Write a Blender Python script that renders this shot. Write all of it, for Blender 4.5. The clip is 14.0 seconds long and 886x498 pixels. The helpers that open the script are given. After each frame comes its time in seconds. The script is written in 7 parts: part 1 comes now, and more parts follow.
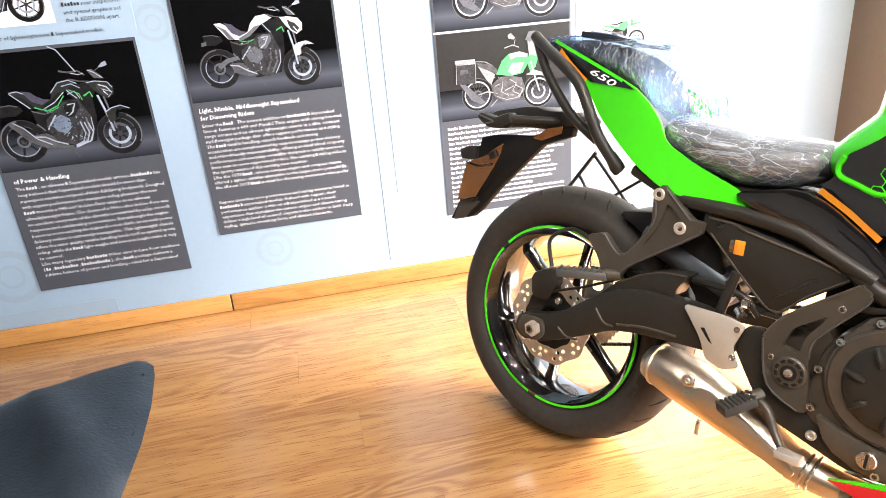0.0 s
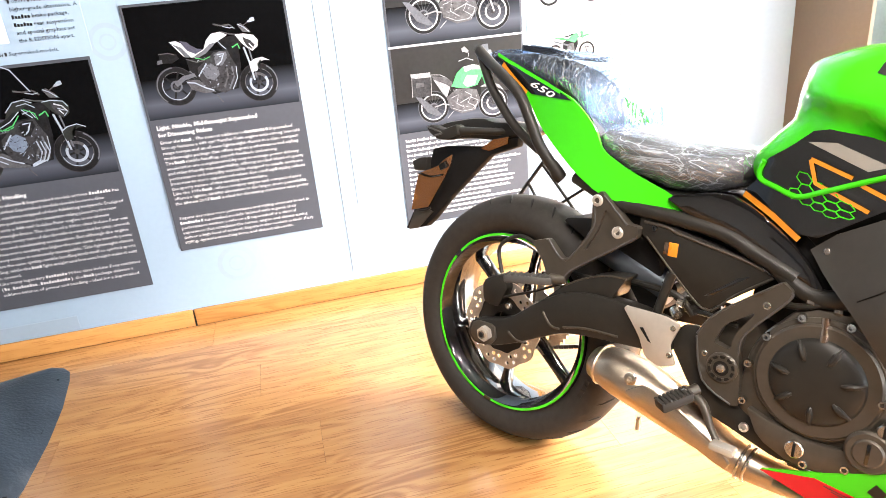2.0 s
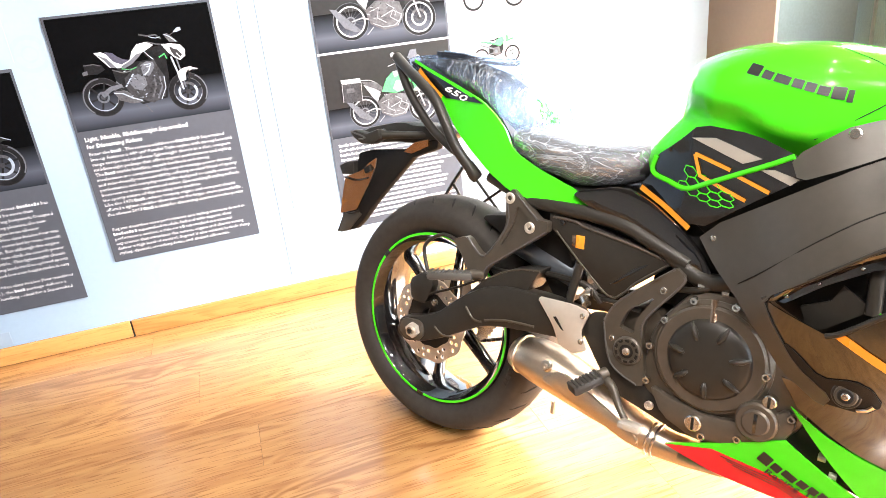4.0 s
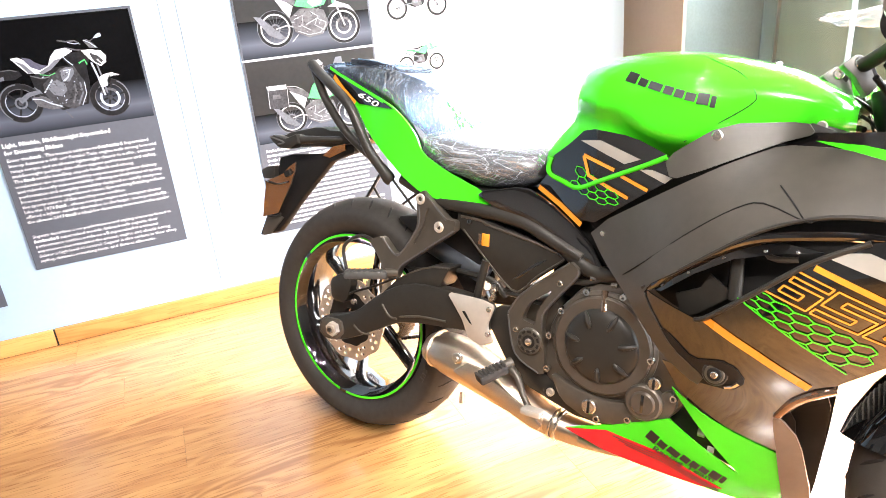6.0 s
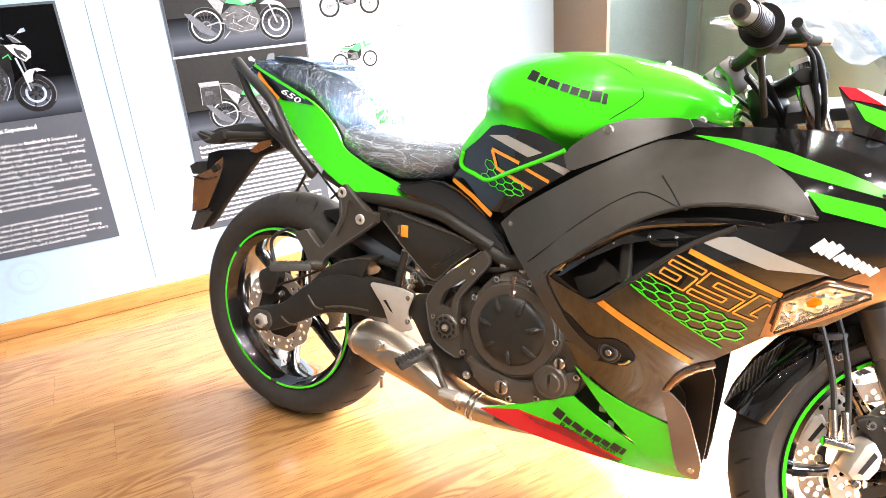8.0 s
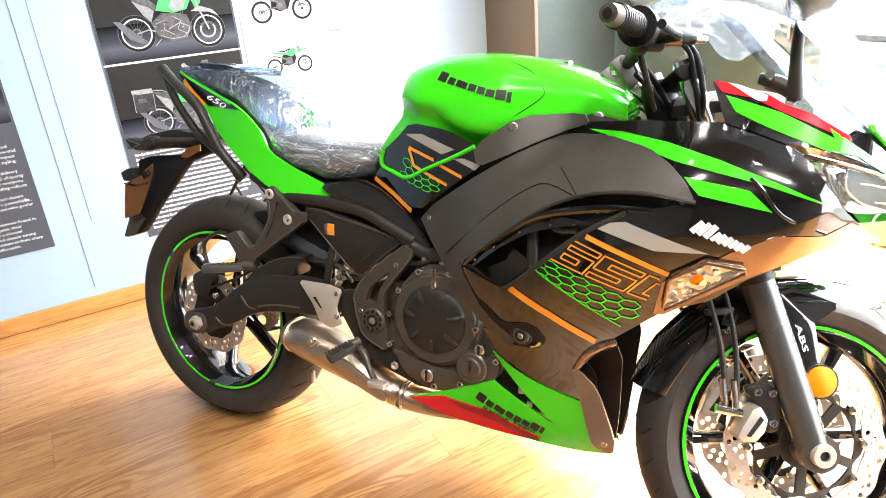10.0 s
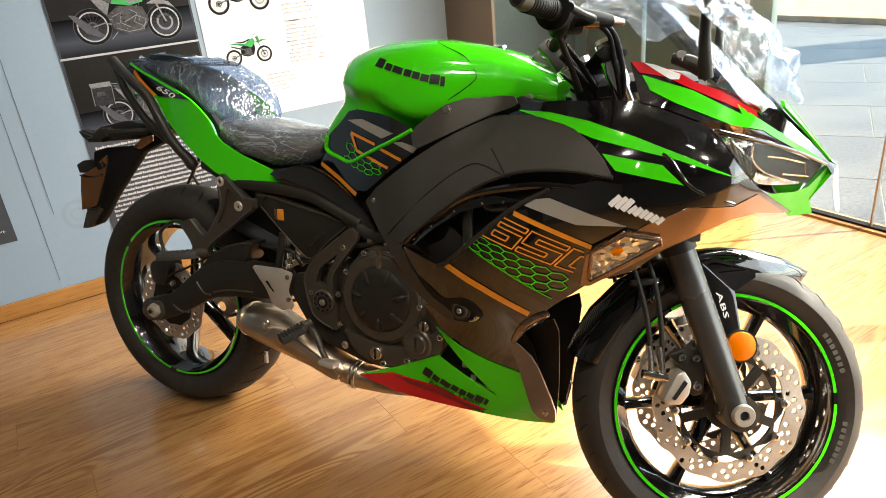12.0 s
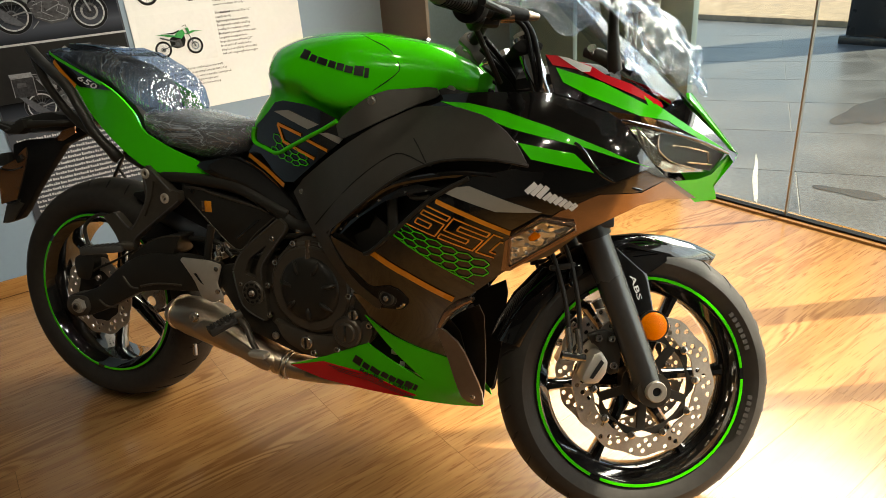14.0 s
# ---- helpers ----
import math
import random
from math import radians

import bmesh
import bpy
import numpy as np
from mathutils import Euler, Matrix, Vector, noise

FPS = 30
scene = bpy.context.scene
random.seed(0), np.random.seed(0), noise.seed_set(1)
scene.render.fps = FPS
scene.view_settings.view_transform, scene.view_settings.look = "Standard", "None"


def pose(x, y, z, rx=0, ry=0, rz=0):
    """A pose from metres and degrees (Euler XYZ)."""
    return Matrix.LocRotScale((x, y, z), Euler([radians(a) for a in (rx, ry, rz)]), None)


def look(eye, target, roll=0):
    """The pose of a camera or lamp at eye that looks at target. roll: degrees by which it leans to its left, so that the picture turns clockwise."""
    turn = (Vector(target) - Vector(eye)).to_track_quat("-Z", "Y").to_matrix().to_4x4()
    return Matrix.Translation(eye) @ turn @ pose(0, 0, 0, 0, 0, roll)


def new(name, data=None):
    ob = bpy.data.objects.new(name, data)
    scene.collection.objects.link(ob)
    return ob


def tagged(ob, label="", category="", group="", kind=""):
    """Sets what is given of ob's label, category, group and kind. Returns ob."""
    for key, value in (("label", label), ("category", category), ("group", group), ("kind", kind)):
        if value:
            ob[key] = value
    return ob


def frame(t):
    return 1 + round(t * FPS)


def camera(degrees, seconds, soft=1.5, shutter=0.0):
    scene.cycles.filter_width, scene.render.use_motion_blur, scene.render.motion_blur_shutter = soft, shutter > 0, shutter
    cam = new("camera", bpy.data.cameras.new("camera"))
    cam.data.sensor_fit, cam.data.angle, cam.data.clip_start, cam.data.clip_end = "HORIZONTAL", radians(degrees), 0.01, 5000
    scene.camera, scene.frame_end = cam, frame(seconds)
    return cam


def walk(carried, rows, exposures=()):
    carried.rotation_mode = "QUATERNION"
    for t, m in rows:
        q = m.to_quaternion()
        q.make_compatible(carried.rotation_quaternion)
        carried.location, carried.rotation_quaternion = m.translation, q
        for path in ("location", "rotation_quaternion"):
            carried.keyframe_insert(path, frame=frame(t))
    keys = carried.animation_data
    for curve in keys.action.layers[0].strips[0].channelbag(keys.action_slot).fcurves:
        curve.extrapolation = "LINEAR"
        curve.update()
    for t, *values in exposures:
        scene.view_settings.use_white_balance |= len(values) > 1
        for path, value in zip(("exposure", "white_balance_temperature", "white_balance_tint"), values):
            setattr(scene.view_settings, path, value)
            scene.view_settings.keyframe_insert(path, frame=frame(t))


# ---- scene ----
cam = camera(66.2, 14.0, soft=0.85)

PATH = [
    (0, (0.65, -0.359, 1.139), (0.973, 1.45, 0.35), -4.9),
    (0.5, (0.659, -0.37, 1.143), (0.999, 1.438, 0.359), -5.1),
    (1, (0.671, -0.383, 1.141), (1.026, 1.427, 0.368), -5.1),
    (1.5, (0.682, -0.394, 1.147), (1.051, 1.414, 0.375), -5.4),
    (2, (0.7, -0.41, 1.146), (1.094, 1.395, 0.38), -5.5),
    (2.5, (0.712, -0.427, 1.149), (1.132, 1.373, 0.385), -5.6),
    (3, (0.728, -0.446, 1.151), (1.175, 1.346, 0.385), -5.9),
    (5.5, (0.799, -0.55, 1.158), (1.428, 1.186, 0.388), -5.5),
    (6, (0.812, -0.575, 1.157), (1.472, 1.15, 0.389), -5.2),
    (6.5, (0.824, -0.599, 1.159), (1.512, 1.112, 0.385), -4.8),
    (7, (0.837, -0.622, 1.159), (1.55, 1.075, 0.377), -4.7),
    (7.5, (0.851, -0.642, 1.161), (1.594, 1.037, 0.37), -4.5),
    (8, (0.858, -0.665, 1.161), (1.636, 1.002, 0.376), -4.3),
    (10.5, (0.911, -0.782, 1.164), (1.812, 0.815, 0.366), -5.0),
    (11, (0.922, -0.804, 1.162), (1.834, 0.779, 0.349), -5.0),
    (11.5, (0.934, -0.829, 1.159), (1.842, 0.757, 0.345), -5.2),
    (12, (0.946, -0.852, 1.157), (1.86, 0.728, 0.34), -5.7),
    (12.5, (0.955, -0.873, 1.157), (1.887, 0.699, 0.344), -5.8),
    (13, (0.964, -0.893, 1.155), (1.904, 0.666, 0.328), -5.6),
    (13.5, (0.965, -0.902, 1.153), (1.927, 0.645, 0.328), -5.4),
    (14, (0.961, -0.904, 1.152), (2.0, 0.584, 0.312), -4.4),
]
walk(cam, [(t, look(eye, target, roll)) for t, eye, target, roll in PATH],
     exposures=[(0.0, 3.42, 6500, 14), (3.0, 3.7, 6480, 14), (5.5, 3.92, 6350, 15), (8.0, 3.48, 6300, 14), (10.5, 2.84, 6350, 11), (11.5, 2.08, 6700, 9), (12.5, 1.32, 7100, 7), (14.0, 0.78, 7250, 4)])

# ---- light ----
world = bpy.data.worlds.new("sky")
scene.world = world
world.use_nodes = True
wn = world.node_tree.nodes
sky = wn.new("ShaderNodeTexSky")
sky.sky_type, sky.sun_disc = "NISHITA", False
SUN_FROM = Vector((0.59, -0.365, 0.72)).normalized()
sky.sun_elevation = math.asin(SUN_FROM.z)
sky.sun_rotation = math.atan2(SUN_FROM.x, SUN_FROM.y)
wn["Background"].inputs["Strength"].default_value = 0.14
world.node_tree.links.new(sky.outputs[0], wn["Background"].inputs["Color"])


def lamp(name, data, m, energy, colour):
    data.energy, data.color = energy, colour
    ob = new(name, data)
    ob.matrix_world = m
    return ob


sunlight = bpy.data.lights.new("sun", "SUN")
sunlight.angle = radians(0.6)
lamp("sun", sunlight, look(SUN_FROM * 20, (0, 0, 0)), 5.0, (1.0, 0.93, 0.82))
# ceiling spotlights: a row washing the display wall, a grid over the machines
for sx, sy, tx, ty, tz, power in ((1.55, 1.0, 1.60, 2.0, 0.8, 9), (2.15, 1.0, 2.15, 2.0, 0.8, 26), (2.62, 1.0, 2.6, 2.0, 0.9, 10), (0.45, 0.8, 0.5, 2.0, 0.8, 0.6),
                                  (0.6, -1.0, 1.3, 0.5, 0.5, 16), (1.4, -1.5, 1.7, 0.1, 0.5, 22), (0.1, -0.2, 1.1, 0.9, 0.5, 3), (2.4, -1.3, 1.9, -0.1, 0.5, 12), (1.5, 0.0, 1.5, 0.4, 0.5, 5)):
    beam = bpy.data.lights.new("ceiling_spot", "SPOT")
    beam.spot_size, beam.spot_blend, beam.shadow_soft_size = radians(66), 0.7, 0.03
    lamp("ceiling_spot", beam, look((sx, sy, 2.84), (tx, ty, tz)), power, (1.0, 0.93, 0.83))
# the many small downlights of the ceiling, each a bright dot in the paint
for k in range(24):
    sx, sy = -0.35 + 0.62 * (k % 6) + 0.17 * (k // 6 % 2), 0.55 - 0.85 * (k // 6)
    dot = bpy.data.lights.new("ceiling_downlight", "SPOT")
    dot.spot_size, dot.spot_blend, dot.shadow_soft_size = radians(150), 0.5, 0.011
    lamp("ceiling_downlight", dot, look((sx, sy, 2.86), (sx, sy + 0.001, 0.0)), 0.8, (1.0, 0.94, 0.86))
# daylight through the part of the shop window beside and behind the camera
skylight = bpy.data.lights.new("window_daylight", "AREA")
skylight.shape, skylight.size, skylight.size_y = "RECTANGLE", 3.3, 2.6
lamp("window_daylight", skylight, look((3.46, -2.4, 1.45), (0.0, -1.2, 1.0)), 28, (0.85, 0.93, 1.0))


# daylight through the upper part of the panes in front of the machine
skylight = bpy.data.lights.new("window_daylight", "AREA")
skylight.shape, skylight.size, skylight.size_y = "RECTANGLE", 2.7, 0.8
skylight.spread = radians(125)
lamp("window_daylight", skylight, look((3.50, 0.35, 1.48), (1.9, 0.35, 0.45)), 42, (1.0, 0.95, 0.87))



# ---- materials ----
def material(name, colour, rough=0.5, metal=0.0, vary=0.12, grain=60.0, blotch=5.0, bump=0.0, bump_scale=400.0, coat=0.0, stretch=(1, 1, 1), specular=0.5, coat_ior=1.5, coat_rough=0.02):
    """A surface with colour and gloss that vary at two scales, and a fine relief."""
    m = bpy.data.materials.new(name)
    m.use_nodes = True
    nodes, links = m.node_tree.nodes, m.node_tree.links
    bsdf = nodes["Principled BSDF"]
    where = nodes.new("ShaderNodeTexCoord")
    stretched = nodes.new("ShaderNodeMapping")
    stretched.inputs["Scale"].default_value = stretch
    links.new(where.outputs["Object"], stretched.inputs["Vector"])
    fine, broad = nodes.new("ShaderNodeTexNoise"), nodes.new("ShaderNodeTexNoise")
    for tex, scale in ((fine, grain), (broad, blotch)):
        tex.inputs["Scale"].default_value = scale
        tex.inputs["Detail"].default_value = 5
        links.new(stretched.outputs[0], tex.inputs["Vector"])
    both = nodes.new("ShaderNodeMath")
    both.operation = "ADD"
    links.new(fine.outputs["Fac"], both.inputs[0])
    links.new(broad.outputs["Fac"], both.inputs[1])
    ramp = nodes.new("ShaderNodeMapRange")
    ramp.inputs["From Min"].default_value, ramp.inputs["From Max"].default_value = 0.7, 1.3
    ramp.inputs["To Min"].default_value, ramp.inputs["To Max"].default_value = 1 - vary, 1 + vary
    links.new(both.outputs[0], ramp.inputs["Value"])
    tint = nodes.new("ShaderNodeVectorMath")
    tint.operation = "SCALE"
    tint.inputs[0].default_value = colour
    links.new(ramp.outputs[0], tint.inputs["Scale"])
    links.new(tint.outputs[0], bsdf.inputs["Base Color"])
    gloss = nodes.new("ShaderNodeMapRange")
    gloss.inputs["From Min"].default_value, gloss.inputs["From Max"].default_value = 0.3, 0.7
    gloss.inputs["To Min"].default_value, gloss.inputs["To Max"].default_value = rough * 0.8, min(1, rough * 1.25)
    links.new(broad.outputs["Fac"], gloss.inputs["Value"])
    links.new(gloss.outputs[0], bsdf.inputs["Roughness"])
    bsdf.inputs["Metallic"].default_value = metal
    bsdf.inputs["Specular IOR Level"].default_value = specular
    bsdf.inputs["Coat Weight"].default_value = coat
    bsdf.inputs["Coat Roughness"].default_value, bsdf.inputs["Coat IOR"].default_value = coat_rough, coat_ior
    if bump:
        relief, rough_tex = nodes.new("ShaderNodeBump"), nodes.new("ShaderNodeTexNoise")
        rough_tex.inputs["Scale"].default_value = bump_scale
        rough_tex.inputs["Detail"].default_value = 3
        relief.inputs["Strength"].default_value = bump
        relief.inputs["Distance"].default_value = 0.002
        links.new(stretched.outputs[0], rough_tex.inputs["Vector"])
        links.new(rough_tex.outputs["Fac"], relief.inputs["Height"])
        links.new(relief.outputs[0], bsdf.inputs["Normal"])
    return m


def glass(name, colour, rough=0.0, clear=0.85, bump=0.0, bump_scale=30.0, gleam=0.7, least=0.03):
    """Thin clear sheet: see-through, with gloss that grows at flat angles."""
    m = bpy.data.materials.new(name)
    m.use_nodes = True
    nodes, links = m.node_tree.nodes, m.node_tree.links
    nodes.remove(nodes["Principled BSDF"])
    see, shine, mix, edge = (nodes.new("ShaderNodeBsdf" + k) if k in ("Transparent", "Glossy") else nodes.new("ShaderNode" + k) for k in ("Transparent", "Glossy", "MixShader", "LayerWeight"))
    steep, amount = nodes.new("ShaderNodeMath"), nodes.new("ShaderNodeMath")
    steep.operation, steep.inputs[1].default_value = "POWER", 4.0
    amount.operation, amount.inputs[1].default_value, amount.inputs[2].default_value = "MULTIPLY_ADD", gleam, least
    links.new(edge.outputs["Facing"], steep.inputs[0])
    links.new(steep.outputs[0], amount.inputs[0])
    see.inputs["Color"].default_value = (*[c * clear for c in colour], 1)
    shine.inputs["Roughness"].default_value = rough
    edge.inputs["Blend"].default_value = 0.5
    links.new(amount.outputs[0], mix.inputs[0])
    links.new(see.outputs[0], mix.inputs[1])
    links.new(shine.outputs[0], mix.inputs[2])
    if bump:
        relief, tex, where = nodes.new("ShaderNodeBump"), nodes.new("ShaderNodeTexNoise"), nodes.new("ShaderNodeTexCoord")
        tex.inputs["Scale"].default_value, tex.inputs["Detail"].default_value, tex.inputs["Distortion"].default_value = bump_scale, 4, 2.5
        relief.inputs["Strength"].default_value, relief.inputs["Distance"].default_value = bump, 0.01
        links.new(where.outputs["Object"], tex.inputs["Vector"])
        links.new(tex.outputs["Fac"], relief.inputs["Height"])
        links.new(relief.outputs[0], shine.inputs["Normal"])
        links.new(relief.outputs[0], edge.inputs["Normal"])
    links.new(mix.outputs[0], nodes["Material Output"].inputs["Surface"])
    return m


def wood(name, light, dark):
    """Oak laminate: long grain along x with arched figures and small pores, each plank with a tone of its own."""
    m = bpy.data.materials.new(name)
    m.use_nodes = True
    nodes, links = m.node_tree.nodes, m.node_tree.links
    bsdf = nodes["Principled BSDF"]
    where, info = nodes.new("ShaderNodeTexCoord"), nodes.new("ShaderNodeObjectInfo")
    shift = nodes.new("ShaderNodeVectorMath")
    shift.operation = "MULTIPLY_ADD"
    links.new(info.outputs["Random"], shift.inputs[0])
    shift.inputs[1].default_value = (31.0, 17.0, 5.0)
    links.new(where.outputs["Object"], shift.inputs[2])

    def grain(scale, detail, twist):
        spread, tex = nodes.new("ShaderNodeMapping"), nodes.new("ShaderNodeTexNoise")
        spread.inputs["Scale"].default_value = scale
        tex.inputs["Scale"].default_value, tex.inputs["Detail"].default_value, tex.inputs["Distortion"].default_value = 1.0, detail, twist
        links.new(shift.outputs[0], spread.inputs["Vector"])
        links.new(spread.outputs[0], tex.inputs["Vector"])
        return tex.outputs["Fac"]

    def calc(kind, a, b, c=None):
        node = nodes.new("ShaderNodeMath")
        node.operation = kind
        for k, v in enumerate((a, b, c)):
            if v is None:
                continue
            if isinstance(v, (int, float)):
                node.inputs[k].default_value = v
            else:
                links.new(v, node.inputs[k])
        return node.outputs[0]

    streak, broad, figure, mask, pores = grain((4.5, 72, 72), 5, .35), grain((.9, 9, 9), 3, .5), grain((1.1, 7, 7), 2, .9), grain((1.3, 5, 5), 2, 0), grain((13, 240, 240), 2, .2)
    arches = calc("SINE", calc("MULTIPLY", figure, 75.0), 0.0)
    where_arched = calc("MULTIPLY", calc("MAXIMUM", calc("SUBTRACT", mask, .50), 0.0), 1.5)
    tone = calc("MULTIPLY_ADD", arches, where_arched, calc("ADD", calc("MULTIPLY_ADD", streak, .70, -.27), calc("MULTIPLY", broad, .90)))
    dots = calc("MULTIPLY", calc("MAXIMUM", calc("SUBTRACT", pores, .57), 0.0), -4.5)
    ramp = nodes.new("ShaderNodeValToRGB")
    ramp.color_ramp.elements[0].position, ramp.color_ramp.elements[1].position = 0.20, 0.66
    ramp.color_ramp.elements[0].color, ramp.color_ramp.elements[1].color = (*dark, 1), (*light, 1)
    links.new(calc("ADD", tone, dots), ramp.inputs[0])
    even = nodes.new("ShaderNodeMapRange")
    even.inputs["To Min"].default_value, even.inputs["To Max"].default_value = 0.93, 1.05
    links.new(info.outputs["Random"], even.inputs["Value"])
    final = nodes.new("ShaderNodeVectorMath")
    final.operation = "SCALE"
    links.new(ramp.outputs[0], final.inputs[0])
    links.new(even.outputs[0], final.inputs["Scale"])
    links.new(final.outputs[0], bsdf.inputs["Base Color"])
    bsdf.inputs["Roughness"].default_value = 0.26
    bsdf.inputs["Coat Weight"].default_value = 0.5
    bsdf.inputs["Coat Roughness"].default_value = 0.16
    relief = nodes.new("ShaderNodeBump")
    relief.inputs["Strength"].default_value, relief.inputs["Distance"].default_value = 0.2, 0.0006
    links.new(pores, relief.inputs["Height"])
    links.new(relief.outputs[0], bsdf.inputs["Normal"])
    return m


def film_sheet(name, stretch, clear=0.06, fold=0.5, rough=0.07, milk=0.4, tint=(0.93, 0.96, 1.0)):
    """Thin clear wrapping: mostly see-through and glossy, with its folds' streak highlights put in as fine long pale
    lines.
    """
    m = bpy.data.materials.new(name)
    m.use_nodes = True
    nodes, links = m.node_tree.nodes, m.node_tree.links
    nodes.remove(nodes["Principled BSDF"])
    see, mix, where = nodes.new("ShaderNodeBsdfTransparent"), nodes.new("ShaderNodeMixShader"), nodes.new("ShaderNodeTexCoord")
    see.inputs["Color"].default_value = (*tint, 1)

    def calc(kind, a, b):
        node = nodes.new("ShaderNodeMath")
        node.operation, node.use_clamp = kind, kind == "MULTIPLY"
        for k, v in enumerate((a, b)):
            if isinstance(v, float):
                node.inputs[k].default_value = v
            else:
                links.new(v, node.inputs[k])
        return node.outputs[0]

    heights, folds = [], []
    for turn, scale, twist, narrow in ((0.0, 1.0, 0.10, 24.0), (0.32, 0.75, 0.12, 26.0), (-0.38, 1.35, 0.10, 20.0)):
        run, tex, patch = nodes.new("ShaderNodeMapping"), nodes.new("ShaderNodeTexNoise"), nodes.new("ShaderNodeTexNoise")
        run.vector_type = "TEXTURE"
        run.inputs["Rotation"].default_value = (turn * 0.6, turn, turn)
        run.inputs["Scale"].default_value = tuple(1 / (k * scale) for k in stretch)
        links.new(where.outputs["Object"], run.inputs["Vector"])
        tex.inputs["Scale"].default_value, tex.inputs["Detail"].default_value, tex.inputs["Distortion"].default_value = 1.0, 1.0, twist
        links.new(run.outputs[0], tex.inputs["Vector"])
        patch.inputs["Scale"].default_value, patch.inputs["Detail"].default_value = 11.0 + 5 * turn, 1.0
        links.new(where.outputs["Object"], patch.inputs["Vector"])
        heights.append(tex.outputs["Fac"])
        # pale, denser line along each fold, painted in as its highlight
        line = calc("SUBTRACT", 1.0, calc("MULTIPLY", calc("ABSOLUTE", calc("SUBTRACT", tex.outputs["Fac"], 0.5), 0.0), narrow))
        folds.append(calc("MULTIPLY", line, calc("MULTIPLY", calc("SUBTRACT", patch.outputs["Fac"], 0.36), 4.0)))
    both_value = calc("MAXIMUM", calc("MAXIMUM", folds[0], folds[1]), folds[2])
    high_value = calc("ADD", heights[0], calc("MULTIPLY", heights[1], 0.6))
    share = nodes.new("ShaderNodeMapRange")
    share.inputs["To Min"].default_value, share.inputs["To Max"].default_value = clear, fold
    links.new(both_value, share.inputs["Value"])
    relief = nodes.new("ShaderNodeBump")
    relief.inputs["Strength"].default_value, relief.inputs["Distance"].default_value = 0.9, 0.010
    links.new(high_value, relief.inputs["Height"])
    shine, cloud, lit, haze, sheen = (nodes.new("ShaderNode" + k) for k in ("BsdfGlossy", "BsdfDiffuse", "BsdfTranslucent", "MixShader", "MixShader"))
    shine.inputs["Roughness"].default_value = rough
    shine.inputs["Color"].default_value = (0.92, 0.96, 1.0, 1)
    cloud.inputs["Color"].default_value = (0.80, 0.86, 0.94, 1)
    lit.inputs["Color"].default_value = (0.80, 0.86, 0.94, 1)
    sheen.inputs[0].default_value, haze.inputs[0].default_value = milk, 0.3
    links.new(relief.outputs[0], shine.inputs["Normal"])
    links.new(cloud.outputs[0], haze.inputs[1])
    links.new(lit.outputs[0], haze.inputs[2])
    links.new(shine.outputs[0], sheen.inputs[1])
    links.new(haze.outputs[0], sheen.inputs[2])
    links.new(share.outputs[0], mix.inputs[0])
    links.new(see.outputs[0], mix.inputs[1])
    links.new(sheen.outputs[0], mix.inputs[2])
    links.new(mix.outputs[0], nodes["Material Output"].inputs["Surface"])
    return m


GREEN = material("lime_green_paint", (0.045, 0.62, 0.008), 0.2, vary=0.03, coat=1.0, specular=0.1)
RED = material("red_paint", (0.60, 0.010, 0.02), 0.18, vary=0.04, coat=1.0, specular=0.1)
BLACK_GLOSS = material("gloss_black_paint", (0.004, 0.0038, 0.0038), 0.08, vary=0.1, coat=1.0, specular=0.4, coat_ior=1.85, coat_rough=0.045)
BLACK_SATIN = material("satin_black_plastic", (0.022, 0.020, 0.0168), 0.36, vary=0.15, bump=0.12, bump_scale=900, specular=0.32)
BLACK_MATTE = material("matte_black_plastic", (0.007, 0.0065, 0.006), 0.6, vary=0.15, bump=0.2, bump_scale=700, specular=0.3)
GREY_SHROUD = material("charcoal_textured_plastic", (0.047, 0.042, 0.034), 0.34, vary=0.1, bump=0.12, bump_scale=1100)
FRAME_GREY = material("dark_grey_coated_metal", (0.070, 0.060, 0.047), 0.38, 0.3, bump=0.1, bump_scale=800)
ENGINE_BLACK = material("black_engine_coating", (0.098, 0.082, 0.064), 0.33, 0.45, bump=0.15, bump_scale=500)
RUBBER = material("tyre_rubber", (0.033, 0.029, 0.025), 0.60, vary=0.2, bump=0.15, bump_scale=500, specular=0.35)
STEEL = material("brushed_steel", (0.62, 0.58, 0.52), 0.25, 1.0, vary=0.1, grain=150, stretch=(1, 6, 1))
EXHAUST = material("brushed_stainless_exhaust", (0.66, 0.55, 0.43), 0.34, 1.0, vary=0.12, grain=200, stretch=(1, 1, 8))
CHROME = material("polished_chrome", (0.75, 0.74, 0.72), 0.08, 1.0, vary=0.04)
ALLOY = material("satin_alloy", (0.60, 0.55, 0.48), 0.4, 0.55, vary=0.06, bump=0.05)
DISC_STEEL = material("drilled_disc_steel", (0.74, 0.69, 0.62), 0.42, 1.0, vary=0.12, grain=200)
ORANGE = material("orange_decal", (0.80, 0.28, 0.02), 0.3, vary=0.05, coat=0.6)
SILVER = material("silver_decal", (0.42, 0.40, 0.36), 0.3, 0.3, vary=0.05, coat=0.6)
# gold-toned fittings; on gloss black panels the floor's reflection put into the colour
BRONZE_AND_REFLECTION = material("bronze_and_floor_reflection", (0.34, 0.22, 0.145), 0.14, 0.85, vary=0.06, coat=0.5)
WHITE_PRINT = material("white_print", (0.78, 0.78, 0.78), 0.5, vary=0.03)
BLACK_PRINT = material("black_print", (0.012, 0.012, 0.012), 0.4, vary=0.05)
AMBER = material("amber_reflector", (0.92, 0.21, 0.0), 0.2, vary=0.3, grain=500, bump=0.5, bump_scale=600, specular=0.15)
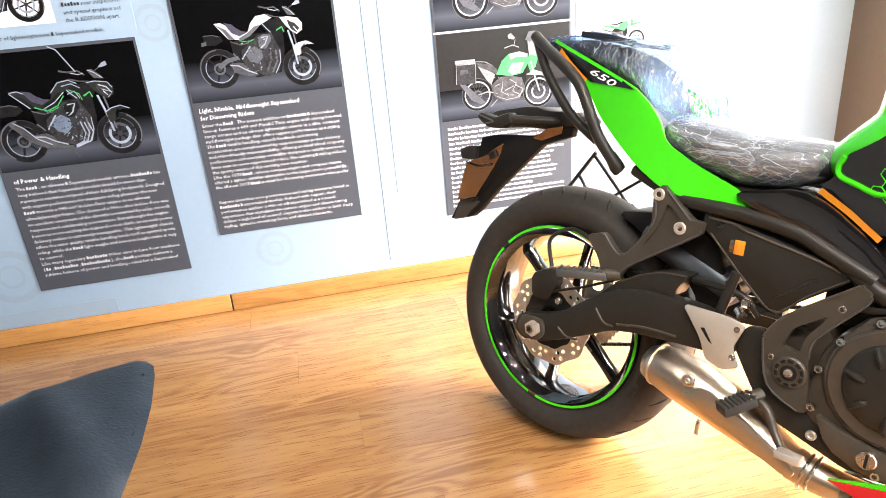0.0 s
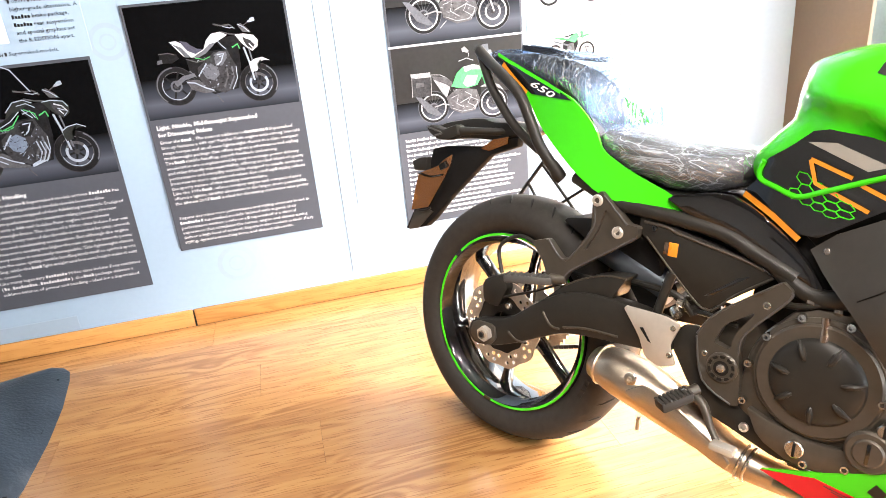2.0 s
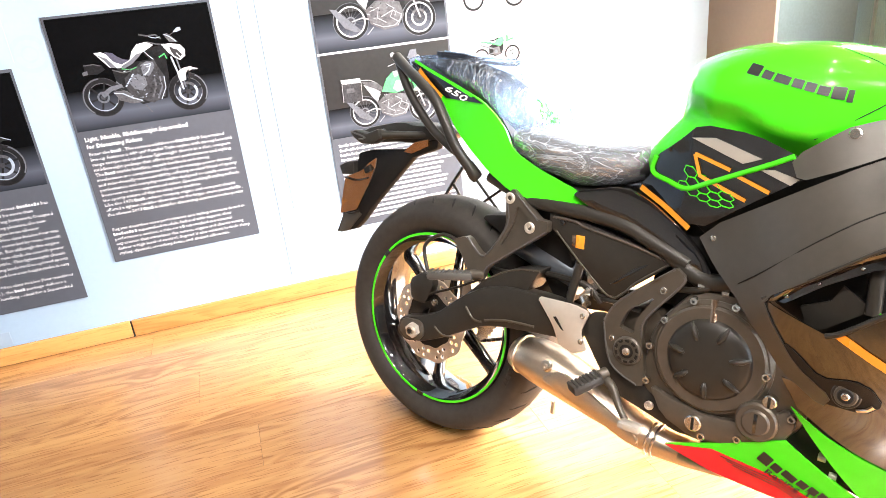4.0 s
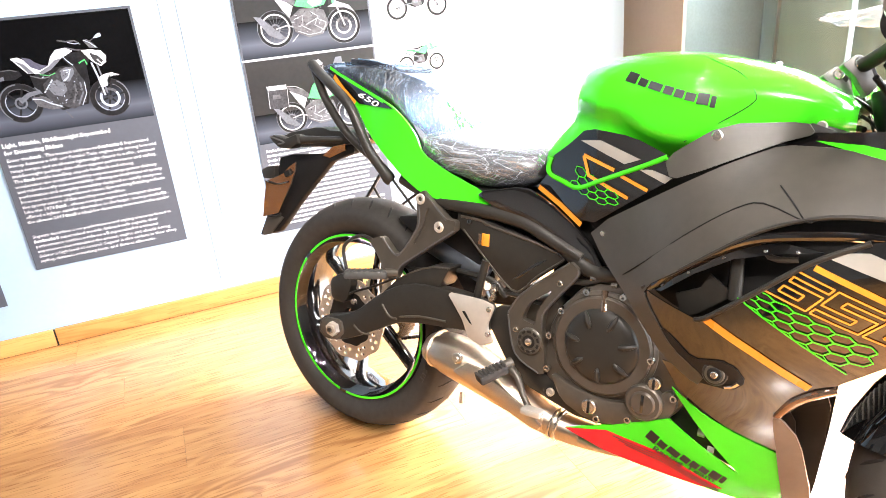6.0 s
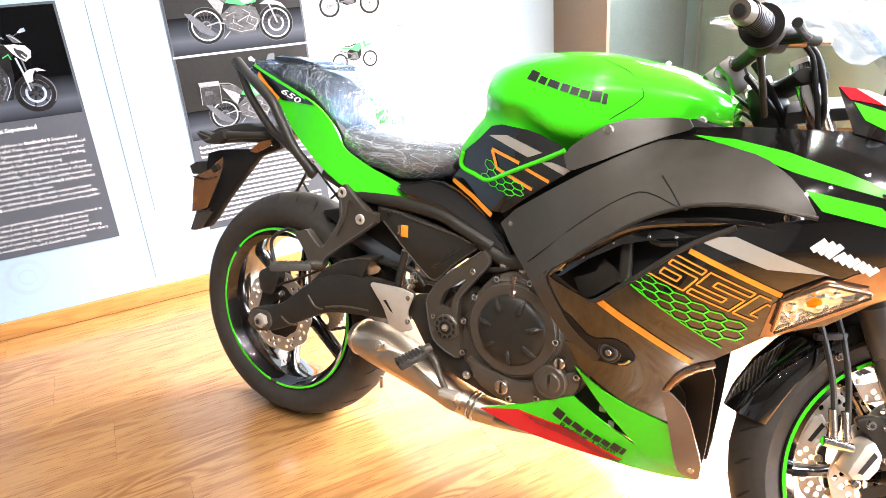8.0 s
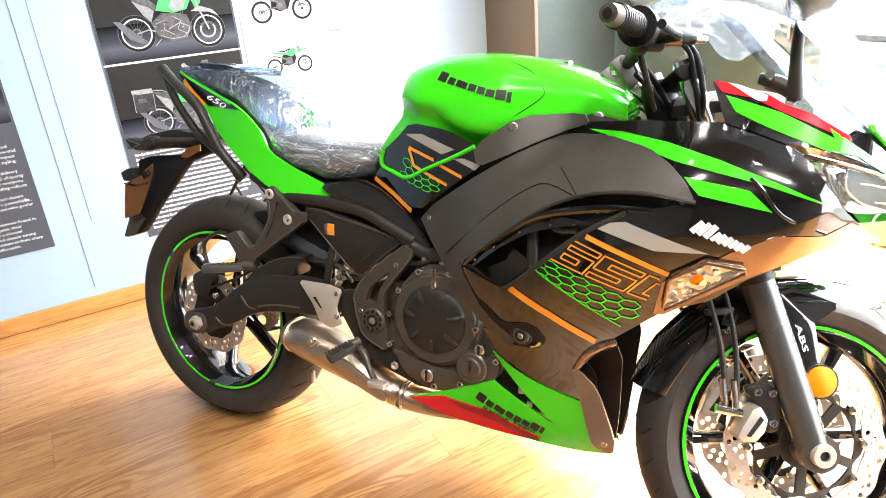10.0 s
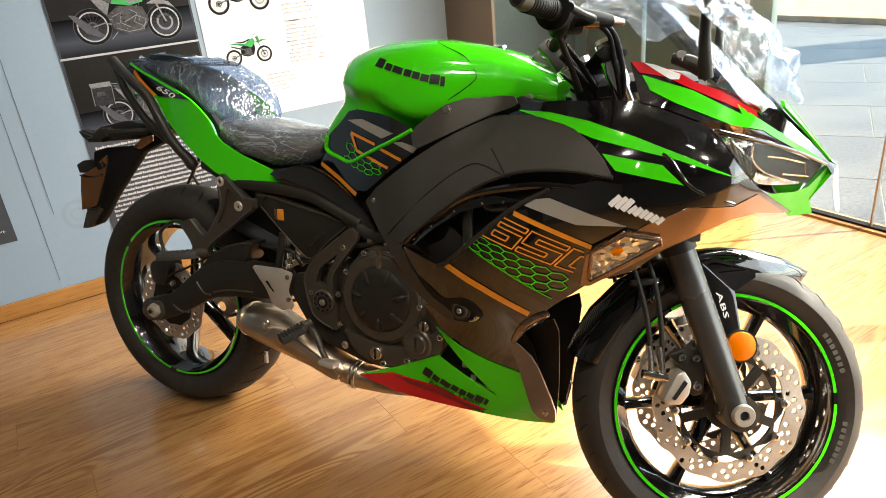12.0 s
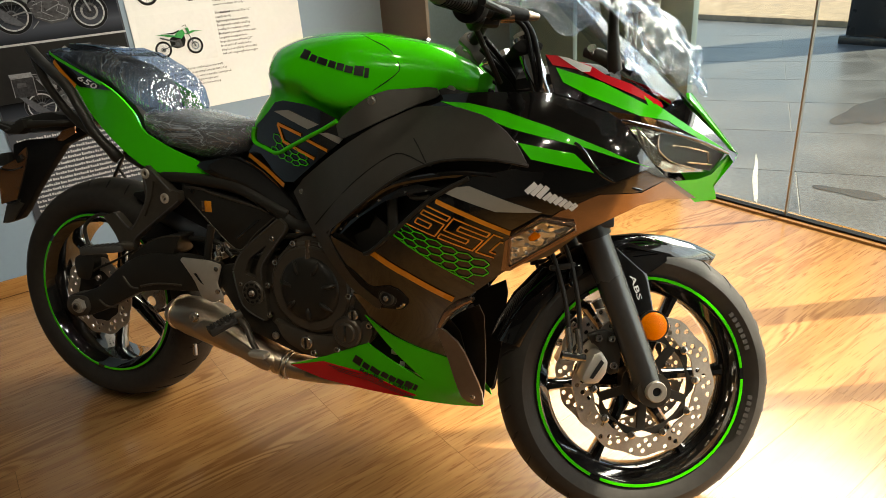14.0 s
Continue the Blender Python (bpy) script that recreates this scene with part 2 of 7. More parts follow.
SEAT_VINYL = material("black_seat_vinyl", (0.010, 0.010, 0.011), 0.45, vary=0.12, bump=0.3, bump_scale=900)
FILM_SEAT_WRAP = film_sheet("crinkled_seat_film", (1.6, 90, 90), 0.22, 0.82, 0.12, 0.5)
FILM_HUMP_WRAP = film_sheet("crinkled_hump_film", (95, 80, 2), 0.04, 0.55, 0.10, 0.30, (0.38, 0.50, 0.68))
FILM = film_sheet("crinkled_screen_film", (5, 40, 40), 0.09, 0.30, 0.18, 0.50, (0.80, 0.88, 0.97))
REFLECTOR = material("lamp_reflector", (0.62, 0.58, 0.52), 0.16, 0.95, vary=0.2, grain=60, bump=0.9, bump_scale=70)
SMOKED = material("smoked_lamp_interior", (0.014, 0.011, 0.007), 0.45, 0.0, vary=0.12, specular=0.25)
RISER_GREY = material("grey_cast_alloy", (0.09, 0.088, 0.084), 0.4, 0.4, vary=0.08, bump=0.05)
SCREEN = glass("clear_tinted_screen", (0.80, 0.86, 0.94), 0.01, 0.9, gleam=0.22)
LENS = glass("clear_lens", (0.97, 0.97, 0.95), 0.02, 0.97, gleam=0.03, least=0.006)
PANE = glass("window_glass", (0.97, 1.0, 0.98), 0.0, 0.95)
OAK = wood("oak_laminate", (0.405, 0.205, 0.072), (0.245, 0.108, 0.033))
OAK_TRIM = wood("oak_skirting", (0.44, 0.215, 0.066), (0.34, 0.155, 0.044))
WALL_PAINT = material("pale_blue_grey_wall_print", (0.230, 0.312, 0.400), 0.5, vary=0.025, blotch=1.5, bump=0.03)
PLASTER = material("grey_plaster", (0.10, 0.095, 0.088), 0.8, vary=0.05, bump=0.05)
CEILING = material("dark_painted_ceiling", (0.035, 0.033, 0.031), 0.8, vary=0.04, bump=0.05)
BROWN = material("brown_column_paint", (0.115, 0.09, 0.066), 0.5, vary=0.06)
GREY_PANEL = material("dusty_grey_panel", (0.20, 0.26, 0.26), 0.35, vary=0.16, grain=120)
# the panel grey again, darkened to offset the window lamp close by
DIMMED_PANEL_GREY = material("grey_panel_dimmed_for_lamp", (0.075, 0.106, 0.110), 0.45, vary=0.12, grain=90)
GRIP_RUBBER = material("black_grip_rubber", (0.005, 0.0048, 0.0045), 0.55, vary=0.2, bump=0.2, bump_scale=600, specular=0.16)
POSTER_GREY = material("poster_grey_print", (0.055, 0.060, 0.073), 0.5, vary=0.04, specular=0.1)
PHOTO_DARK = material("dark_photo_print", (0.0016, 0.0017, 0.002), 0.5, vary=0.25, blotch=3, specular=0.02)
# black print made greyer, with the wall spots' glare put into the colour
GLARE_PRINT = material("black_print_lifted_by_glare", (0.0085, 0.0082, 0.0085), 0.45, vary=0.2, blotch=3, specular=0.2)
PHOTO_WHITE = material("white_photo_print", (0.8, 0.8, 0.8), 0.4, vary=0.02)
PAVING = material("grey_stone_paving", (0.140, 0.141, 0.142), 0.34, vary=0.55, grain=55, blotch=2.0, bump=0.25, bump_scale=90)
MORTAR = material("pale_joint_mortar", (0.36, 0.35, 0.33), 0.8, vary=0.2, grain=80)
ALUMINIUM = material("window_aluminium", (0.3, 0.3, 0.29), 0.35, 0.9, vary=0.05)
DARK_STONE = material("dark_stone_cladding", (0.02, 0.02, 0.022), 0.3, vary=0.2)
SAND = material("sandy_road_edge", (0.40, 0.30, 0.20), 0.9, vary=0.3, grain=12)


# ---- mesh helpers ----
def part(name, bm, mat, parent=None, label="", smooth=True, m=None):
    """Links a bmesh as one mesh object, under a thing or part where one is given."""
    if m is not None:
        bmesh.ops.transform(bm, matrix=m, verts=bm.verts)
    bmesh.ops.recalc_face_normals(bm, faces=bm.faces)
    if smooth:
        for f in bm.faces:
            f.smooth = True
        for e in bm.edges:
            if len(e.link_faces) == 2 and e.calc_face_angle(0) > radians(34):
                e.smooth = False
    mesh = bpy.data.meshes.new(name)
    bm.to_mesh(mesh)
    bm.free()
    mesh.materials.append(mat)
    ob = new(name, mesh)
    if parent is not None:
        ob.parent = parent
    if label:
        ob["label"] = label
    return ob


def merge(*bms):
    whole = bms[0]
    for other in bms[1:]:
        mesh = bpy.data.meshes.new("scratch")
        other.to_mesh(mesh)
        other.free()
        whole.from_mesh(mesh)
        bpy.data.meshes.remove(mesh)
    return whole


def box(x0, x1, y0, y1, z0, z1, bevel=0.0):
    bm = bmesh.new()
    bmesh.ops.create_cube(bm, size=1, matrix=Matrix.Translation(((x0 + x1) / 2, (y0 + y1) / 2, (z0 + z1) / 2)) @ Matrix.Diagonal((x1 - x0, y1 - y0, z1 - z0, 1)))
    if bevel:
        bmesh.ops.bevel(bm, geom=list(bm.edges), offset=bevel, segments=2, affect="EDGES", profile=0.5)
    return bm


def prism(outline, y0, y1, bevel=0.0, segments=2):
    """A plate with the outline (x, z), from y0 to y1."""
    bm = bmesh.new()
    rings = [[bm.verts.new((x, y, z)) for x, z in outline] for y in (y0, y1)]
    n = len(outline)
    bm.faces.new(rings[0])
    bm.faces.new(rings[1][::-1])
    for i in range(n):
        bm.faces.new((rings[0][i], rings[1][i], rings[1][(i + 1) % n], rings[0][(i + 1) % n]))
    bmesh.ops.recalc_face_normals(bm, faces=bm.faces)
    if bevel:
        bmesh.ops.bevel(bm, geom=list(bm.edges), offset=bevel, segments=segments, affect="EDGES", profile=0.5, clamp_overlap=True)
    bmesh.ops.triangulate(bm, faces=[f for f in bm.faces if len(f.verts) > 4])
    return bm


def spline(points, steps=6, closed=False):
    """Catmull-Rom through the points."""
    ps = [Vector(p) for p in points]
    n, out = len(ps), []
    for i in range(n if closed else n - 1):
        a, b, c, d = (ps[(i + k) % n] if closed else ps[min(max(i + k, 0), n - 1)] for k in (-1, 0, 1, 2))
        for s in range(steps):
            t = s / steps
            out.append(0.5 * ((2 * b) + (c - a) * t + (2 * a - 5 * b + 4 * c - d) * t * t + (3 * b - a - 3 * c + d) * t ** 3))
    if not closed:
        out.append(ps[-1])
    return out


def tube(points, radius, sides=12, steps=6, smooth=True):
    """A round bar along the points; radius may be one number or one for each point."""
    path = spline(points, steps) if smooth else [Vector(p) for p in points]
    n = len(path)
    radii = [radius] * n if not isinstance(radius, (list, tuple)) else [float(np.interp(i / (n - 1), np.linspace(0, 1, len(radius)), radius)) for i in range(n)]
    bm, rings = bmesh.new(), []
    side = None
    for i, p in enumerate(path):
        ahead = (path[min(i + 1, n - 1)] - path[max(i - 1, 0)]).normalized()
        side = (ahead.orthogonal() if side is None else side - ahead * side.dot(ahead)).normalized()
        other = ahead.cross(side)
        rings.append([bm.verts.new(p + radii[i] * (side * math.cos(a) + other * math.sin(a))) for a in np.linspace(0, 2 * math.pi, sides, endpoint=False)])
    for a, b in zip(rings, rings[1:]):
        for k in range(sides):
            bm.faces.new((a[k], a[(k + 1) % sides], b[(k + 1) % sides], b[k]))
    bm.faces.new(rings[0][::-1])
    bm.faces.new(rings[-1])
    return bm


def lathe(profile, sides=48, a0=0.0, a1=360.0, closed=False):
    """Turns a profile of (radius, y) about the y axis."""
    full = abs(a1 - a0) >= 360
    bm = bmesh.new()
    angles = np.radians(np.linspace(a0, a1, sides + (0 if full else 1), endpoint=not full))
    rings = [[bm.verts.new((r * math.cos(a), y, r * math.sin(a))) for r, y in profile] for a in angles]
    n = len(rings)
    m = len(profile)
    for i in range(n if full else n - 1):
        a, b = rings[i], rings[(i + 1) % n]
        for k in range(m if closed else m - 1):
            bm.faces.new((a[k], a[(k + 1) % m], b[(k + 1) % m], b[k]))
    if closed and not full:
        bm.faces.new(rings[0])
        bm.faces.new(rings[-1][::-1])
    bmesh.ops.remove_doubles(bm, verts=bm.verts, dist=1e-6)
    return bm


def loft(rings, caps=True):
    bm = bmesh.new()
    made = [[bm.verts.new(p) for p in ring] for ring in rings]
    n = len(rings[0])
    for a, b in zip(made, made[1:]):
        for k in range(n):
            bm.faces.new((a[k], a[(k + 1) % n], b[(k + 1) % n], b[k]))
    if caps:
        bm.faces.new(made[0][::-1])
        bm.faces.new(made[-1])
    return bm


class Skin:
    """A smooth half-width y over (x, z), through a few stations of the body (thin plate)."""

    def __init__(self, stations):
        p = np.array(stations)
        self.c = p[:, :2]
        n = len(p)
        d = np.hypot(self.c[:, None, 0] - self.c[None, :, 0], self.c[:, None, 1] - self.c[None, :, 1])
        q = np.c_[np.ones(n), self.c]
        a = np.block([[self.phi(d) + 1e-4 * np.eye(n), q], [q.T, np.zeros((3, 3))]])
        self.w = np.linalg.solve(a, np.r_[p[:, 2], 0, 0, 0])

    @staticmethod
    def phi(d):
        return np.where(d > 1e-9, d * d * np.log(np.maximum(d, 1e-9)), 0)

    def __call__(self, x, z):
        d = np.hypot(self.c[:, 0] - x, self.c[:, 1] - z)
        return float(self.phi(d) @ self.w[:-3] + self.w[-3] + self.w[-2] * x + self.w[-1] * z)


def inside(p, outline):
    hit = False
    for (x0, y0), (x1, y1) in zip(outline, outline[1:] + outline[:1]):
        if (y0 > p[1]) != (y1 > p[1]) and p[0] < (x1 - x0) * (p[1] - y0) / (y1 - y0) + x0:
            hit = not hit
    return hit


def rounded(outline, rounds=1, cut=0.18):
    for _ in range(rounds):
        out = []
        for a, b in zip(outline, outline[1:] + outline[:1]):
            out += [(a[0] + (b[0] - a[0]) * cut, a[1] + (b[1] - a[1]) * cut), (a[0] + (b[0] - a[0]) * (1 - cut), a[1] + (b[1] - a[1]) * (1 - cut))]
        outline = out
    return outline


def sheet(outline, place, thick=0.004, res=0.02, soften=1, holes=()):
    """A panel with the outline (x, z), laid on the surface place(x, z, depth)."""
    from mathutils.geometry import delaunay_2d_cdt
    outline = rounded(list(outline), soften) if soften else list(outline)
    ring = []
    loops = []
    for loop in (outline, *holes):
        start = len(ring)
        for a, b in zip(loop, list(loop[1:]) + [loop[0]]):
            k = max(1, round(math.hypot(b[0] - a[0], b[1] - a[1]) / res))
            ring += [(a[0] + (b[0] - a[0]) * i / k, a[1] + (b[1] - a[1]) * i / k) for i in range(k)]
        loops.append((start, len(ring)))
    edges = [(i, i + 1 if i + 1 < e else s) for s, e in loops for i in range(s, e)]
    xs, zs = [p[0] for p in outline], [p[1] for p in outline]
    loose = []
    for i, x in enumerate(np.arange(min(xs), max(xs), res)):
        for z in np.arange(min(zs), max(zs), res):
            p = (float(x), float(z) + (res / 2 if i % 2 else 0))
            if inside(p, outline) and min((p[0] - r[0]) ** 2 + (p[1] - r[1]) ** 2 for r in ring) > (0.45 * res) ** 2:
                loose.append(p)
    verts, _, faces, *_ = delaunay_2d_cdt([Vector(p) for p in ring + loose], edges, [], 0, 1e-6)
    bm = bmesh.new()
    top = [bm.verts.new(place(v.x, v.y, 0.0)) for v in verts]
    low = [bm.verts.new(place(v.x, v.y, thick)) for v in verts]
    for f in faces:
        c = (sum(verts[i].x for i in f) / len(f), sum(verts[i].y for i in f) / len(f))
        if not inside(c, outline) or any(inside(c, list(h)) for h in holes):
            continue
        try:
            bm.faces.new([top[i] for i in f])
            bm.faces.new([low[i] for i in f[::-1]])
        except ValueError:
            pass
    bm.verts.index_update()
    n = len(verts)
    rim = [e for e in bm.edges if len(e.link_faces) == 1 and e.verts[0].index < n and e.verts[1].index < n]
    bm.verts.ensure_lookup_table()
    for e in rim:
        a, b = e.verts[0].index, e.verts[1].index
        bm.faces.new((top[a], top[b], low[b], low[a]))
    bmesh.ops.delete(bm, geom=[v for v in bm.verts if not v.link_faces], context="VERTS")
    return bm


def on_skin(skin, side=-1, lift=0.0):
    """Places panel points on a skin, on the right (side -1) or the left of the machine."""
    return lambda x, z, depth: (x, side * max(0.004, skin(x, z) + lift - depth), z)


def flip(bm):
    """The same shape on the other side of the machine."""
    bmesh.ops.scale(bm, vec=(1, -1, 1), verts=bm.verts)
    bmesh.ops.reverse_faces(bm, faces=bm.faces)
    return bm


def disc(radius, y0, y1, at, sides=24, bevel=0.0015):
    """A short round boss with its axis along y, at (x, z)."""
    b = min(bevel, abs(y1 - y0) / 3, radius / 3)
    lo, hi = min(y0, y1), max(y0, y1)
    bm = lathe([(0, lo), (radius - b, lo), (radius, lo + b), (radius, hi - b), (radius - b, hi), (0, hi)], sides)
    bmesh.ops.translate(bm, vec=(at[0], 0, at[1]), verts=bm.verts)
    return bm


def bolt(radius, y, at, out=0.006):
    """A socket-head bolt that stands out towards -y."""
    bm = lathe([(0, y), (radius, y), (radius, y - out * 0.8), (radius * 0.85, y - out), (radius * 0.5, y - out), (radius * 0.45, y - out * 0.4), (0, y - out * 0.4)], 14)
    bmesh.ops.translate(bm, vec=(at[0], 0, at[1]), verts=bm.verts)
    return bm


def thing(name, label, category, m=None, group=""):
    ob = new(name)
    if m is not None:
        ob.matrix_world = m
    return tagged(ob, label, category, group)


# ---- the showroom ----
WALL_Y, GLASS_X, ROOM_H, HEAD = 2.0, 3.56, 2.9, 2.5
floor = tagged(part("floor", box(-3.2, 3.528, -4.2, WALL_Y, -0.12, -0.014), OAK), "oak laminate floor of long planks", "floor", kind="structure")
tagged(part("wall_north", box(-3.2, 2.785, WALL_Y, WALL_Y + 0.15, -0.1, ROOM_H), WALL_PAINT), "pale blue-grey printed display wall", "wall", kind="structure")
tagged(part("wall_west", box(-3.35, -3.2, -4.2, WALL_Y + 0.15, -0.1, ROOM_H), PLASTER), "plain grey plaster side wall", "wall", kind="structure")
tagged(part("wall_south", box(-3.35, GLASS_X, -4.35, -4.2, -0.1, ROOM_H), PLASTER), "plain grey plaster back wall", "wall", kind="structure")
tagged(part("ceiling", box(-3.35, GLASS_X + 0.10, -4.35, WALL_Y + 0.15, ROOM_H, ROOM_H + 0.15), CEILING), "plain dark ceiling", "ceiling", kind="structure")
tagged(part("wall_corner", box(2.735, 2.752, 1.63, WALL_Y, -0.1, ROOM_H, 0.002), BROWN), "brown painted return board at the end of the display wall", "wall", kind="structure")
tagged(part("wall_far", box(2.752, GLASS_X, 2.02, 2.15, -0.1, ROOM_H), DIMMED_PANEL_GREY), "dusty grey wall behind the return board", "wall", kind="structure")
tagged(part("floor_recess", box(2.785, 3.528, WALL_Y, 2.02, -0.12, -0.002), OAK), "oak floor in the recess", "floor", kind="structure")
skirting = new("baseboard")
tagged(skirting, "oak skirting board in butted lengths along the display wall", "baseboard", kind="structure")
for x0, x1 in ((-3.2, -2.16), (-2.158, 0.266), (0.269, 2.70)):
    part("skirting_length", box(x0 + .0015, x1 - .0015, WALL_Y - 0.015, WALL_Y, 0.0025, 0.066, 0.0025), OAK_TRIM, skirting)
# black strip gives the open joints their shade as a colour
part("seam_shadow_gap", box(-3.19, 2.69, WALL_Y - 0.009, WALL_Y - .001, 0.0, 0.0635), BLACK_MATTE, skirting, "dark strip standing in for the shade in the skirting joints")
tagged(part("window_sill", box(3.528, 3.62, -4.2, 2.75, -0.12, 0.010, 0.003), OAK_TRIM), "narrow oak threshold under the shop window", "sill", kind="structure")

# shop window: tall panes with thin joints
window = tagged(new("window_1"), "tall frameless shop window panes in a row", "window", kind="structure")
for y0, y1 in ((-4.2, -2.75), (-2.745, -1.2), (-1.195, 0.365), (0.371, 1.93), (1.936, 2.75)):
    pane = part("pane", box(GLASS_X, GLASS_X + 0.010, y0, y1, 0.018, HEAD), PANE, window)
    pane.visible_shadow = False
for y in (-2.7475, -1.1975, 0.368, 1.933):
    part("joint_strip", box(GLASS_X - 0.003, GLASS_X + 0.013, y - 0.0035, y + 0.0035, 0.018, HEAD), ALUMINIUM, window)
# dark strip put in for the shade of the gap along the sill
part("glazing_strip", box(GLASS_X - .010, GLASS_X + .022, -4.2, 2.75, 0.010, 0.018), BLACK_MATTE, window, "dark strip standing in for the shaded gap under the panes")
# two unseen posts, added only to throw shadow bands across the floor
for y0, y1 in ((-.50, -.40), (-.95, -.885)):
    part("shadow_post", box(GLASS_X - .03, GLASS_X - .004, y0, y1, 0.018, HEAD, .003), ALUMINIUM, window, "slim unseen post added for its shadow band on the floor")
for y0, y1 in ((0.90, 1.56), (1.585, 2.13)):
    tagged(part("grey_panel", box(3.60, 3.64, y0, y1, 0.018, HEAD, 0.003), GREY_PANEL), "dusty dark grey board standing behind the window glass", "panel", kind="structure")

# unseen wall, added so the sun patch on the floor ends where wanted
tagged(part("sun_cutoff_header", box(GLASS_X - 0.04, GLASS_X + 0.20, -4.2, 2.75, HEAD, ROOM_H), PLASTER), "unseen header wall added above the window to cut off the sun", "wall", kind="structure")

# the open ground outside
ground = tagged(part("ground", box(3.62, 400, -300, 300, -0.5, -0.0155), MORTAR), "grey stone paving in front of the shop", "ground", kind="structure")
tagged(part("pavement_edge", box(8.6, 8.9, -60, 60, -0.3, 0.05, 0.01), SAND), "low pale kerb beyond the paving", "kerb", kind="structure")
tagged(part("road", box(8.9, 60, -200, 200, -0.3, -0.005), SAND), "dusty sandy ground beyond the kerb", "road", kind="structure")
pillar = thing("building_pillar", "dark polished stone pillar outside the window", "pillar")
part("shaft", box(7.7, 8.5, 1.62, 2.10, -0.02, 5.0, 0.01), DARK_STONE, pillar)
part("plinth", box(7.66, 8.54, 1.58, 2.14, -0.02, 0.06, 0.01), DARK_STONE, pillar)


# ---- the motorcycle ----
BIKE = pose(1.151, 1.006, 0.0015, 0, 0, -57.2) @ pose(0, 0, 0, -12.5, 0, 0)
bike = thing("motorcycle", "lime green and black faired sport motorcycle leaning on its side stand", "motorcycle", BIKE)

FAIRING = Skin([(.777, .569, .199), (.809, .57, .222), (.907, .55, .246), (1.046, .754, .244), (1.203, .777, .255), (1.335, .729, .246), (1.405, .75, .222), (1.416, .691, .2),
                (1.37, .814, .2), (1.444, .722, .17), (1.185, .571, .236), (1.204, .55, .22), (.846, .381, .16), (.85, .321, .155), (1.031, .297, .125), (1.047, .197, .085),
                (1.03, .384, .17), (1.077, .159, .04), (.646, .235, .147), (.98, .85, .14), (.942, .481, .232), (1.219, .927, .15), (.68, .643, .124), (.815, .799, .167),
                (.877, .842, .159), (1.54, .66, .02), (1.563, .746, .015), (1.32, .95, .12)])
TAIL = Skin([(-.12, .95, .07), (-.024, .93, .105), (.171, .859, .135), (.437, .666, .112), (.299, .663, .132), (.215, .804, .13), (.1, .75, .13), (.53, .73, .08), (.1, .9, .12), (.614, .73, .11)])


def pair(name, outline, skin, mat, lift=0.0, thick=0.004, label="", res=0.02, soften=1, both=True, parent=None):
    """A body panel on the right of the machine and its twin on the left. Returns the right one."""
    right = part(name, sheet(outline, on_skin(skin, -1, lift), thick, res, soften), mat, parent or bike, label)
    if both:
        part(name, sheet(outline, on_skin(skin, 1, lift), thick, res, soften), mat, parent or bike, label)
    return right


# tail
pair("tail_panel", [(-.054, .938), (.065, .899), (.162, .863), (.194, .839), (.226, .803), (.244, .762), (.307, .728), (.395, .693), (.436, .667), (.362, .661), (.298, .664),
                    (.246, .677), (.19, .711), (.141, .751), (.089, .798), (.036, .865)], TAIL, GREEN, 0.0, 0.006, "lime green tail fairing panel")
pair("tail_decal", [(-.072, .944), (-.004, .936), (.082, .898), (.165, .857), (.053, .865), (.0, .897)], TAIL, BLACK_GLOSS, 0.002, 0.002, "black wedge decal", soften=0)


def ring(x, width, z_low, z_high, power=2.4, shoulder=0.55, n=28, slant=0.0):
    """A cross-section of the tank or seat: a rounded box, widest at the shoulder height."""
    mid = z_low + (z_high - z_low) * shoulder
    out = []
    for a in np.linspace(0, 2 * math.pi, n, endpoint=False):
        c, s = math.cos(a), math.sin(a)
        c, s = math.copysign(abs(c) ** (2 / power), c), math.copysign(abs(s) ** (2 / power), s)
        z = mid + s * ((z_high - mid) if s > 0 else (mid - z_low))
        out.append((x + slant * (z - mid), width * c, z))
    return out


def body(stations, **more):
    return loft([ring(*s, **more) for s in stations])


part("rider_seat", body([(.215, .08, .76, .80), (.235, .105, .745, .812), (.30, .115, .715, .808), (.38, .115, .695, .793), (.45, .105, .70, .788), (.51, .085, .72, .786), (.545, .05, .735, .78)], power=2.8), SEAT_VINYL, bike, "black rider seat")
part("pillion_seat", body([(-.12, .05, .925, .945), (-.09, .075, .915, .955), (-.02, .09, .90, .957), (.05, .10, .88, .947), (.10, .105, .86, .932), (.14, .105, .84, .908), (.165, .10, .825, .876), (.182, .085, .80, .845), (.192, .055, .80, .825), (.197, .02, .80, .812)], power=2.4), SEAT_VINYL, bike, "black pillion seat")

# tank
TANK_STATIONS = [(.505, .055, .74, .80), (.515, .085, .73, .865), (.54, .115, .725, .91), (.59, .145, .725, .952), (.66, .163, .735, .978), (.74, .168, .755, .987),
                 (.82, .165, .78, .985), (.90, .140, .80, .972), (.97, .115, .82, .955), (1.03, .092, .84, .928), (1.065, .06, .85, .90)]


def knee_recess(x, z):
    """How far the tank's flank is drawn in for the knee, below a crease."""
    crease = float(np.interp(x, (.50, .61, .65, .70, .73, .76, .80, .86), (.905, .897, .890, .884, .864, .848, .838, .825)))
    fade = float(np.interp(x, (.52, .60, .72, .80, .86), (.5, 1, 1, .6, 0)))
    deep = min(1, max(0, (crease - z) / .036))
    return .026 * fade * deep * deep * (3 - 2 * deep)


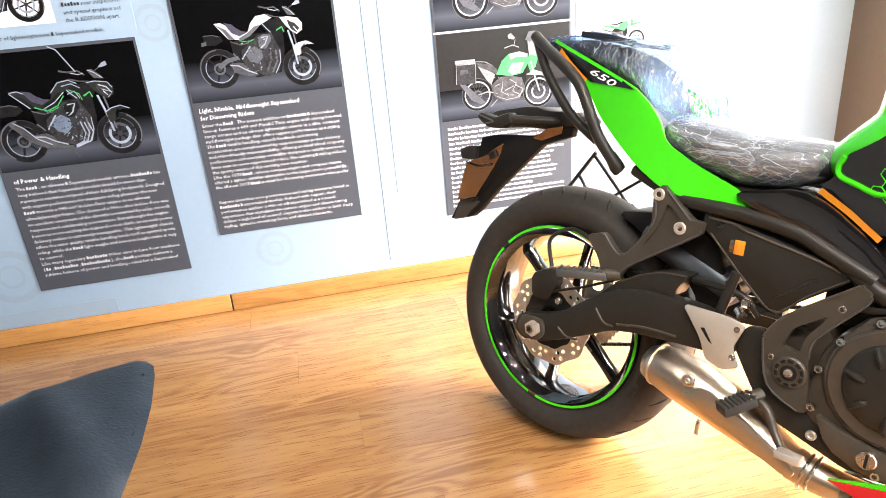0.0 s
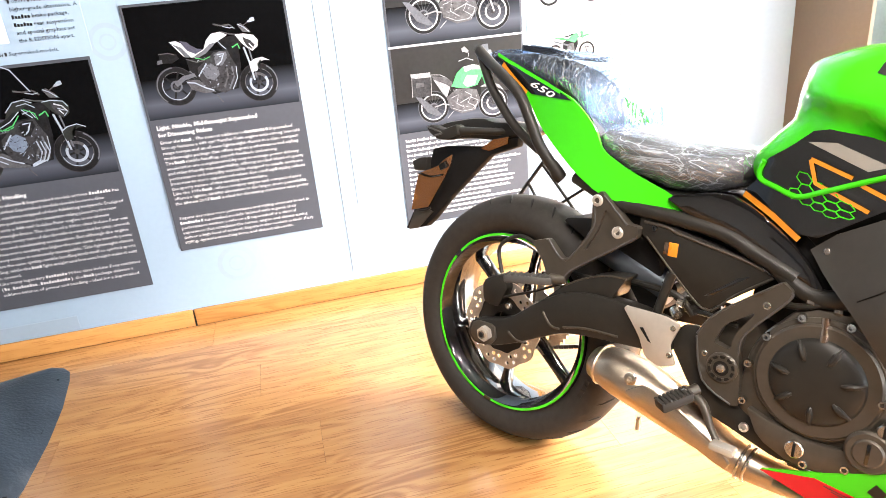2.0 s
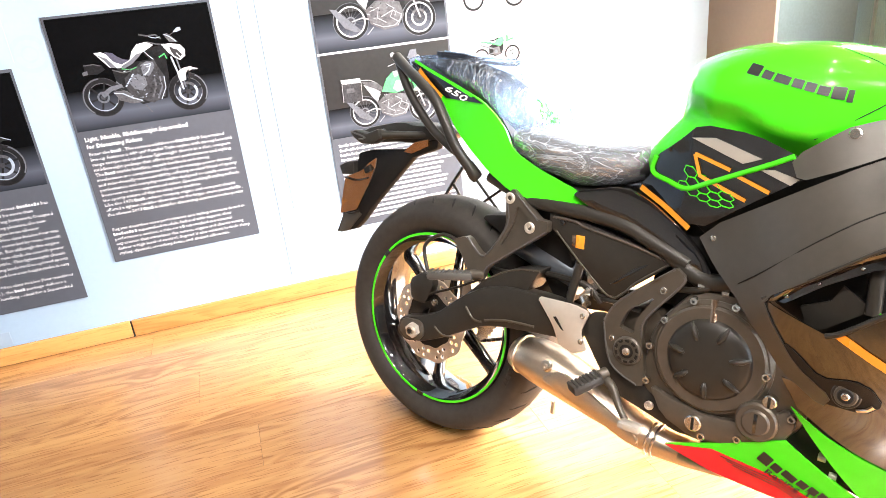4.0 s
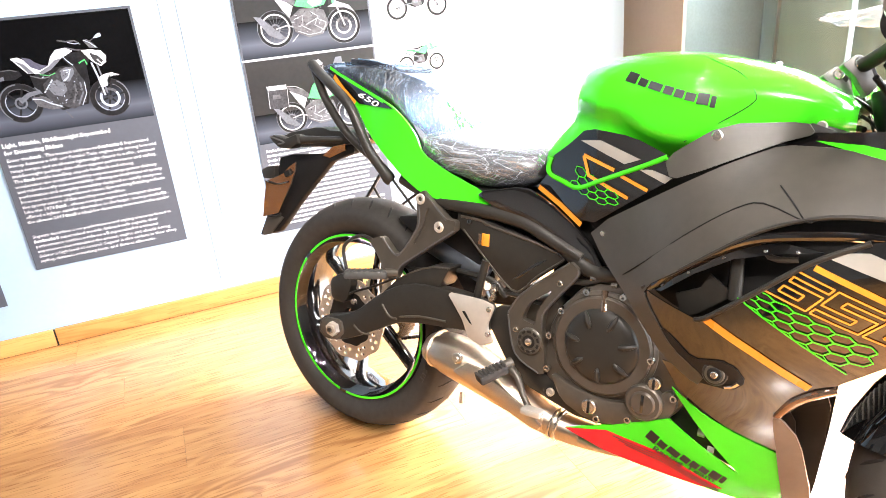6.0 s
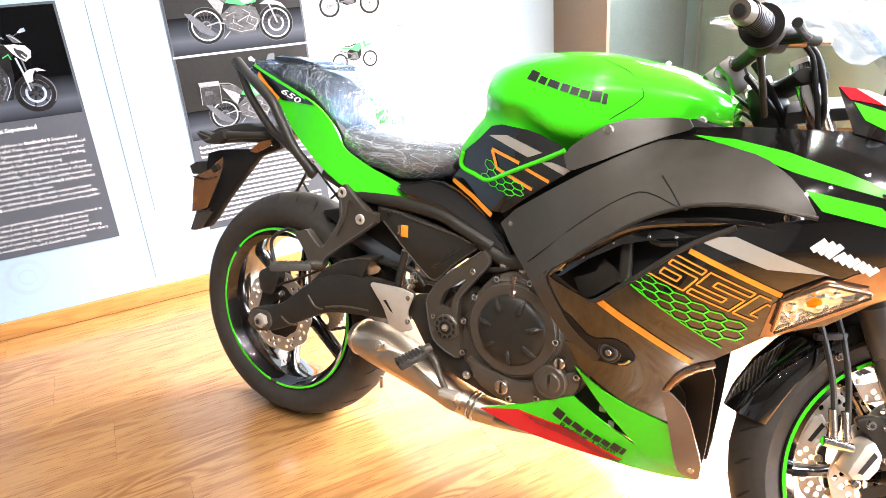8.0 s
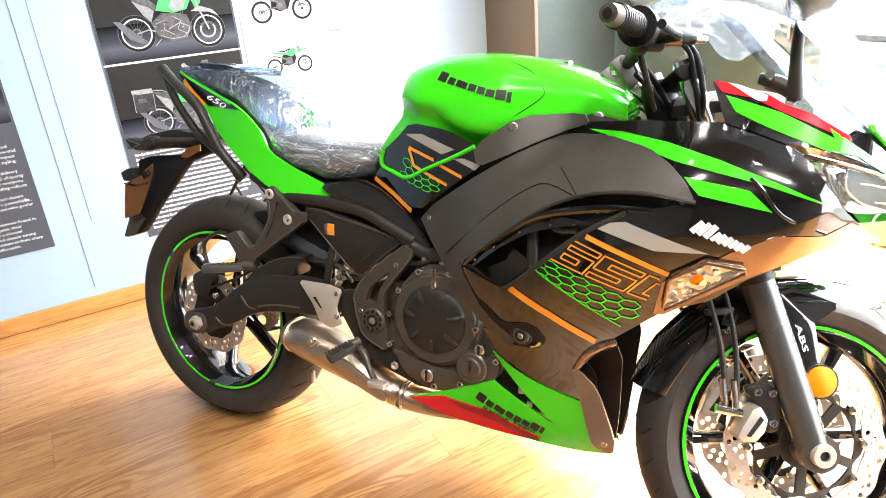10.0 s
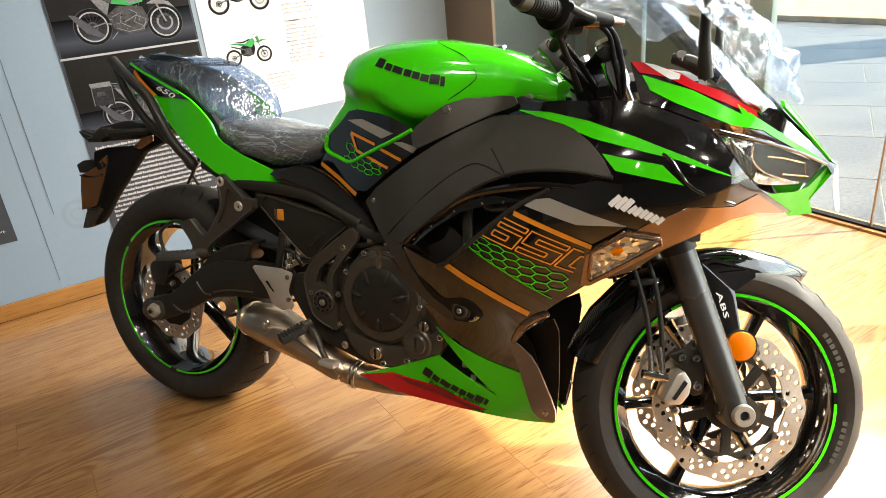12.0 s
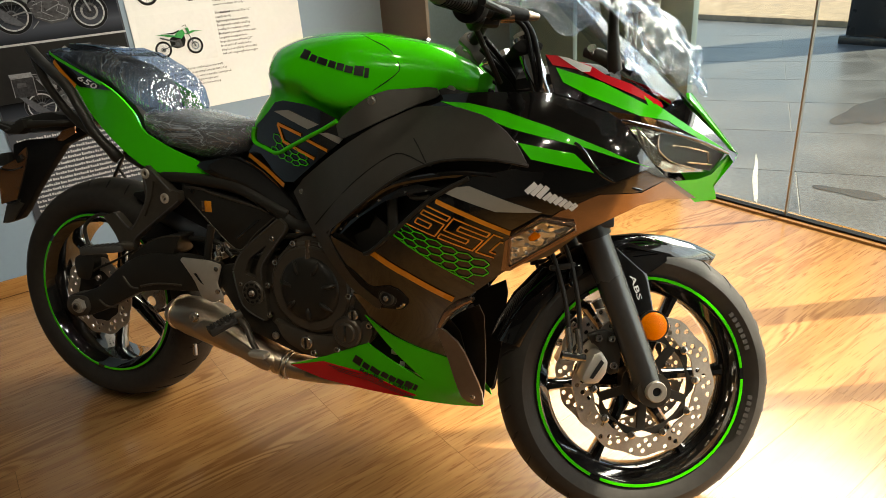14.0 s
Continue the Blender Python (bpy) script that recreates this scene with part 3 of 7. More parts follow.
def eased(stations, count):
    """More stations on smooth curves through the given ones."""
    rows = np.array(stations)
    steps = np.linspace(0, len(rows) - 1, count)
    fine = []
    for t in steps:
        i = min(int(t), len(rows) - 2)
        a, b, c, d = (rows[min(max(i + k, 0), len(rows) - 1)] for k in (-1, 0, 1, 2))
        u = t - i
        fine.append(tuple(.5 * (2 * b + (c - a) * u + (2 * a - 5 * b + 4 * c - d) * u ** 2 + (3 * b - a - 3 * c + d) * u ** 3)))
    return fine


TANK_FINE = eased(TANK_STATIONS, 61)


def tank_body():
    """The tank: rounded sections, its tail undercut behind the seat and its flanks drawn in."""
    bm = loft([ring(*st, power=2.6, shoulder=.45, n=96) for st in TANK_FINE])
    for v in bm.verts:
        x, y, z = v.co
        v.co.y -= math.copysign(min(abs(y), knee_recess(x, z)), y)
        v.co.x += float(np.interp(z, (.74, .79, .852, .876, .90, .925, .95), (0, .012, .062, .058, .052, .035, 0))) * float(np.interp(x, (.505, .66), (1, 0)))
    return bm


part("fuel_tank", tank_body(), GREEN, bike, "lime green fuel tank")
pair("tank_shroud", [(.644, .647), (.888, .791), (.928, .812), (.974, .833), (1.06, .835), (1.14, .818), (1.18, .793), (1.206, .768), (1.225, .738), (1.153, .746), (1.064, .739), (.995, .716),
                     (.942, .685), (.875, .635), (.793, .575), (.816, .536), (.856, .476), (.912, .437), (.898, .411), (.835, .455), (.80, .501), (.754, .551), (.686, .601)], FAIRING, GREY_SHROUD, 0.004, 0.006, "textured charcoal side shroud")


class Tank:
    """Half-width of the tank at (x, z)."""
    stations = np.array(TANK_FINE)

    def __call__(self, x, z):
        w, lo, hi = (float(np.interp(x, self.stations[:, 0], self.stations[:, k])) for k in (1, 2, 3))
        mid = lo + (hi - lo) * .45
        s = min(.999, abs(z - mid) / ((hi - mid) if z > mid else (mid - lo)))
        wide = w * (1 - s ** 2.6) ** (1 / 2.6)
        return wide - min(wide, knee_recess(x, z))


KNEE_SKIN = Skin([(.52, .72, .09), (.6, .80, .122), (.64, .84, .138), (.8, .8, .168), (.845, .785, .17), (.64, .65, .12), (.75, .72, .15)])
TANK = Tank()


def KNEE(x, z):
    """The knee panel: its own skin, but never inside the tank."""
    return max(KNEE_SKIN(x, z), TANK(x, z) + .001)


pair("knee_panel", [(.517, .714), (.545, .745), (.552, .778), (.594, .806), (.637, .842), (.734, .831), (.805, .802), (.845, .785), (.748, .722), (.644, .650)], KNEE, BLACK_GLOSS, 0.004, 0.006, "gloss black knee panel below the tank")
pair("silver_panel", [(.794, .798), (.884, .862), (1.004, .871), (1.02, .853), (.971, .836), (.875, .789), (.813, .763)], FAIRING, GREY_SHROUD, 0.010, 0.006, "grey side cover below the tank")

# side fairing
pair("side_fairing", [(.955, .836), (1.02, .855), (1.108, .861), (1.254, .862), (1.30, .85), (1.343, .831), (1.369, .815), (1.402, .776), (1.439, .727), (1.50, .672), (1.446, .681), (1.409, .673), (1.31, .615),
                      (1.258, .57), (1.184, .54), (1.092, .465), (1.032, .385), (1.034, .300), (.962, .329), (.86, .39), (.833, .442), (.912, .437), (.856, .476), (.793, .575), (.894, .546), (.916, .557), (1.049, .671),
                      (1.119, .712), (1.225, .738), (1.206, .768), (1.18, .793), (1.14, .818)], FAIRING, BLACK_GLOSS, 0.0, 0.005, "gloss black side fairing", soften=0)
for s in (-1, 1):
    inner = part("vent_panel", sheet([(.770, .570), (.870, .655), (.940, .710), (1.03, .755), (1.20, .760), (1.15, .690), (1.07, .650), (.93, .535), (.894, .520)], on_skin(FAIRING, s, -.060), .004, .02), BLACK_MATTE, bike, "dark recess behind the fairing vent")
    part("vent_plate", sheet([(.846, .571), (.888, .591), (.902, .618), (.945, .592), (.888, .545), (.850, .525), (.854, .550)], on_skin(FAIRING, s, -.040), .006, .02, 0), BLACK_SATIN, inner, "angular bracket in the vent")
    part("vent_tube", tube([(x, s * (FAIRING(x, z) - .040), z) for x, z in ((.935, .690), (.943, .640), (.945, .585))], .011, 12, 3), BLACK_SATIN, inner, "dark frame tube in the vent")
    part("vent_rib", tube([(x, s * (FAIRING(x, z) - .030), z) for x, z in ((.965, .700), (.990, .665), (1.030, .668))], .005, 8, 3), FRAME_GREY, inner)
    part("vent_step", sheet([(.798, .577), (.886, .640), (.944, .678), (1.010, .692), (1.064, .688), (1.000, .674), (.940, .655), (.880, .618), (.826, .575)], on_skin(FAIRING, s, -.012), .004, .02, 0), BLACK_GLOSS, inner, "gloss inner step of the vent")
    # chrome dots put in as the ceiling lamps' reflections in the gloss
    for x, z in ((.828, .588), (.872, .620), (.925, .655), (.985, .676), (1.03, .682)):
        part("vent_clip", disc(.003, *sorted((s * (FAIRING(x, z) - .009), s * (FAIRING(x, z) - .014))), (x, z), 10, .001), CHROME, inner)
pair("belly_pan", [(.645, .236), (.743, .272), (.85, .32), (.908, .28), (.99, .228), (1.053, .188), (1.083, .156), (1.002, .173), (.922, .186), (.822, .199), (.729, .211)], FAIRING, GREEN, 0.0, 0.005, "lime green belly pan", soften=0)
pair("belly_decal", [(.645, .235), (.732, .257), (.844, .243), (.95, .194), (.915, .189), (.822, .200), (.729, .212)], FAIRING, RED, 0.002, 0.002, "red belly decal", soften=0)
pair("side_fin", [(.851, .388), (.907, .354), (.962, .329), (1.032, .302), (1.05, .191), (1.003, .208), (.983, .231), (.922, .301)], FAIRING, GREEN, 0.003, 0.004, "lime green lower fin", soften=0)
pair("stripe_decal", [(1.02, .843), (1.09, .841), (1.169, .828), (1.252, .804), (1.346, .77), (1.425, .737), (1.399, .746), (1.322, .769), (1.182, .80), (1.12, .82)], FAIRING, GREEN, 0.002, 0.002, "lime green stripe", soften=0)
pair("stripe_decal", [(1.203, .776), (1.30, .76), (1.335, .729), (1.228, .749)], FAIRING, GREEN, 0.002, 0.002, "lime green stripe", soften=0)

# nose
pair("nose_cowl", [(1.221, .927), (1.275, .918), (1.328, .895), (1.392, .86), (1.459, .816), (1.536, .764), (1.548, .75), (1.473, .797), (1.407, .823), (1.343, .831), (1.287, .851), (1.251, .86)], FAIRING, BLACK_GLOSS, 0.003, 0.005, "gloss black nose cowl", soften=0)
pair("nose_stripe", [(1.245, .905), (1.33, .879), (1.472, .81), (1.396, .824), (1.31, .857), (1.263, .879)], FAIRING, GREEN, 0.005, 0.002, "lime green nose stripe", soften=0)
pair("nose_stripe", [(1.222, .928), (1.245, .926), (1.306, .908), (1.331, .893), (1.376, .877), (1.429, .846), (1.433, .837), (1.379, .860), (1.326, .882), (1.285, .901), (1.239, .909)], FAIRING, RED, 0.005, 0.002, "red nose stripe", soften=0)
pair("nose_edge", [(1.400, .857), (1.459, .8175), (1.536, .7655), (1.546, .752), (1.500, .780), (1.455, .807), (1.410, .838)], FAIRING, GREEN, 0.005, 0.002, "lime green edge beside the lamp", soften=0)
pair("nose_flash", [(1.245, .9255), (1.263, .922), (1.307, .9055), (1.306, .897), (1.292, .897)], FAIRING, WHITE_PRINT, 0.0065, 0.002, "white flash in the red stripe", soften=0)
# black sheet and block added so the gaps read as dark, shaded depth
pair("inner_fairing", [(.79, .30), (.85, .41), (.95, .44), (1.05, .40), (1.06, .20), (.98, .22), (.88, .27)], FAIRING, BLACK_MATTE, -0.035, 0.004, "black backing added behind the gap in the lower fairing")
part("frame_cover", prism(rounded([(.56, .50), (.58, .66), (.70, .72), (.84, .68), (.82, .52), (.68, .48)], 1), -.095, .095, .008), BLACK_MATTE, bike, "black filler block added behind the gap above the engine")
# headlamps: reflector bowl behind a clear lens
LAMP_OUTLINE = [(1.369, .815), (1.433, .800), (1.492, .781), (1.547, .754), (1.523, .718), (1.462, .721), (1.439, .727), (1.402, .776)]
for side in (-1, 1):
    lamp_part = part("headlight", sheet(LAMP_OUTLINE, on_skin(FAIRING, side, -0.028), 0.004, 0.012), REFLECTOR, bike, "headlamp with bright reflector")
    part("inner_bezel", sheet([(1.430, .795), (1.460, .788), (1.505, .770), (1.541, .750), (1.519, .721), (1.489, .729), (1.453, .744), (1.431, .767)], on_skin(FAIRING, side, -0.014), 0.004, 0.012, 0), SMOKED, lamp_part, "dark smoked inner lamp")
    for line in ([(1.452, .772), (1.480, .767), (1.512, .757)], [(1.478, .741), (1.520, .733)], [(1.512, .757), (1.515, .735)], [(1.430, .795), (1.431, .767), (1.453, .744), (1.489, .729)]):
        part("inner_edge", tube([(x, side * (FAIRING(x, z) - .013), z) for x, z in line], .0018, 6, 3), BRONZE_AND_REFLECTION, lamp_part, "thin bronze edge")
    for k in range(5):
        part("reflector_facet", prism([(1.392 + .010 * k, .806 - .010 * k), (1.400 + .010 * k, .800 - .012 * k), (1.420 + .004 * k, .752 - .004 * k), (1.414 + .004 * k, .752 - .004 * k)], *sorted((side * (FAIRING(1.40 + .009 * k, .78) - .022), side * (FAIRING(1.40 + .009 * k, .78) - .012 - .002 * (k % 2)))), .0015), REFLECTOR, lamp_part)
    lens = part("lens", sheet(LAMP_OUTLINE, on_skin(FAIRING, side, 0.001), 0.003, 0.014), LENS, lamp_part, "clear plastic lens")
    lens.visible_shadow = False
    part("lamp_trim", tube([(x, side * (max(.01, FAIRING(x, z)) + .001), z) for x, z in LAMP_OUTLINE[:4]], .0035, 8, 3), BLACK_GLOSS, lamp_part, "gloss black trim")

# wheels and steering
STEER_POINT = Vector((1.3765, 0, .30))
STEER = Matrix.Translation(STEER_POINT) @ Matrix.Rotation(radians(28), 4, Vector((-math.sin(radians(24)), 0, math.cos(radians(24))))) @ Matrix.Translation(-STEER_POINT)
FORK_Y = -.02
REAR, FRONT = Matrix.Translation((0, 0, .312)), STEER @ Matrix.Translation((1.397, FORK_Y, .270))


def circle(r, n, wave=0.0, waves=0, turn=0.0, centre=(0, 0)):
    return [(centre[0] + (r + wave * math.cos(waves * a)) * math.cos(a + turn), centre[1] + (r + wave * math.cos(waves * a)) * math.sin(a + turn)) for a in np.linspace(0, 2 * math.pi, n, endpoint=False)]


def brake_disc(outer, inner, y, waves, rows):
    """A wave-edged brake disc with drilled holes."""
    holes = [circle(inner, 60, 0.002, waves)[::-1]]
    for k in range(waves * 3):
        a = 2 * math.pi * (k + .5) / (waves * 3)
        for j in range(rows):
            if (k + j) % 3 == 2:
                continue
            r = inner + (outer - inner) * (j + .8) / (rows + .6)
            holes.append(circle(.0054, 8, centre=(r * math.cos(a + .06 * j), r * math.sin(a + .06 * j)))[::-1])
    return sheet(circle(outer, 120, 0.0028, waves), lambda x, z, d: (x, y + d, z), 0.0045, 0.02, 0, holes)


def wheel(name, m, radius, width, bead, rim_half, spoke_turn):
    w = width / 2
    crown = [(bead, -w * .70), (bead + .010, -w * .86), (bead + .028, -w * .97), (radius - .040, -w), (radius - .026, -w * .92), (radius - .012, -w * .66), (radius - .003, -w * .33), (radius, 0)]
    tyre = part(name, lathe(crown + [(r, -y) for r, y in crown[-2::-1]], 120), RUBBER, bike, "black rubber road tyre on a black rim", m=m)
    # tread grooves: thin dark cuts laid slantwise over the shoulders
    cuts = []
    for k in range(30):
        a = 2 * math.pi * k / 30
        for s in (-1, 1):
            pts = []
            for u in np.linspace(.18, .80, 5):
                y = s * w * u
                r = float(np.interp(abs(y), [0, w * .33, w * .66, w * .92], [radius, radius - .003, radius - .012, radius - .026])) - .0019
                b = a + (.16 * u if s > 0 else .10 - .16 * u) + (.105 if s > 0 else 0)
                pts.append((r * math.cos(b), y, r * math.sin(b)))
            cuts.append(tube(pts, [.0010, .0036, .0040, .0032, .0008], 6, 2))
    for bm in cuts:
        part("tread_groove", bm, BLACK_MATTE, tyre, m=m)
    letters = [box(-.004, .004, -w - .0008, -w + .001, radius - .062, radius - .052, .0) for _ in range(14)]
    for k, bm in enumerate(letters):
        bmesh.ops.rotate(bm, verts=bm.verts, matrix=Matrix.Rotation(.9 + .055 * k + (.4 if k > 6 else 0), 3, "Y"))
        part("sidewall_mark", bm, RUBBER, tyre, m=m)
    h = rim_half
    rim = part("rim", lathe([(bead + .004, -h), (bead + .003, -h - .003), (bead - .004, -h - .003), (bead - .009, -h + .006), (bead - .024, -h + .018), (bead - .032, -h * .3), (bead - .032, h * .3), (bead - .024, h - .018), (bead - .009, h - .006),
                             (bead - .004, h + .003), (bead + .003, h + .003), (bead + .004, h)], 96, closed=True), BLACK_GLOSS, tyre, "gloss black cast rim", m=m)
    for k in range(6):
        a = 2 * math.pi * k / 6 + spoke_turn
        c, s = math.cos(a), math.sin(a)
        spoke = loft([[(r * c - t * s, y, r * s + t * c) for t, y in ((-tw, -.012), (-tw * .4, -.022), (tw * .4, -.022), (tw, -.012), (tw, .012), (tw * .4, .022), (-tw * .4, .022), (-tw, .012))] for r, tw in ((.03, .017), (.08, .012), (.15, .009), (bead - .034, .012), (bead - .028, .016))])
        part("spoke", spoke, BLACK_GLOSS, tyre, m=m)
    part("hub", lathe([(0, -.055), (.03, -.055), (.036, -.05), (.04, -.02), (.04, .02), (.036, .05), (.03, .055), (0, .055)], 40), BLACK_SATIN, tyre, m=m)
    for a0, a1 in ((3, 117), (123, 237), (243, 357)):
        r0, r1 = bead - .0045, bead + .0015
        part("rim_tape", lathe([(r0, -h - .0036), (r1, -h - .0036), (r1, -h - .0026), (r0, -h - .0026)], 40, a0 + spoke_turn * 57, a1 + spoke_turn * 57, closed=True), GREEN, tyre, "lime green rim stripe", m=m)
    return tyre


rear = wheel("rear_wheel", REAR, .312, .160, .221, .068, 0.35)
part("brake_disc", brake_disc(.110, .072, -.088, 10, 2), DISC_STEEL, rear, "wave-edged drilled rear disc", m=REAR)
part("disc_carrier", lathe([(.03, -.084), (.076, -.086), (.076, -.080), (.03, -.06)], 40, closed=True), BLACK_SATIN, rear, m=REAR)
teeth = [p for k in range(46) for p in ((.104 * math.cos(2 * math.pi * k / 46), .104 * math.sin(2 * math.pi * k / 46)), (.097 * math.cos(2 * math.pi * (k + .5) / 46), .097 * math.sin(2 * math.pi * (k + .5) / 46)))]
part("sprocket", sheet(teeth, lambda x, z, d: (x, .082 - d, z), .006, .025, 0, [circle(.016, 12, centre=(.066 * math.cos(a), .066 * math.sin(a)))[::-1] for a in np.linspace(0, 2 * math.pi, 5, endpoint=False)]), STEEL, rear, "toothed steel rear sprocket", m=REAR)
# chain: links along both runs
for (x0, z0), (x1, z1) in (((0, .414), (.50, .455)), ((0, .208), (.50, .375))):
    for k in range(34):
        f = k / 34
        x, z = x0 + (x1 - x0) * f, z0 + (z1 - z0) * f
        bm = box(-.0068, .0068, .076, .088, -.005, .005, .0015)
        bmesh.ops.rotate(bm, verts=bm.verts, matrix=Matrix.Rotation(-math.atan2(z1 - z0, x1 - x0), 3, "Y"))
        bmesh.ops.translate(bm, verts=bm.verts, vec=(x, 0, z))
        part("chain_link", bm, FRAME_GREY, bike)

front = wheel("front_wheel", FRONT, .289, .118, .2165, .048, 0.1)
for y, s in ((-.066, 1), (.066, 1)):
    d = part("brake_disc", brake_disc(.146, .108, y, 12, 3), DISC_STEEL, front, "wave-edged drilled front disc", m=FRONT)
    gaps = [[(r * math.cos(a0 + t), r * math.sin(a0 + t)) for r, ts in ((.092, np.linspace(-.53, .53, 7)), (.046, np.linspace(.44, -.44, 4))) for t in ts][::-1] for a0 in np.linspace(.3, 2 * math.pi + .3, 5, endpoint=False)]
    part("disc_carrier", sheet(circle(.101, 60, .006, 10), lambda x, z, depth, y=y: (x, y * .97 + depth, z), .006, .02, 0, gaps), BLACK_SATIN, front, "black open disc carrier", m=FRONT)
    for a in np.linspace(0.1, 2 * math.pi + .1, 10, endpoint=False):
        bm = lathe([(0, y + .006), (.0085, y + .006), (.0085, y - .005), (.005, y - .006), (.0045, y - .003), (0, y - .003)], 14)
        bmesh.ops.translate(bm, verts=bm.verts, vec=(.106 * math.cos(a), 0, .106 * math.sin(a)))
        part("disc_button", bm, STEEL, front, "small steel disc button", m=FRONT)

# fork, all turned with the bars
FY = FORK_Y


def steered(name, bm, mat, label=""):
    return part(name, bm, mat, bike, label, m=STEER)


for y in (FY - .098, FY + .098):
    leg = steered("fork_leg", tube([(1.393, y, .27), (1.376, y, .315), (1.300, y, .50), (1.268, y, .575)], [.030, .029, .0285, .0285], 24, 3), material("grey_fork_coating", (.10, .098, .096), .26, .5, vary=.08) if y < 0 else FRAME_GREY, "dark grey lower fork leg")
    part("dust_seal", tube([(1.272, y, .565), (1.262, y, .589)], .0335, 24, 1), BLACK_SATIN, leg, m=STEER)
    part("fork_tube", tube([(1.27, y, .57), (1.115, y, .942)], .0205, 24, 1), CHROME, leg, "polished steel fork tube", m=STEER)
    part("fork_cap", tube([(1.117, y, .938), (1.112, y, .950)], .017, 6, 1), ALLOY, leg, m=STEER)
    part("axle_clamp", tube([(1.397, y - .022, .27), (1.397, y + .022, .27)], .034, 24, 1), FRAME_GREY, leg, m=STEER)
axle = steered("front_axle", tube([(1.397, FY - .128, .27), (1.397, FY + .12, .27)], .013, 20, 1), STEEL, "bright front axle")
part("axle_nut", lathe([(.009, -.012), (.019, -.012), (.021, -.009), (.021, 0), (.009, 0)], 28, closed=True), ALLOY, axle, "round silver axle nut", m=STEER @ Matrix.Translation((1.397, FY - .122, .27)))
part("axle_hole", lathe([(0, -.0062), (.009, -.0062), (.009, 0), (0, 0)], 20), BLACK_MATTE, axle, m=STEER @ Matrix.Translation((1.397, FY - .123, .27)))
steered("upper_clamp", prism(rounded([(1.088, .916), (1.108, .932), (1.15, .927), (1.148, .912), (1.108, .902)], 1), FY - .125, FY + .125, .004), GRIP_RUBBER, "black upper fork clamp")
steered("lower_clamp", prism([(1.14, .60), (1.30, .62), (1.30, .585), (1.16, .575)], FY - .13, FY + .13, .004), BLACK_SATIN, "black lower fork clamp")
# brake calipers, hoses, cover and reflector
for y, s in ((FY - .088, -1), (FY + .088, 1)):
    cal = steered("brake_caliper", prism([(1.252, .288), (1.262, .278), (1.288, .280), (1.302, .300), (1.306, .322), (1.290, .346), (1.276, .338), (1.260, .306)], y - .026, y + .020, .006), ALLOY, "satin silver brake caliper")
    part("caliper_bracket", prism(rounded([(1.262, .372), (1.300, .385), (1.335, .372), (1.335, .300), (1.312, .292), (1.300, .340)], 1), y - .008, y + .008, .003), BLACK_SATIN, cal, m=STEER)
    part("caliper_mark", prism([(1.268, .292), (1.275, .290), (1.296, .322), (1.290, .328)], y - .0275, y - .026), BLACK_PRINT, cal, "black maker's mark bar", m=STEER)
    for x, z in ((1.288, .368), (1.314, .367), (1.320, .314)):
        part("caliper_bolt", bolt(.008, y - .006, (x, z), .010), CHROME, cal, m=STEER)
    part("banjo", tube([(1.215, y - .012, .334), (1.262, y - .012, .327)], .0085, 12, 2), CHROME, cal, "bright hose union", m=STEER)
    for k, (x0, z0, x1, z1) in enumerate(((1.190, .530, 1.232, .352), (1.222, .530, 1.252, .350))):
        hose = steered("brake_hose", tube([(x0 - .03, y + .02, z0 + .06), (x0, y - .006, z0), ((x0 + x1) / 2 + .006, y - .014, (z0 + z1) / 2), (x1, y - .012, z1)], .0049, 10, 5), BLACK_SATIN, "black braided brake hose")
        part("hose_fitting", tube([(x1 - .008, y - .013, z1 + .036), (x1, y - .012, z1 - .012)], .0062, 10, 2), STEEL, hose, m=STEER)
    part("hose_clip", prism([(1.186, .507), (1.236, .515), (1.235, .503), (1.187, .496)], y - .014, y + .002, .003), BLACK_SATIN, hose, m=STEER)
steered("sensor_cover", prism(rounded([(1.307, .528), (1.318, .546), (1.37, .503), (1.383, .495), (1.398, .427), (1.392, .405), (1.367, .412), (1.354, .429), (1.332, .475)], 1, .06), FY - .094, FY - .082, .002), BLACK_GLOSS, "black fork cover with white lettering")
amber = steered("side_reflector", tube([(1.398, FY - .100, .393), (1.398, FY - .086, .393)], .031, 36, 1), BLACK_SATIN, "round orange side reflector")
part("lens", lathe([(0, -.0085), (.015, -.0075), (.026, -.003), (.028, 0), (0, 0)], 36), AMBER, amber, "orange reflector lens", m=STEER @ Matrix.Translation((1.398, FY - .100, .393)))

# front mudguard: a curved shell round the tyre
rings_out = []
for a, wd, r in zip(np.radians([57, 62, 70, 80, 92, 105, 118, 132, 146, 158, 165]), (.005, .028, .044, .054, .060, .064, .066, .067, .066, .064, .056), (.317, .314, .311, .308, .306, .306, .307, .308, .310, .312, .314)):
    row = []
    for u in np.linspace(-1, 1, 15):
        rr = r - .045 * abs(u) ** 2.6
        row.append((1.397 + rr * math.cos(a), FY + wd * math.sin(u * math.pi / 2), .270 + rr * math.sin(a)))
    rings_out.append(row + [(x - .003 * math.cos(a), y * .99, z - .003 * math.sin(a)) for x, y, z in row[::-1]])
fender = steered("front_mudguard", loft(rings_out), BLACK_GLOSS, "gloss black front mudguard")
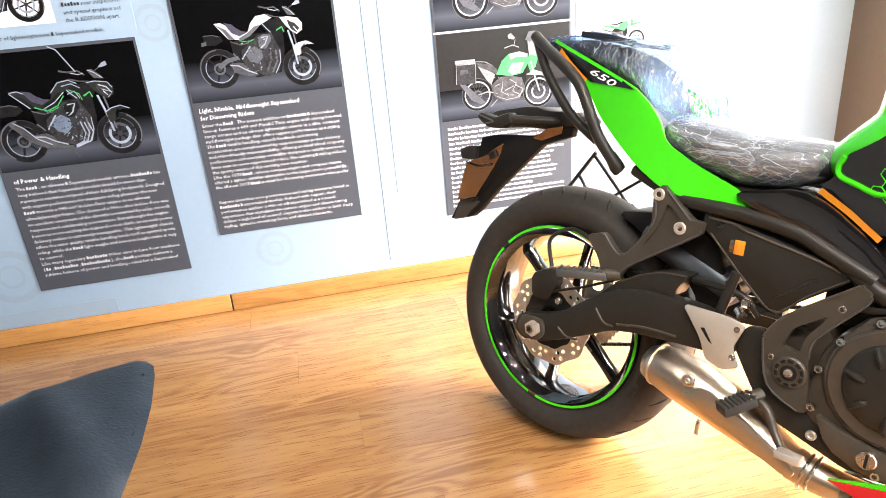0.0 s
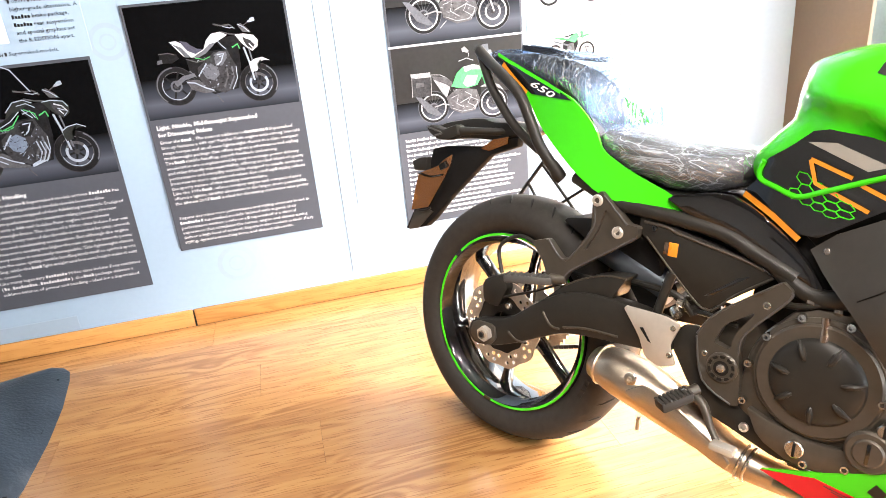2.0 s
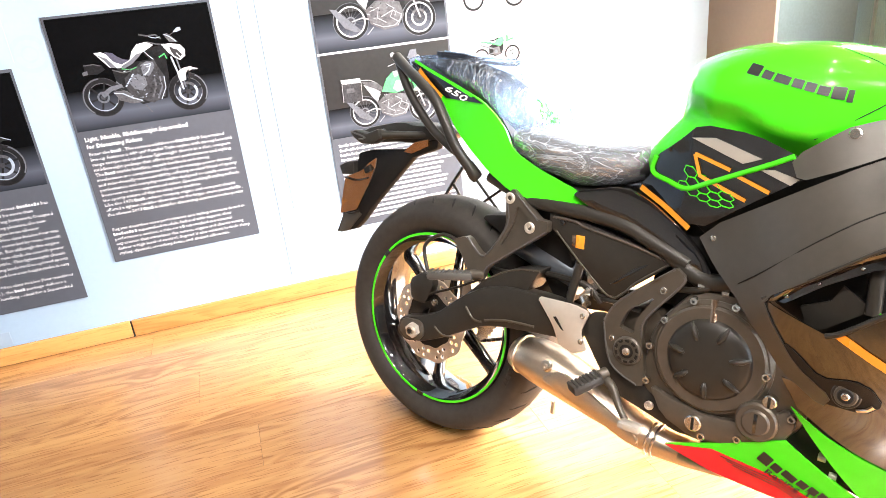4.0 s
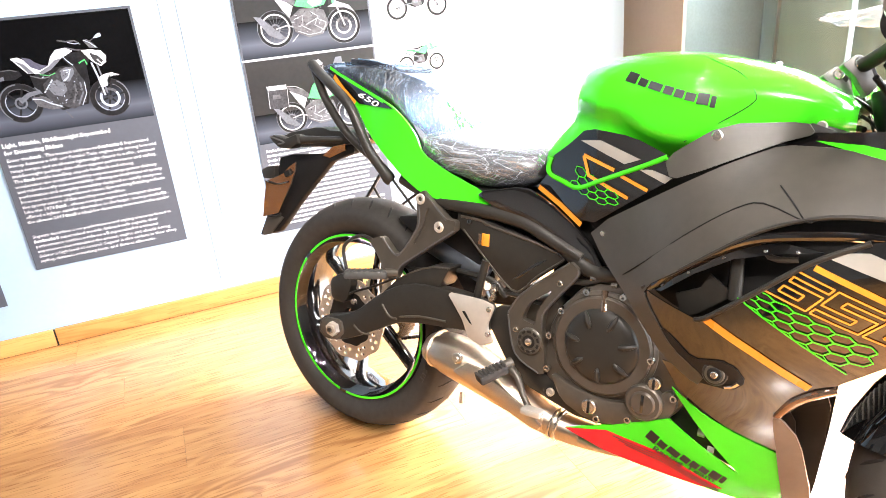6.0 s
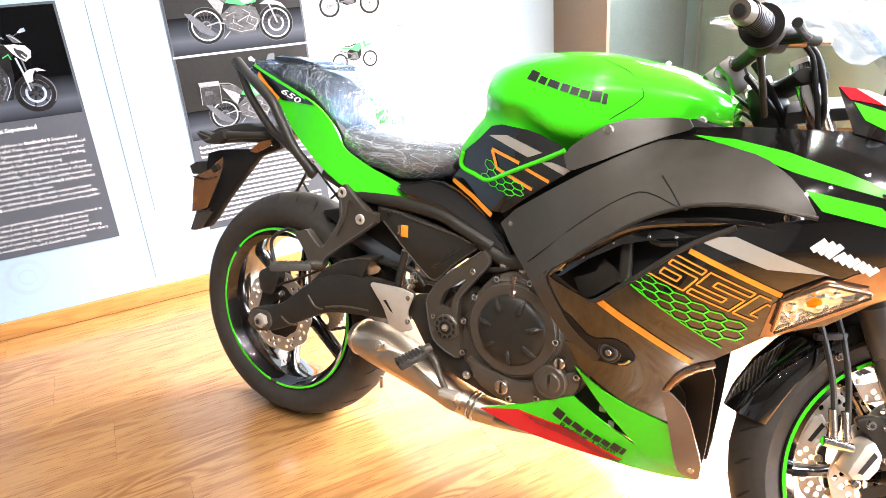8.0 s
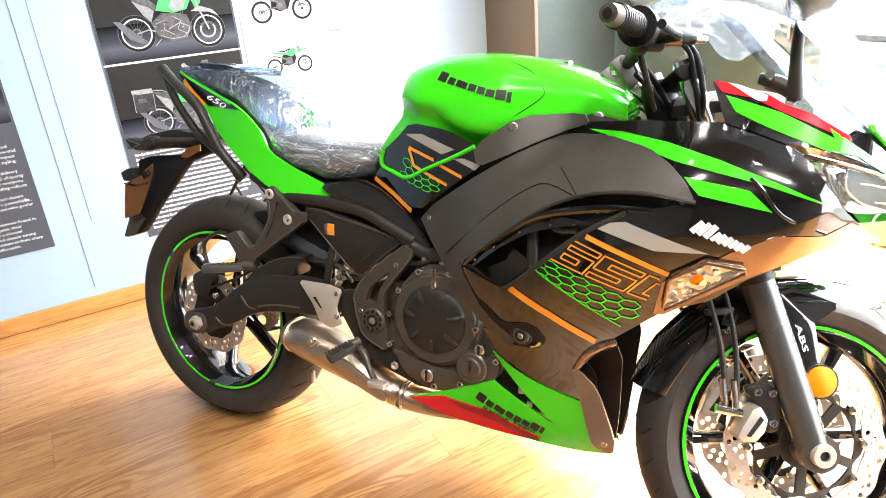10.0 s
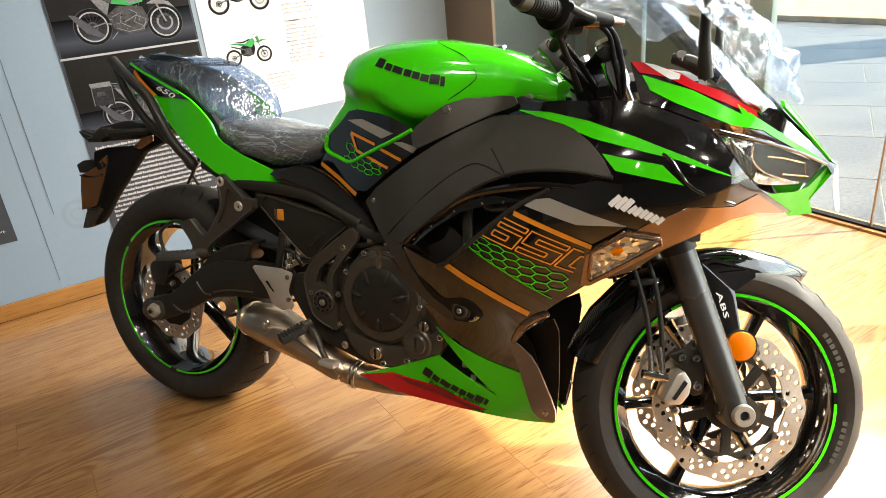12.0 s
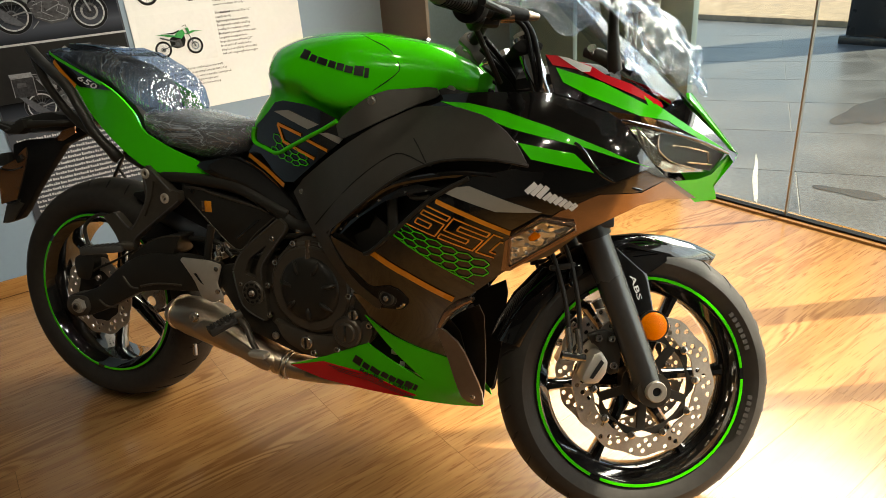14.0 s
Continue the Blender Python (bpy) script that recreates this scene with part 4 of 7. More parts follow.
for s in (-1, 1):
    part("mudguard_fin", sheet([(1.300, .530), (1.327, .546), (1.352, .556), (1.37, .551), (1.433, .532), (1.434, .521), (1.396, .495), (1.37, .500), (1.33, .52)], lambda x, z, d, s=s: (x, FY + s * (.072 - .10 * max(0, x - 1.36) - d), z), .005, .015, 0,
                               [[(1.361, .527), (1.421, .535), (1.35, .548), (1.334, .540)]]), BLACK_GLOSS, fender, "open angular mudguard fin", m=STEER)
part("mudguard_bolt", bolt(.007, FY - .078, (1.235, .472)), CHROME, fender, m=STEER)

# handlebar, grips, levers, mirror
BAR = STEER @ Matrix.Translation((-.018, 0, -.006))
for s in (-1, 1):
    y0 = FY + s * .10
    clamp = part("bar_riser", prism(rounded([(1.014, .950), (1.034, .968), (1.056, .963), (1.074, .926), (1.058, .902), (1.046, .916), (1.036, .932)], 1, .12), *sorted((FY + s * .030, FY + s * .048)), .003), RISER_GREY, bike, "grey handlebar riser", m=BAR)
    part("riser_bolt", bolt(.009, FY - .047 if s < 0 else FY + .031, (1.040, .955), .005), CHROME, clamp, m=BAR)
    part("riser_slot", prism([(1.055, .952), (1.061, .950), (1.070, .932), (1.066, .928)], *sorted((FY + s * .0485, FY + s * .040))), BLACK_MATTE, clamp, "dark slot", m=BAR)
    bar = part("handlebar", tube([(1.045, FY + s * .03, .950), (1.05, FY + s * .12, .958), (1.035, FY + s * .20, .962), (.985, FY + s * .30, .945), (.945, FY + s * .365, .932)], .0115, 14, 5), BLACK_MATTE, bike, "black handlebar", m=BAR)
    part("grip", tube([(1.012, FY + s * .245, .955), (.985, FY + s * .30, .945), (.952, FY + s * .352, .934)], [.0175, .0165, .0175], 18, 4), GRIP_RUBBER, bar, "black ribbed rubber grip", m=BAR)
    for k in range(9):
        f = k / 8
        x, y, z = .998 - .04 * f, FY + s * (.275 + .068 * f), .950 - .0135 * f
        part("grip_rib", tube([(x, y, z), (x - .0025, y + s * .0042, z - .0008)], .0186, 18, 1), GRIP_RUBBER, bar, m=BAR)
    part("bar_weight", tube([(.953, FY + s * .350, .9345), (.938, FY + s * .374, .930)], [.0165, .0135], 20, 2), FRAME_GREY, bar, "dark metal bar end weight", m=BAR)
    # black disc put in for the dark hole of the bar end
    part("bar_end_bolt", tube([(.941, FY + s * .371, .9305), (.936, FY + s * .3765, .929)], .008, 12, 1), BLACK_MATTE, bar, m=BAR)
    part("switch_housing", prism(rounded([(1.002, .988), (1.030, .982), (1.042, .955), (1.038, .924), (1.012, .926)], 1), FY + s * .195 if s > 0 else FY - .245, FY + s * .245 if s > 0 else FY - .195, .008), GRIP_RUBBER, bar, "black switch housing", m=BAR)
    part("lever", tube([(1.060, FY + s * .19, .955), (1.078, FY + s * .235, .948), (1.050, FY + s * .29, .938), (1.018, FY + s * .350, .928)], [.008, .007, .006, .007], 10, 5), GRIP_RUBBER, bar, "black brake lever", m=BAR)
    part("master_cylinder", tube([(1.035, FY + s * .205, .962), (1.075, FY + s * .185, .966), (1.125, FY + s * .160, .970)], [.013, .015, .011], 14, 3), GRIP_RUBBER, bar, "black master cylinder", m=BAR)
    part("cylinder_cap", tube([(1.122, FY + s * .161, .970), (1.150, FY + s * .148, .972)], [.010, .006], 12, 2), BRONZE_AND_REFLECTION, bar, "gold-toned union", m=BAR)
    part("throttle_collar", tube([(1.018, FY + s * .236, .957), (1.008, FY + s * .252, .954)], .031, 24, 1), GRIP_RUBBER, bar, "black throttle collar", m=BAR)
    part("switch_cable", tube([(1.024, FY + s * .205, .938), (1.046, FY + s * .165, .915), (1.072, FY + s * .11, .893), (1.10, FY + s * .05, .87)], .0055, 10, 5), GRIP_RUBBER, bar, "black wiring sleeve", m=BAR)
    part("lever_perch", box(1.04, 1.075, FY + s * .17 - .012, FY + s * .17 + .012, .942, .964, .005), BLACK_SATIN, bar, m=BAR)
    part("adjuster", tube([(1.075, FY + s * .18, .955), (1.10, FY + s * .183, .956)], .0075, 12, 1), BRONZE_AND_REFLECTION, bar, "gold-toned lever adjuster", m=BAR)
    part("cable", tube([(1.095, FY + s * .16, .968), (1.129, FY + s * .14, .950), (1.145, FY + s * .13, .901), (1.157, FY + s * .12, .862), (1.19, FY + s * .08, .76)], .0045, 10, 6), GRIP_RUBBER, bar, "black control cable", m=BAR)
tank_cap = part("filler_cap", lathe([(0, .004), (.03, .004), (.034, 0), (0, 0)], 28), CHROME, bike, "round filler cap", m=pose(.90, 0, .968, 90 + 12, 0, 0))
head = part("steering_head", tube([(1.155, 0, .80), (1.118, 0, .885), (1.098, 0, .930)], [.036, .034, .026], 24, 3), BLACK_MATTE, bike, "black steering head", m=STEER)
part("stem_nut", tube([(1.100, 0, .926), (1.093, 0, .942)], .018, 6, 1), STEEL, head, "steel stem nut", m=STEER)
for k, (y, drop) in enumerate(((-.062, .0), (-.045, .012), (-.028, -.008), (.020, .006), (.048, .010))):
    part("wiring_loom", tube([(1.040, y * 1.9, .935 - drop), (1.075, y * 1.4, .912 - drop), (1.115, y, .868), (1.150, y * .8, .80), (1.17, y * .6, .74)], .0058 - .0006 * k, 10, 5), GRIP_RUBBER, head, "black wiring loom", m=STEER)
part("hose_guide", tube([(1.170, -.12, .989), (1.187, -.12, .968), (1.199, -.12, .931), (1.206, -.12, .890), (1.200, -.10, .84)], [.0075, .006, .0048, .0045], 12, 5), GRIP_RUBBER, head, "black brake hose with its elbow")
part("ignition_lock", tube([(1.06, -.01, .915), (1.045, -.01, .955)], .017, 18, 1), STEEL, bike, m=STEER)
# instrument hood between bars and screen
part("dash", loft([[(x, y * w, z + h * (1 - abs(y) ** 3)) for y in np.linspace(-1, 1, 9)] + [(x, y * w, z - .02) for y in np.linspace(1, -1, 9)] for x, w, z, h in ((1.15, .085, .885, .02), (1.20, .10, .893, .02), (1.26, .105, .900, .02), (1.33, .09, .895, .015))]), BLACK_MATTE, bike, "black instrument hood")

# screen, film and mirror
def screen_point(u, v, grow=0.0):
    """u across from -1 to 1, v from base to top."""
    half = .135 + grow - .035 * v
    x = 1.475 - .20 * v - .10 * u * u * (1 - .25 * v) + grow * .6
    z = .845 + .185 * v + .02 * u * u + grow * .5
    return Vector((x, half * u, z))


def screen_mesh(grow, nu=24, nv=16, crumple=0.0, v0=0.0, v1=1.0):
    bm = bmesh.new()
    grid = []
    for j in range(nv + 1):
        row = []
        for i in range(nu + 1):
            u, v = -1 + 2 * i / nu, v0 + (v1 - v0) * j / nv
            p = screen_point(u, v, grow)
            if crumple:
                p += crumple * noise.noise_vector(p * 9.0) + crumple * .5 * noise.noise_vector(p * 26.0)
            row.append(bm.verts.new(p))
        grid.append(row)
    for a, b in zip(grid, grid[1:]):
        for i in range(nu):
            bm.faces.new((a[i], a[i + 1], b[i + 1], b[i]))
    if not crumple:
        bmesh.ops.solidify(bm, geom=list(bm.faces), thickness=0.003)
    return bm


screen = part("windscreen", screen_mesh(0.0), SCREEN, bike, "smoked windscreen")


def loose_film(nu=90, nv=84):
    """Film lying over the screen and trailing back from its top, with a torn edge."""
    bm, grid = bmesh.new(), []
    for j in range(nv + 1):
        row = []
        for i in range(nu + 1):
            u, v = -1.25 + 2.5 * i / nu, .02 + 1.88 * j / nv
            w = min(v, 1.0)
            p = screen_point(max(-1, min(1, u)), w, .018 + .066 * math.sin(math.pi * min(1, .15 + .7 * w)))
            p.y += .12 * (u - max(-1, min(1, u)))
            flare = max(0, abs(u) - .75) / .5
            p += flare * Vector((-.085 * w, math.copysign(.075, u), -.030 * w))
            p.z += .055 * min(1, u * u) * math.sin(math.pi * min(1, w * .9))
            if v > 1:
                p += Vector((-.34 * (v - 1), .06 * u * (v - 1), .045 * (v - 1) - .06 * (v - 1) ** 2))
            q = Vector((p.x * 9, p.y * 13, p.z * 13))
            p += .022 * noise.noise_vector(q) + .012 * noise.noise_vector(q * 2.3) + .007 * noise.noise_vector(q * 5.1)
            row.append(bm.verts.new(p))
        grid.append(row)
    for j, (a, b) in enumerate(zip(grid, grid[1:])):
        for i in range(nu):
            u, v = -1.25 + 2.5 * i / nu, .02 + 1.88 * j / nv
            if v < 1.62 + .28 * noise.noise(Vector((u * 2.3, 4.1, 0))) + .08 * noise.noise(Vector((u * 11, 1.3, 0))):
                bm.faces.new((a[i], a[i + 1], b[i + 1], b[i]))
    bmesh.ops.delete(bm, geom=[v for v in bm.verts if not v.link_faces], context="VERTS")
    return bm


film = part("protective_film", loose_film(), FILM, bike, "crumpled clear protective film over the screen")
flap = part("film_flap", sheet([(1.105, 1.040), (1.150, 1.017), (1.213, .985), (1.262, .964), (1.300, .985), (1.290, 1.020), (1.235, 1.055), (1.165, 1.075)], lambda x, z, d: (x + .010 * math.sin(z * 70), -.052 - .012 * math.sin(x * 38 + z * 22) - .006 * math.sin(z * 95) - d, z + .006 * math.sin(x * 55)), .0006, .010, 0), FILM, bike, "loose flap of the clear film")
for ob in (screen, film, flap):
    ob.visible_shadow = False
for s in (-1, 1):
    stem = part("mirror_stem", tube([(1.346, s * .148, .900), (1.343, s * .155, .930), (1.340, s * .160, .975), (1.341, s * .165, 1.022), (1.343, s * .18, 1.045)], [.013, .0115, .0095, .0085, .010], 14, 5), BLACK_SATIN, bike, "black mirror stem")
    part("mirror_foot", tube([(1.290, s * .146, .932), (1.318, s * .146, .925), (1.352, s * .140, .905)], [.009, .013, .014], 14, 2), BLACK_SATIN, stem)
    part("mirror_bolt", tube([(1.306, s * .157, .934), (1.306, s * .164, .938)], .008, 14, 1), CHROME, stem)
    shell = loft([[(1.352 + d, s * (.215 + .078 * c * f), 1.056 + .040 * si * f) for c, si in ((math.cos(a), math.sin(a)) for a in np.linspace(0, 2 * math.pi, 24, endpoint=False))] for k, (d, f) in enumerate(((-.030, .93), (-.022, 1.0), (.0, .95), (.025, .70), (.036, .35)))])
    part("mirror_shell", shell, BLACK_SATIN, stem, "black mirror housing")
    part("mirror_glass", lathe([(0, 0), (1, 0), (1, .02), (0, .02)], 28), CHROME, stem, "mirror glass", m=Matrix.Translation((1.3205, s * .215, 1.056)) @ Matrix.Diagonal((1, .068, .031, 1)) @ Matrix.Rotation(radians(90), 4, "Z") @ Matrix.Diagonal((1, .1, 1, 1)))

# nose centre: chin and top strip in green
part("nose_tip", sheet([(-.045, .862), (.045, .862), (.030, .80), (.022, .752), (-.022, .752), (-.030, .80)], lambda y, z, d: (1.475 + (.862 - z) * .82 - 6 * y * y - d, y, z), .006, .015), GREEN, bike, "lime green nose strip between the lamps")
part("nose_frame", merge(*[sheet([(s * .010, .762), (s * .024, .742), (s * .030, .70), (s * .010, .668), (0, .700)], lambda y, z, d: (1.566 - abs(z - .745) * .62 - 3 * y * y - d, y, z), .006, .012, 0) for s in (-1, 1)]), GREEN, bike, "lime green chin between the lamps")
pair("lamp_brow", [(1.425, .826), (1.47, .800), (1.548, .752), (1.560, .735), (1.566, .752), (1.50, .815), (1.455, .860)], Skin([(1.425, .826, .07), (1.47, .80, .075), (1.55, .752, .03), (1.566, .752, .012), (1.5, .815, .03), (1.455, .86, .035)]), BLACK_GLOSS, 0.0, 0.004, "black brow over the lamp", soften=0)
pair("lamp_edge", [(1.523, .714), (1.552, .750), (1.566, .752), (1.527, .692), (1.536, .663), (1.498, .660), (1.457, .706), (1.500, .706)], Skin([(1.523, .714, .045), (1.552, .75, .022), (1.566, .752, .012), (1.527, .692, .03), (1.536, .663, .012), (1.498, .66, .05), (1.457, .706, .12)]), GREEN, 0.002, 0.004, "lime green lower lamp edge", soften=0)


def add(name, bm, mat, label="", parent=None, **more):
    return part(name, bm, mat, parent or bike, label, **more)


# ---- engine, frame and running gear ----
crankcase = add("crankcase", prism(rounded([(.575, .345), (.59, .46), (.66, .545), (.78, .55), (.85, .50), (.885, .40), (.865, .33), (.80, .268), (.68, .250), (.60, .285)], 1), -.135, .135, .012), ENGINE_BLACK, "black engine crankcase")
add("cylinder_head", prism(rounded([(.72, .53), (.80, .66), (.92, .62), (.95, .50), (.88, .43)], 1), -.125, .125, .012), ENGINE_BLACK, "black cylinder block")
for k in range(6):
    add("cooling_rib", prism([(.745 + k * .018, .560 + k * .004), (.752 + k * .018, .560 + k * .004), (.79 + k * .018, .64), (.783 + k * .018, .64)], -.131, -.124, .001), ENGINE_BLACK, parent=crankcase)
add("gearbox", prism(rounded([(.46, .36), (.50, .47), (.60, .50), (.62, .30), (.53, .27)], 1), -.11, .11, .012), ENGINE_BLACK, "black gearbox housing")
CL = (.706, .426)
cover = add("clutch_cover", merge(disc(.108, -.145, -.120, CL, 64, .006), disc(.099, -.151, -.140, CL, 64, .006)), ENGINE_BLACK, "round black clutch cover")
dome = lathe([(0, -.166), (.03, -.1655), (.055, -.163), (.070, -.158), (.0755, -.152), (.0765, -.146)], 56)
bmesh.ops.translate(dome, vec=(CL[0], 0, CL[1]), verts=dome.verts)
add("cover_dome", dome, BLACK_SATIN, "domed cover face", cover)
for k in range(7):
    a = radians(360 / 7 * k + 15)
    c, s = math.cos(a), math.sin(a)
    pts = [(CL[0] + r * c, y, CL[1] + r * s) for r, y in ((.040, -.1652), (.049, -.1656), (.062, -.1628), (.075, -.1570))]
    add("cover_slot", tube(pts, [.0012, .0058, .0058, .0012], 8, 3), BLACK_SATIN, "boat-shaped raised slot", cover)
    add("slot_edge", tube([(x - s * .003, y - .0012, z + c * .003) for x, y, z in pts], [.0004, .0018, .0018, .0004], 6, 3), RISER_GREY, "thin paler slot edge", cover)
lower = add("lower_cover", prism(rounded([(.60, .345), (.64, .33), (.72, .315), (.80, .33), (.845, .375), (.862, .345), (.84, .30), (.78, .275), (.69, .265), (.63, .290)], 1), -.148, -.125, .006), ENGINE_BLACK, "black lower engine cover")
pump = add("pump_cover", merge(disc(.036, -.160, -.135, (.800, .338), 40, .004), disc(.024, -.164, -.155, (.800, .338), 32, .003)), ENGINE_BLACK, "round black pump cover")
add("cover_slot", box(.797, .803, -.1655, -.160, .320, .356, .0015), BLACK_GLOSS, parent=pump)
for x, z, r in ((.694, .298, .0155), (.816, .380, .0125)):
    plug = add("filler_plug", disc(r, -.158, -.140, (x, z), 28, .002), STEEL, "slotted steel plug")
    bm = box(x - .0025, x + .0025, -.1595, -.157, z - r * .8, z + r * .8, .0008)
    add("slot", bm, BLACK_MATTE, parent=plug)
for x, z in ((.667, .528), (.740, .532), (.618, .480), (.595, .423), (.596, .352), (.804, .421), (.853, .359), (.710, .275), (.772, .292)):
    add("cover_bolt", bolt(.0078, -.143, (x, z), .010), CHROME, "bright cover bolt")
add("oil_line", tube([(.70, -.14, .535), (.705, -.15, .50), (.70, -.148, .485)], .007, 10, 3), BRONZE_AND_REFLECTION, "bronze-toned breather stub")
# a tangle of hoses above the engine
for pts, r in (([(.60, -.10, .55), (.66, -.115, .565), (.74, -.11, .555), (.80, -.12, .58)], .008), ([(.62, -.12, .535), (.67, -.13, .545), (.72, -.125, .575)], .006), ([(.45, -.10, .475), (.50, -.12, .482), (.56, -.125, .478)], .005),
               ([(.33, -.09, .50), (.39, -.11, .505), (.44, -.115, .50), (.47, -.11, .47)], .007), ([(.40, -.105, .52), (.44, -.11, .49), (.50, -.115, .485)], .004), ([(.86, -.12, .40), (.90, -.12, .34), (.94, -.10, .28)], .009), ([(.84, -.13, .43), (.89, -.13, .38), (.95, -.10, .33)], .006)):
    add("hose", tube(pts, r, 10, 5), BLACK_SATIN, "black rubber hose")
for x, z in ((.672, .553), (.715, .548), (.45, .493), (.905, .300), (.925, .272)):
    add("hose_clip", tube([(x - .006, -.128, z), (x + .006, -.128, z)], .0085, 10, 1), STEEL, "small steel clip")
# radiator and headers, seen past the lower fairing
add("radiator", prism([(1.0, .60), (1.04, .59), (.985, .27), (.945, .28)], -.105, .105, .006), BLACK_MATTE, "black radiator")
for k in range(16):
    z = .29 + k * .019
    x = 1.004 + (z - .44) * .172
    add("radiator_fin", box(x + .018, x + .0235, -.10, .10, z, z + .006), FRAME_GREY)
for y in (-.045, .045):
    add("header_pipe", tube([(.93, y, .48), (.985, y, .42), (.985, y * .8, .30), (.93, y * .6, .215), (.80, y * .4, .185)], .0185, 16, 6), EXHAUST, "stainless exhaust header")

# swingarm, heel guard, footrest carriers
for s in (-1, 1):
    arm = add("swingarm", prism(rounded([(-.066, .282), (-.054, .322), (.0, .334), (.062, .357), (.136, .418), (.194, .450), (.252, .465), (.36, .465), (.45, .45), (.45, .385), (.328, .376), (.261, .370), (.197, .358), (.143, .330), (.067, .292), (.013, .271), (-.038, .262)], 1),
                                *((-.140, -.100) if s < 0 else (.100, .140)), .010), BLACK_SATIN, "black swingarm")
    if s < 0:
        for pts in ([(.205, .375), (.262, .388), (.335, .392)], [(.06, .322), (.085, .308), (.115, .310)], [(.150, .395), (.172, .370), (.196, .368)]):
            add("swingarm_crease", tube([(x, -.1405, z) for x, z in pts], .0028, 8, 4), FRAME_GREY, "pressed crease", arm)
        add("axle_block", prism(rounded([(-.052, .29), (-.04, .325), (.02, .328), (.03, .295), (.01, .272), (-.03, .272)], 1), -.147, -.138, .003), FRAME_GREY, "axle adjuster plate", arm)
        nut = add("axle_nut", tube([(0, -.145, .302), (0, -.160, .302)], .019, 6, 1), ALLOY, "silver axle nut", arm)
        add("axle_end", tube([(0, -.158, .302), (0, -.166, .302)], .010, 20, 1), STEEL, parent=arm)
        add("axle_hole", tube([(0, -.1655, .302), (0, -.1668, .302)], .006, 20, 1), BLACK_MATTE, parent=arm)
add("chain_guard", prism(rounded([(.137, .417), (.182, .459), (.237, .492), (.285, .510), (.335, .516), (.327, .502), (.303, .459), (.239, .446), (.183, .426)], 1, .12), -.130, -.06, .004), BLACK_SATIN, "black swingarm cover")
add("guard_edge", tube([(x, -.1295, z) for x, z in ((.182, .459), (.237, .491), (.285, .508), (.333, .513))], .002, 8, 4), FRAME_GREY, "raised edge")
caliper = add("rear_caliper", prism(rounded([(-.052, .417), (-.007, .441), (.028, .420), (.010, .375), (-.002, .359), (-.045, .362)], 1), -.112, -.062, .008), BLACK_SATIN, "black rear brake caliper")
add("caliper_bolt", bolt(.008, -.110, (.035, .372), .008), STEEL, parent=caliper)
add("brake_hose", tube([(-.01, -.09, .44), (-.03, -.08, .50), (.02, -.07, .535), (.09, -.08, .52), (.18, -.10, .49), (.30, -.10, .49)], .005, 10, 6), BLACK_SATIN, "black rear brake hose")
add("sensor_wire", tube([(.0, -.10, .38), (.04, -.115, .40), (.10, -.115, .425), (.18, -.115, .465)], .003, 8, 5), BLACK_SATIN, "thin black wire")
heel = add("heel_guard", prism(rounded([(.340, .466), (.431, .466), (.466, .458), (.449, .410), (.467, .375), (.435, .361), (.402, .372), (.384, .411)], 1, .12), -.1515, -.144, .003), ALLOY, "satin silver heel guard")
add("guard_slot", prism([(.385, .430), (.392, .432), (.412, .405), (.405, .408)], -.1525, -.150), BLACK_MATTE, "dark slot", heel)
for x, z in ((.452, .447), (.452, .392)):
    add("guard_bolt", bolt(.006, -.150, (x, z), .004), STEEL, parent=heel)
def plate(outline, y, thick, holes=()):
    """A flat casting with openings, its face at y."""
    return sheet(outline, lambda x, z, d: (x, y + d, z), thick, .018, 0, [h[::-1] for h in holes])


carrier = add("footrest_carrier", plate(rounded([(.494, .448), (.526, .500), (.626, .581), (.644, .568), (.642, .549), (.579, .470), (.575, .431), (.583, .395), (.589, .337), (.576, .332), (.516, .363)], 1, .10), -.146, .018,
                                        [rounded([(.528, .442), (.543, .480), (.595, .519), (.565, .471), (.558, .435)], 1, .12)]), FRAME_GREY, "dark grey cast footrest carrier with openings")
add("carrier_back", prism(rounded([(.444, .410), (.462, .455), (.495, .460), (.520, .40), (.585, .335), (.618, .315), (.698, .262), (.662, .258), (.573, .285), (.520, .300), (.480, .355)], 1, .12), -.136, -.122, .004), BLACK_SATIN, "black carrier back plate", carrier)
# raised edges in a paler grey, which carries the chamfers' highlight
for pts in ([(.496, .449), (.527, .498), (.625, .578)], [(.496, .445), (.518, .364), (.575, .334)], [(.643, .566), (.641, .550), (.580, .471), (.576, .433)]):
    add("carrier_edge", tube([(x, -.1455, z) for x, z in pts], .0022, 8, 4), RISER_GREY, "raised edge made paler for its highlight", carrier)
pivot = add("pivot_boss", merge(disc(.029, -.152, -.135, (.551, .399), 40, .003)), FRAME_GREY, "round pivot boss")
for r0, r1, mat in ((.019, .024, BLACK_MATTE), (.009, .014, BLACK_MATTE)):
    bm = lathe([(r0, -.1528), (r1, -.1528), (r1, -.1518), (r0, -.1518)], 36, closed=True)
    bmesh.ops.translate(bm, vec=(.551, 0, .399), verts=bm.verts)
    add("pivot_ring", bm, mat, parent=pivot)
add("pivot_bolt", disc(.007, -.158, -.150, (.551, .399), 18), STEEL, parent=pivot)
for k in range(10):
    a = 2 * math.pi * k / 10
    bm = box(.0185, .0245, -.1534, -.1515, -.0022, .0022)
    bmesh.ops.rotate(bm, verts=bm.verts, matrix=Matrix.Rotation(a, 3, "Y"))
    bmesh.ops.translate(bm, verts=bm.verts, vec=(.551, 0, .399))
    add("pivot_rib", bm, FRAME_GREY, parent=pivot)
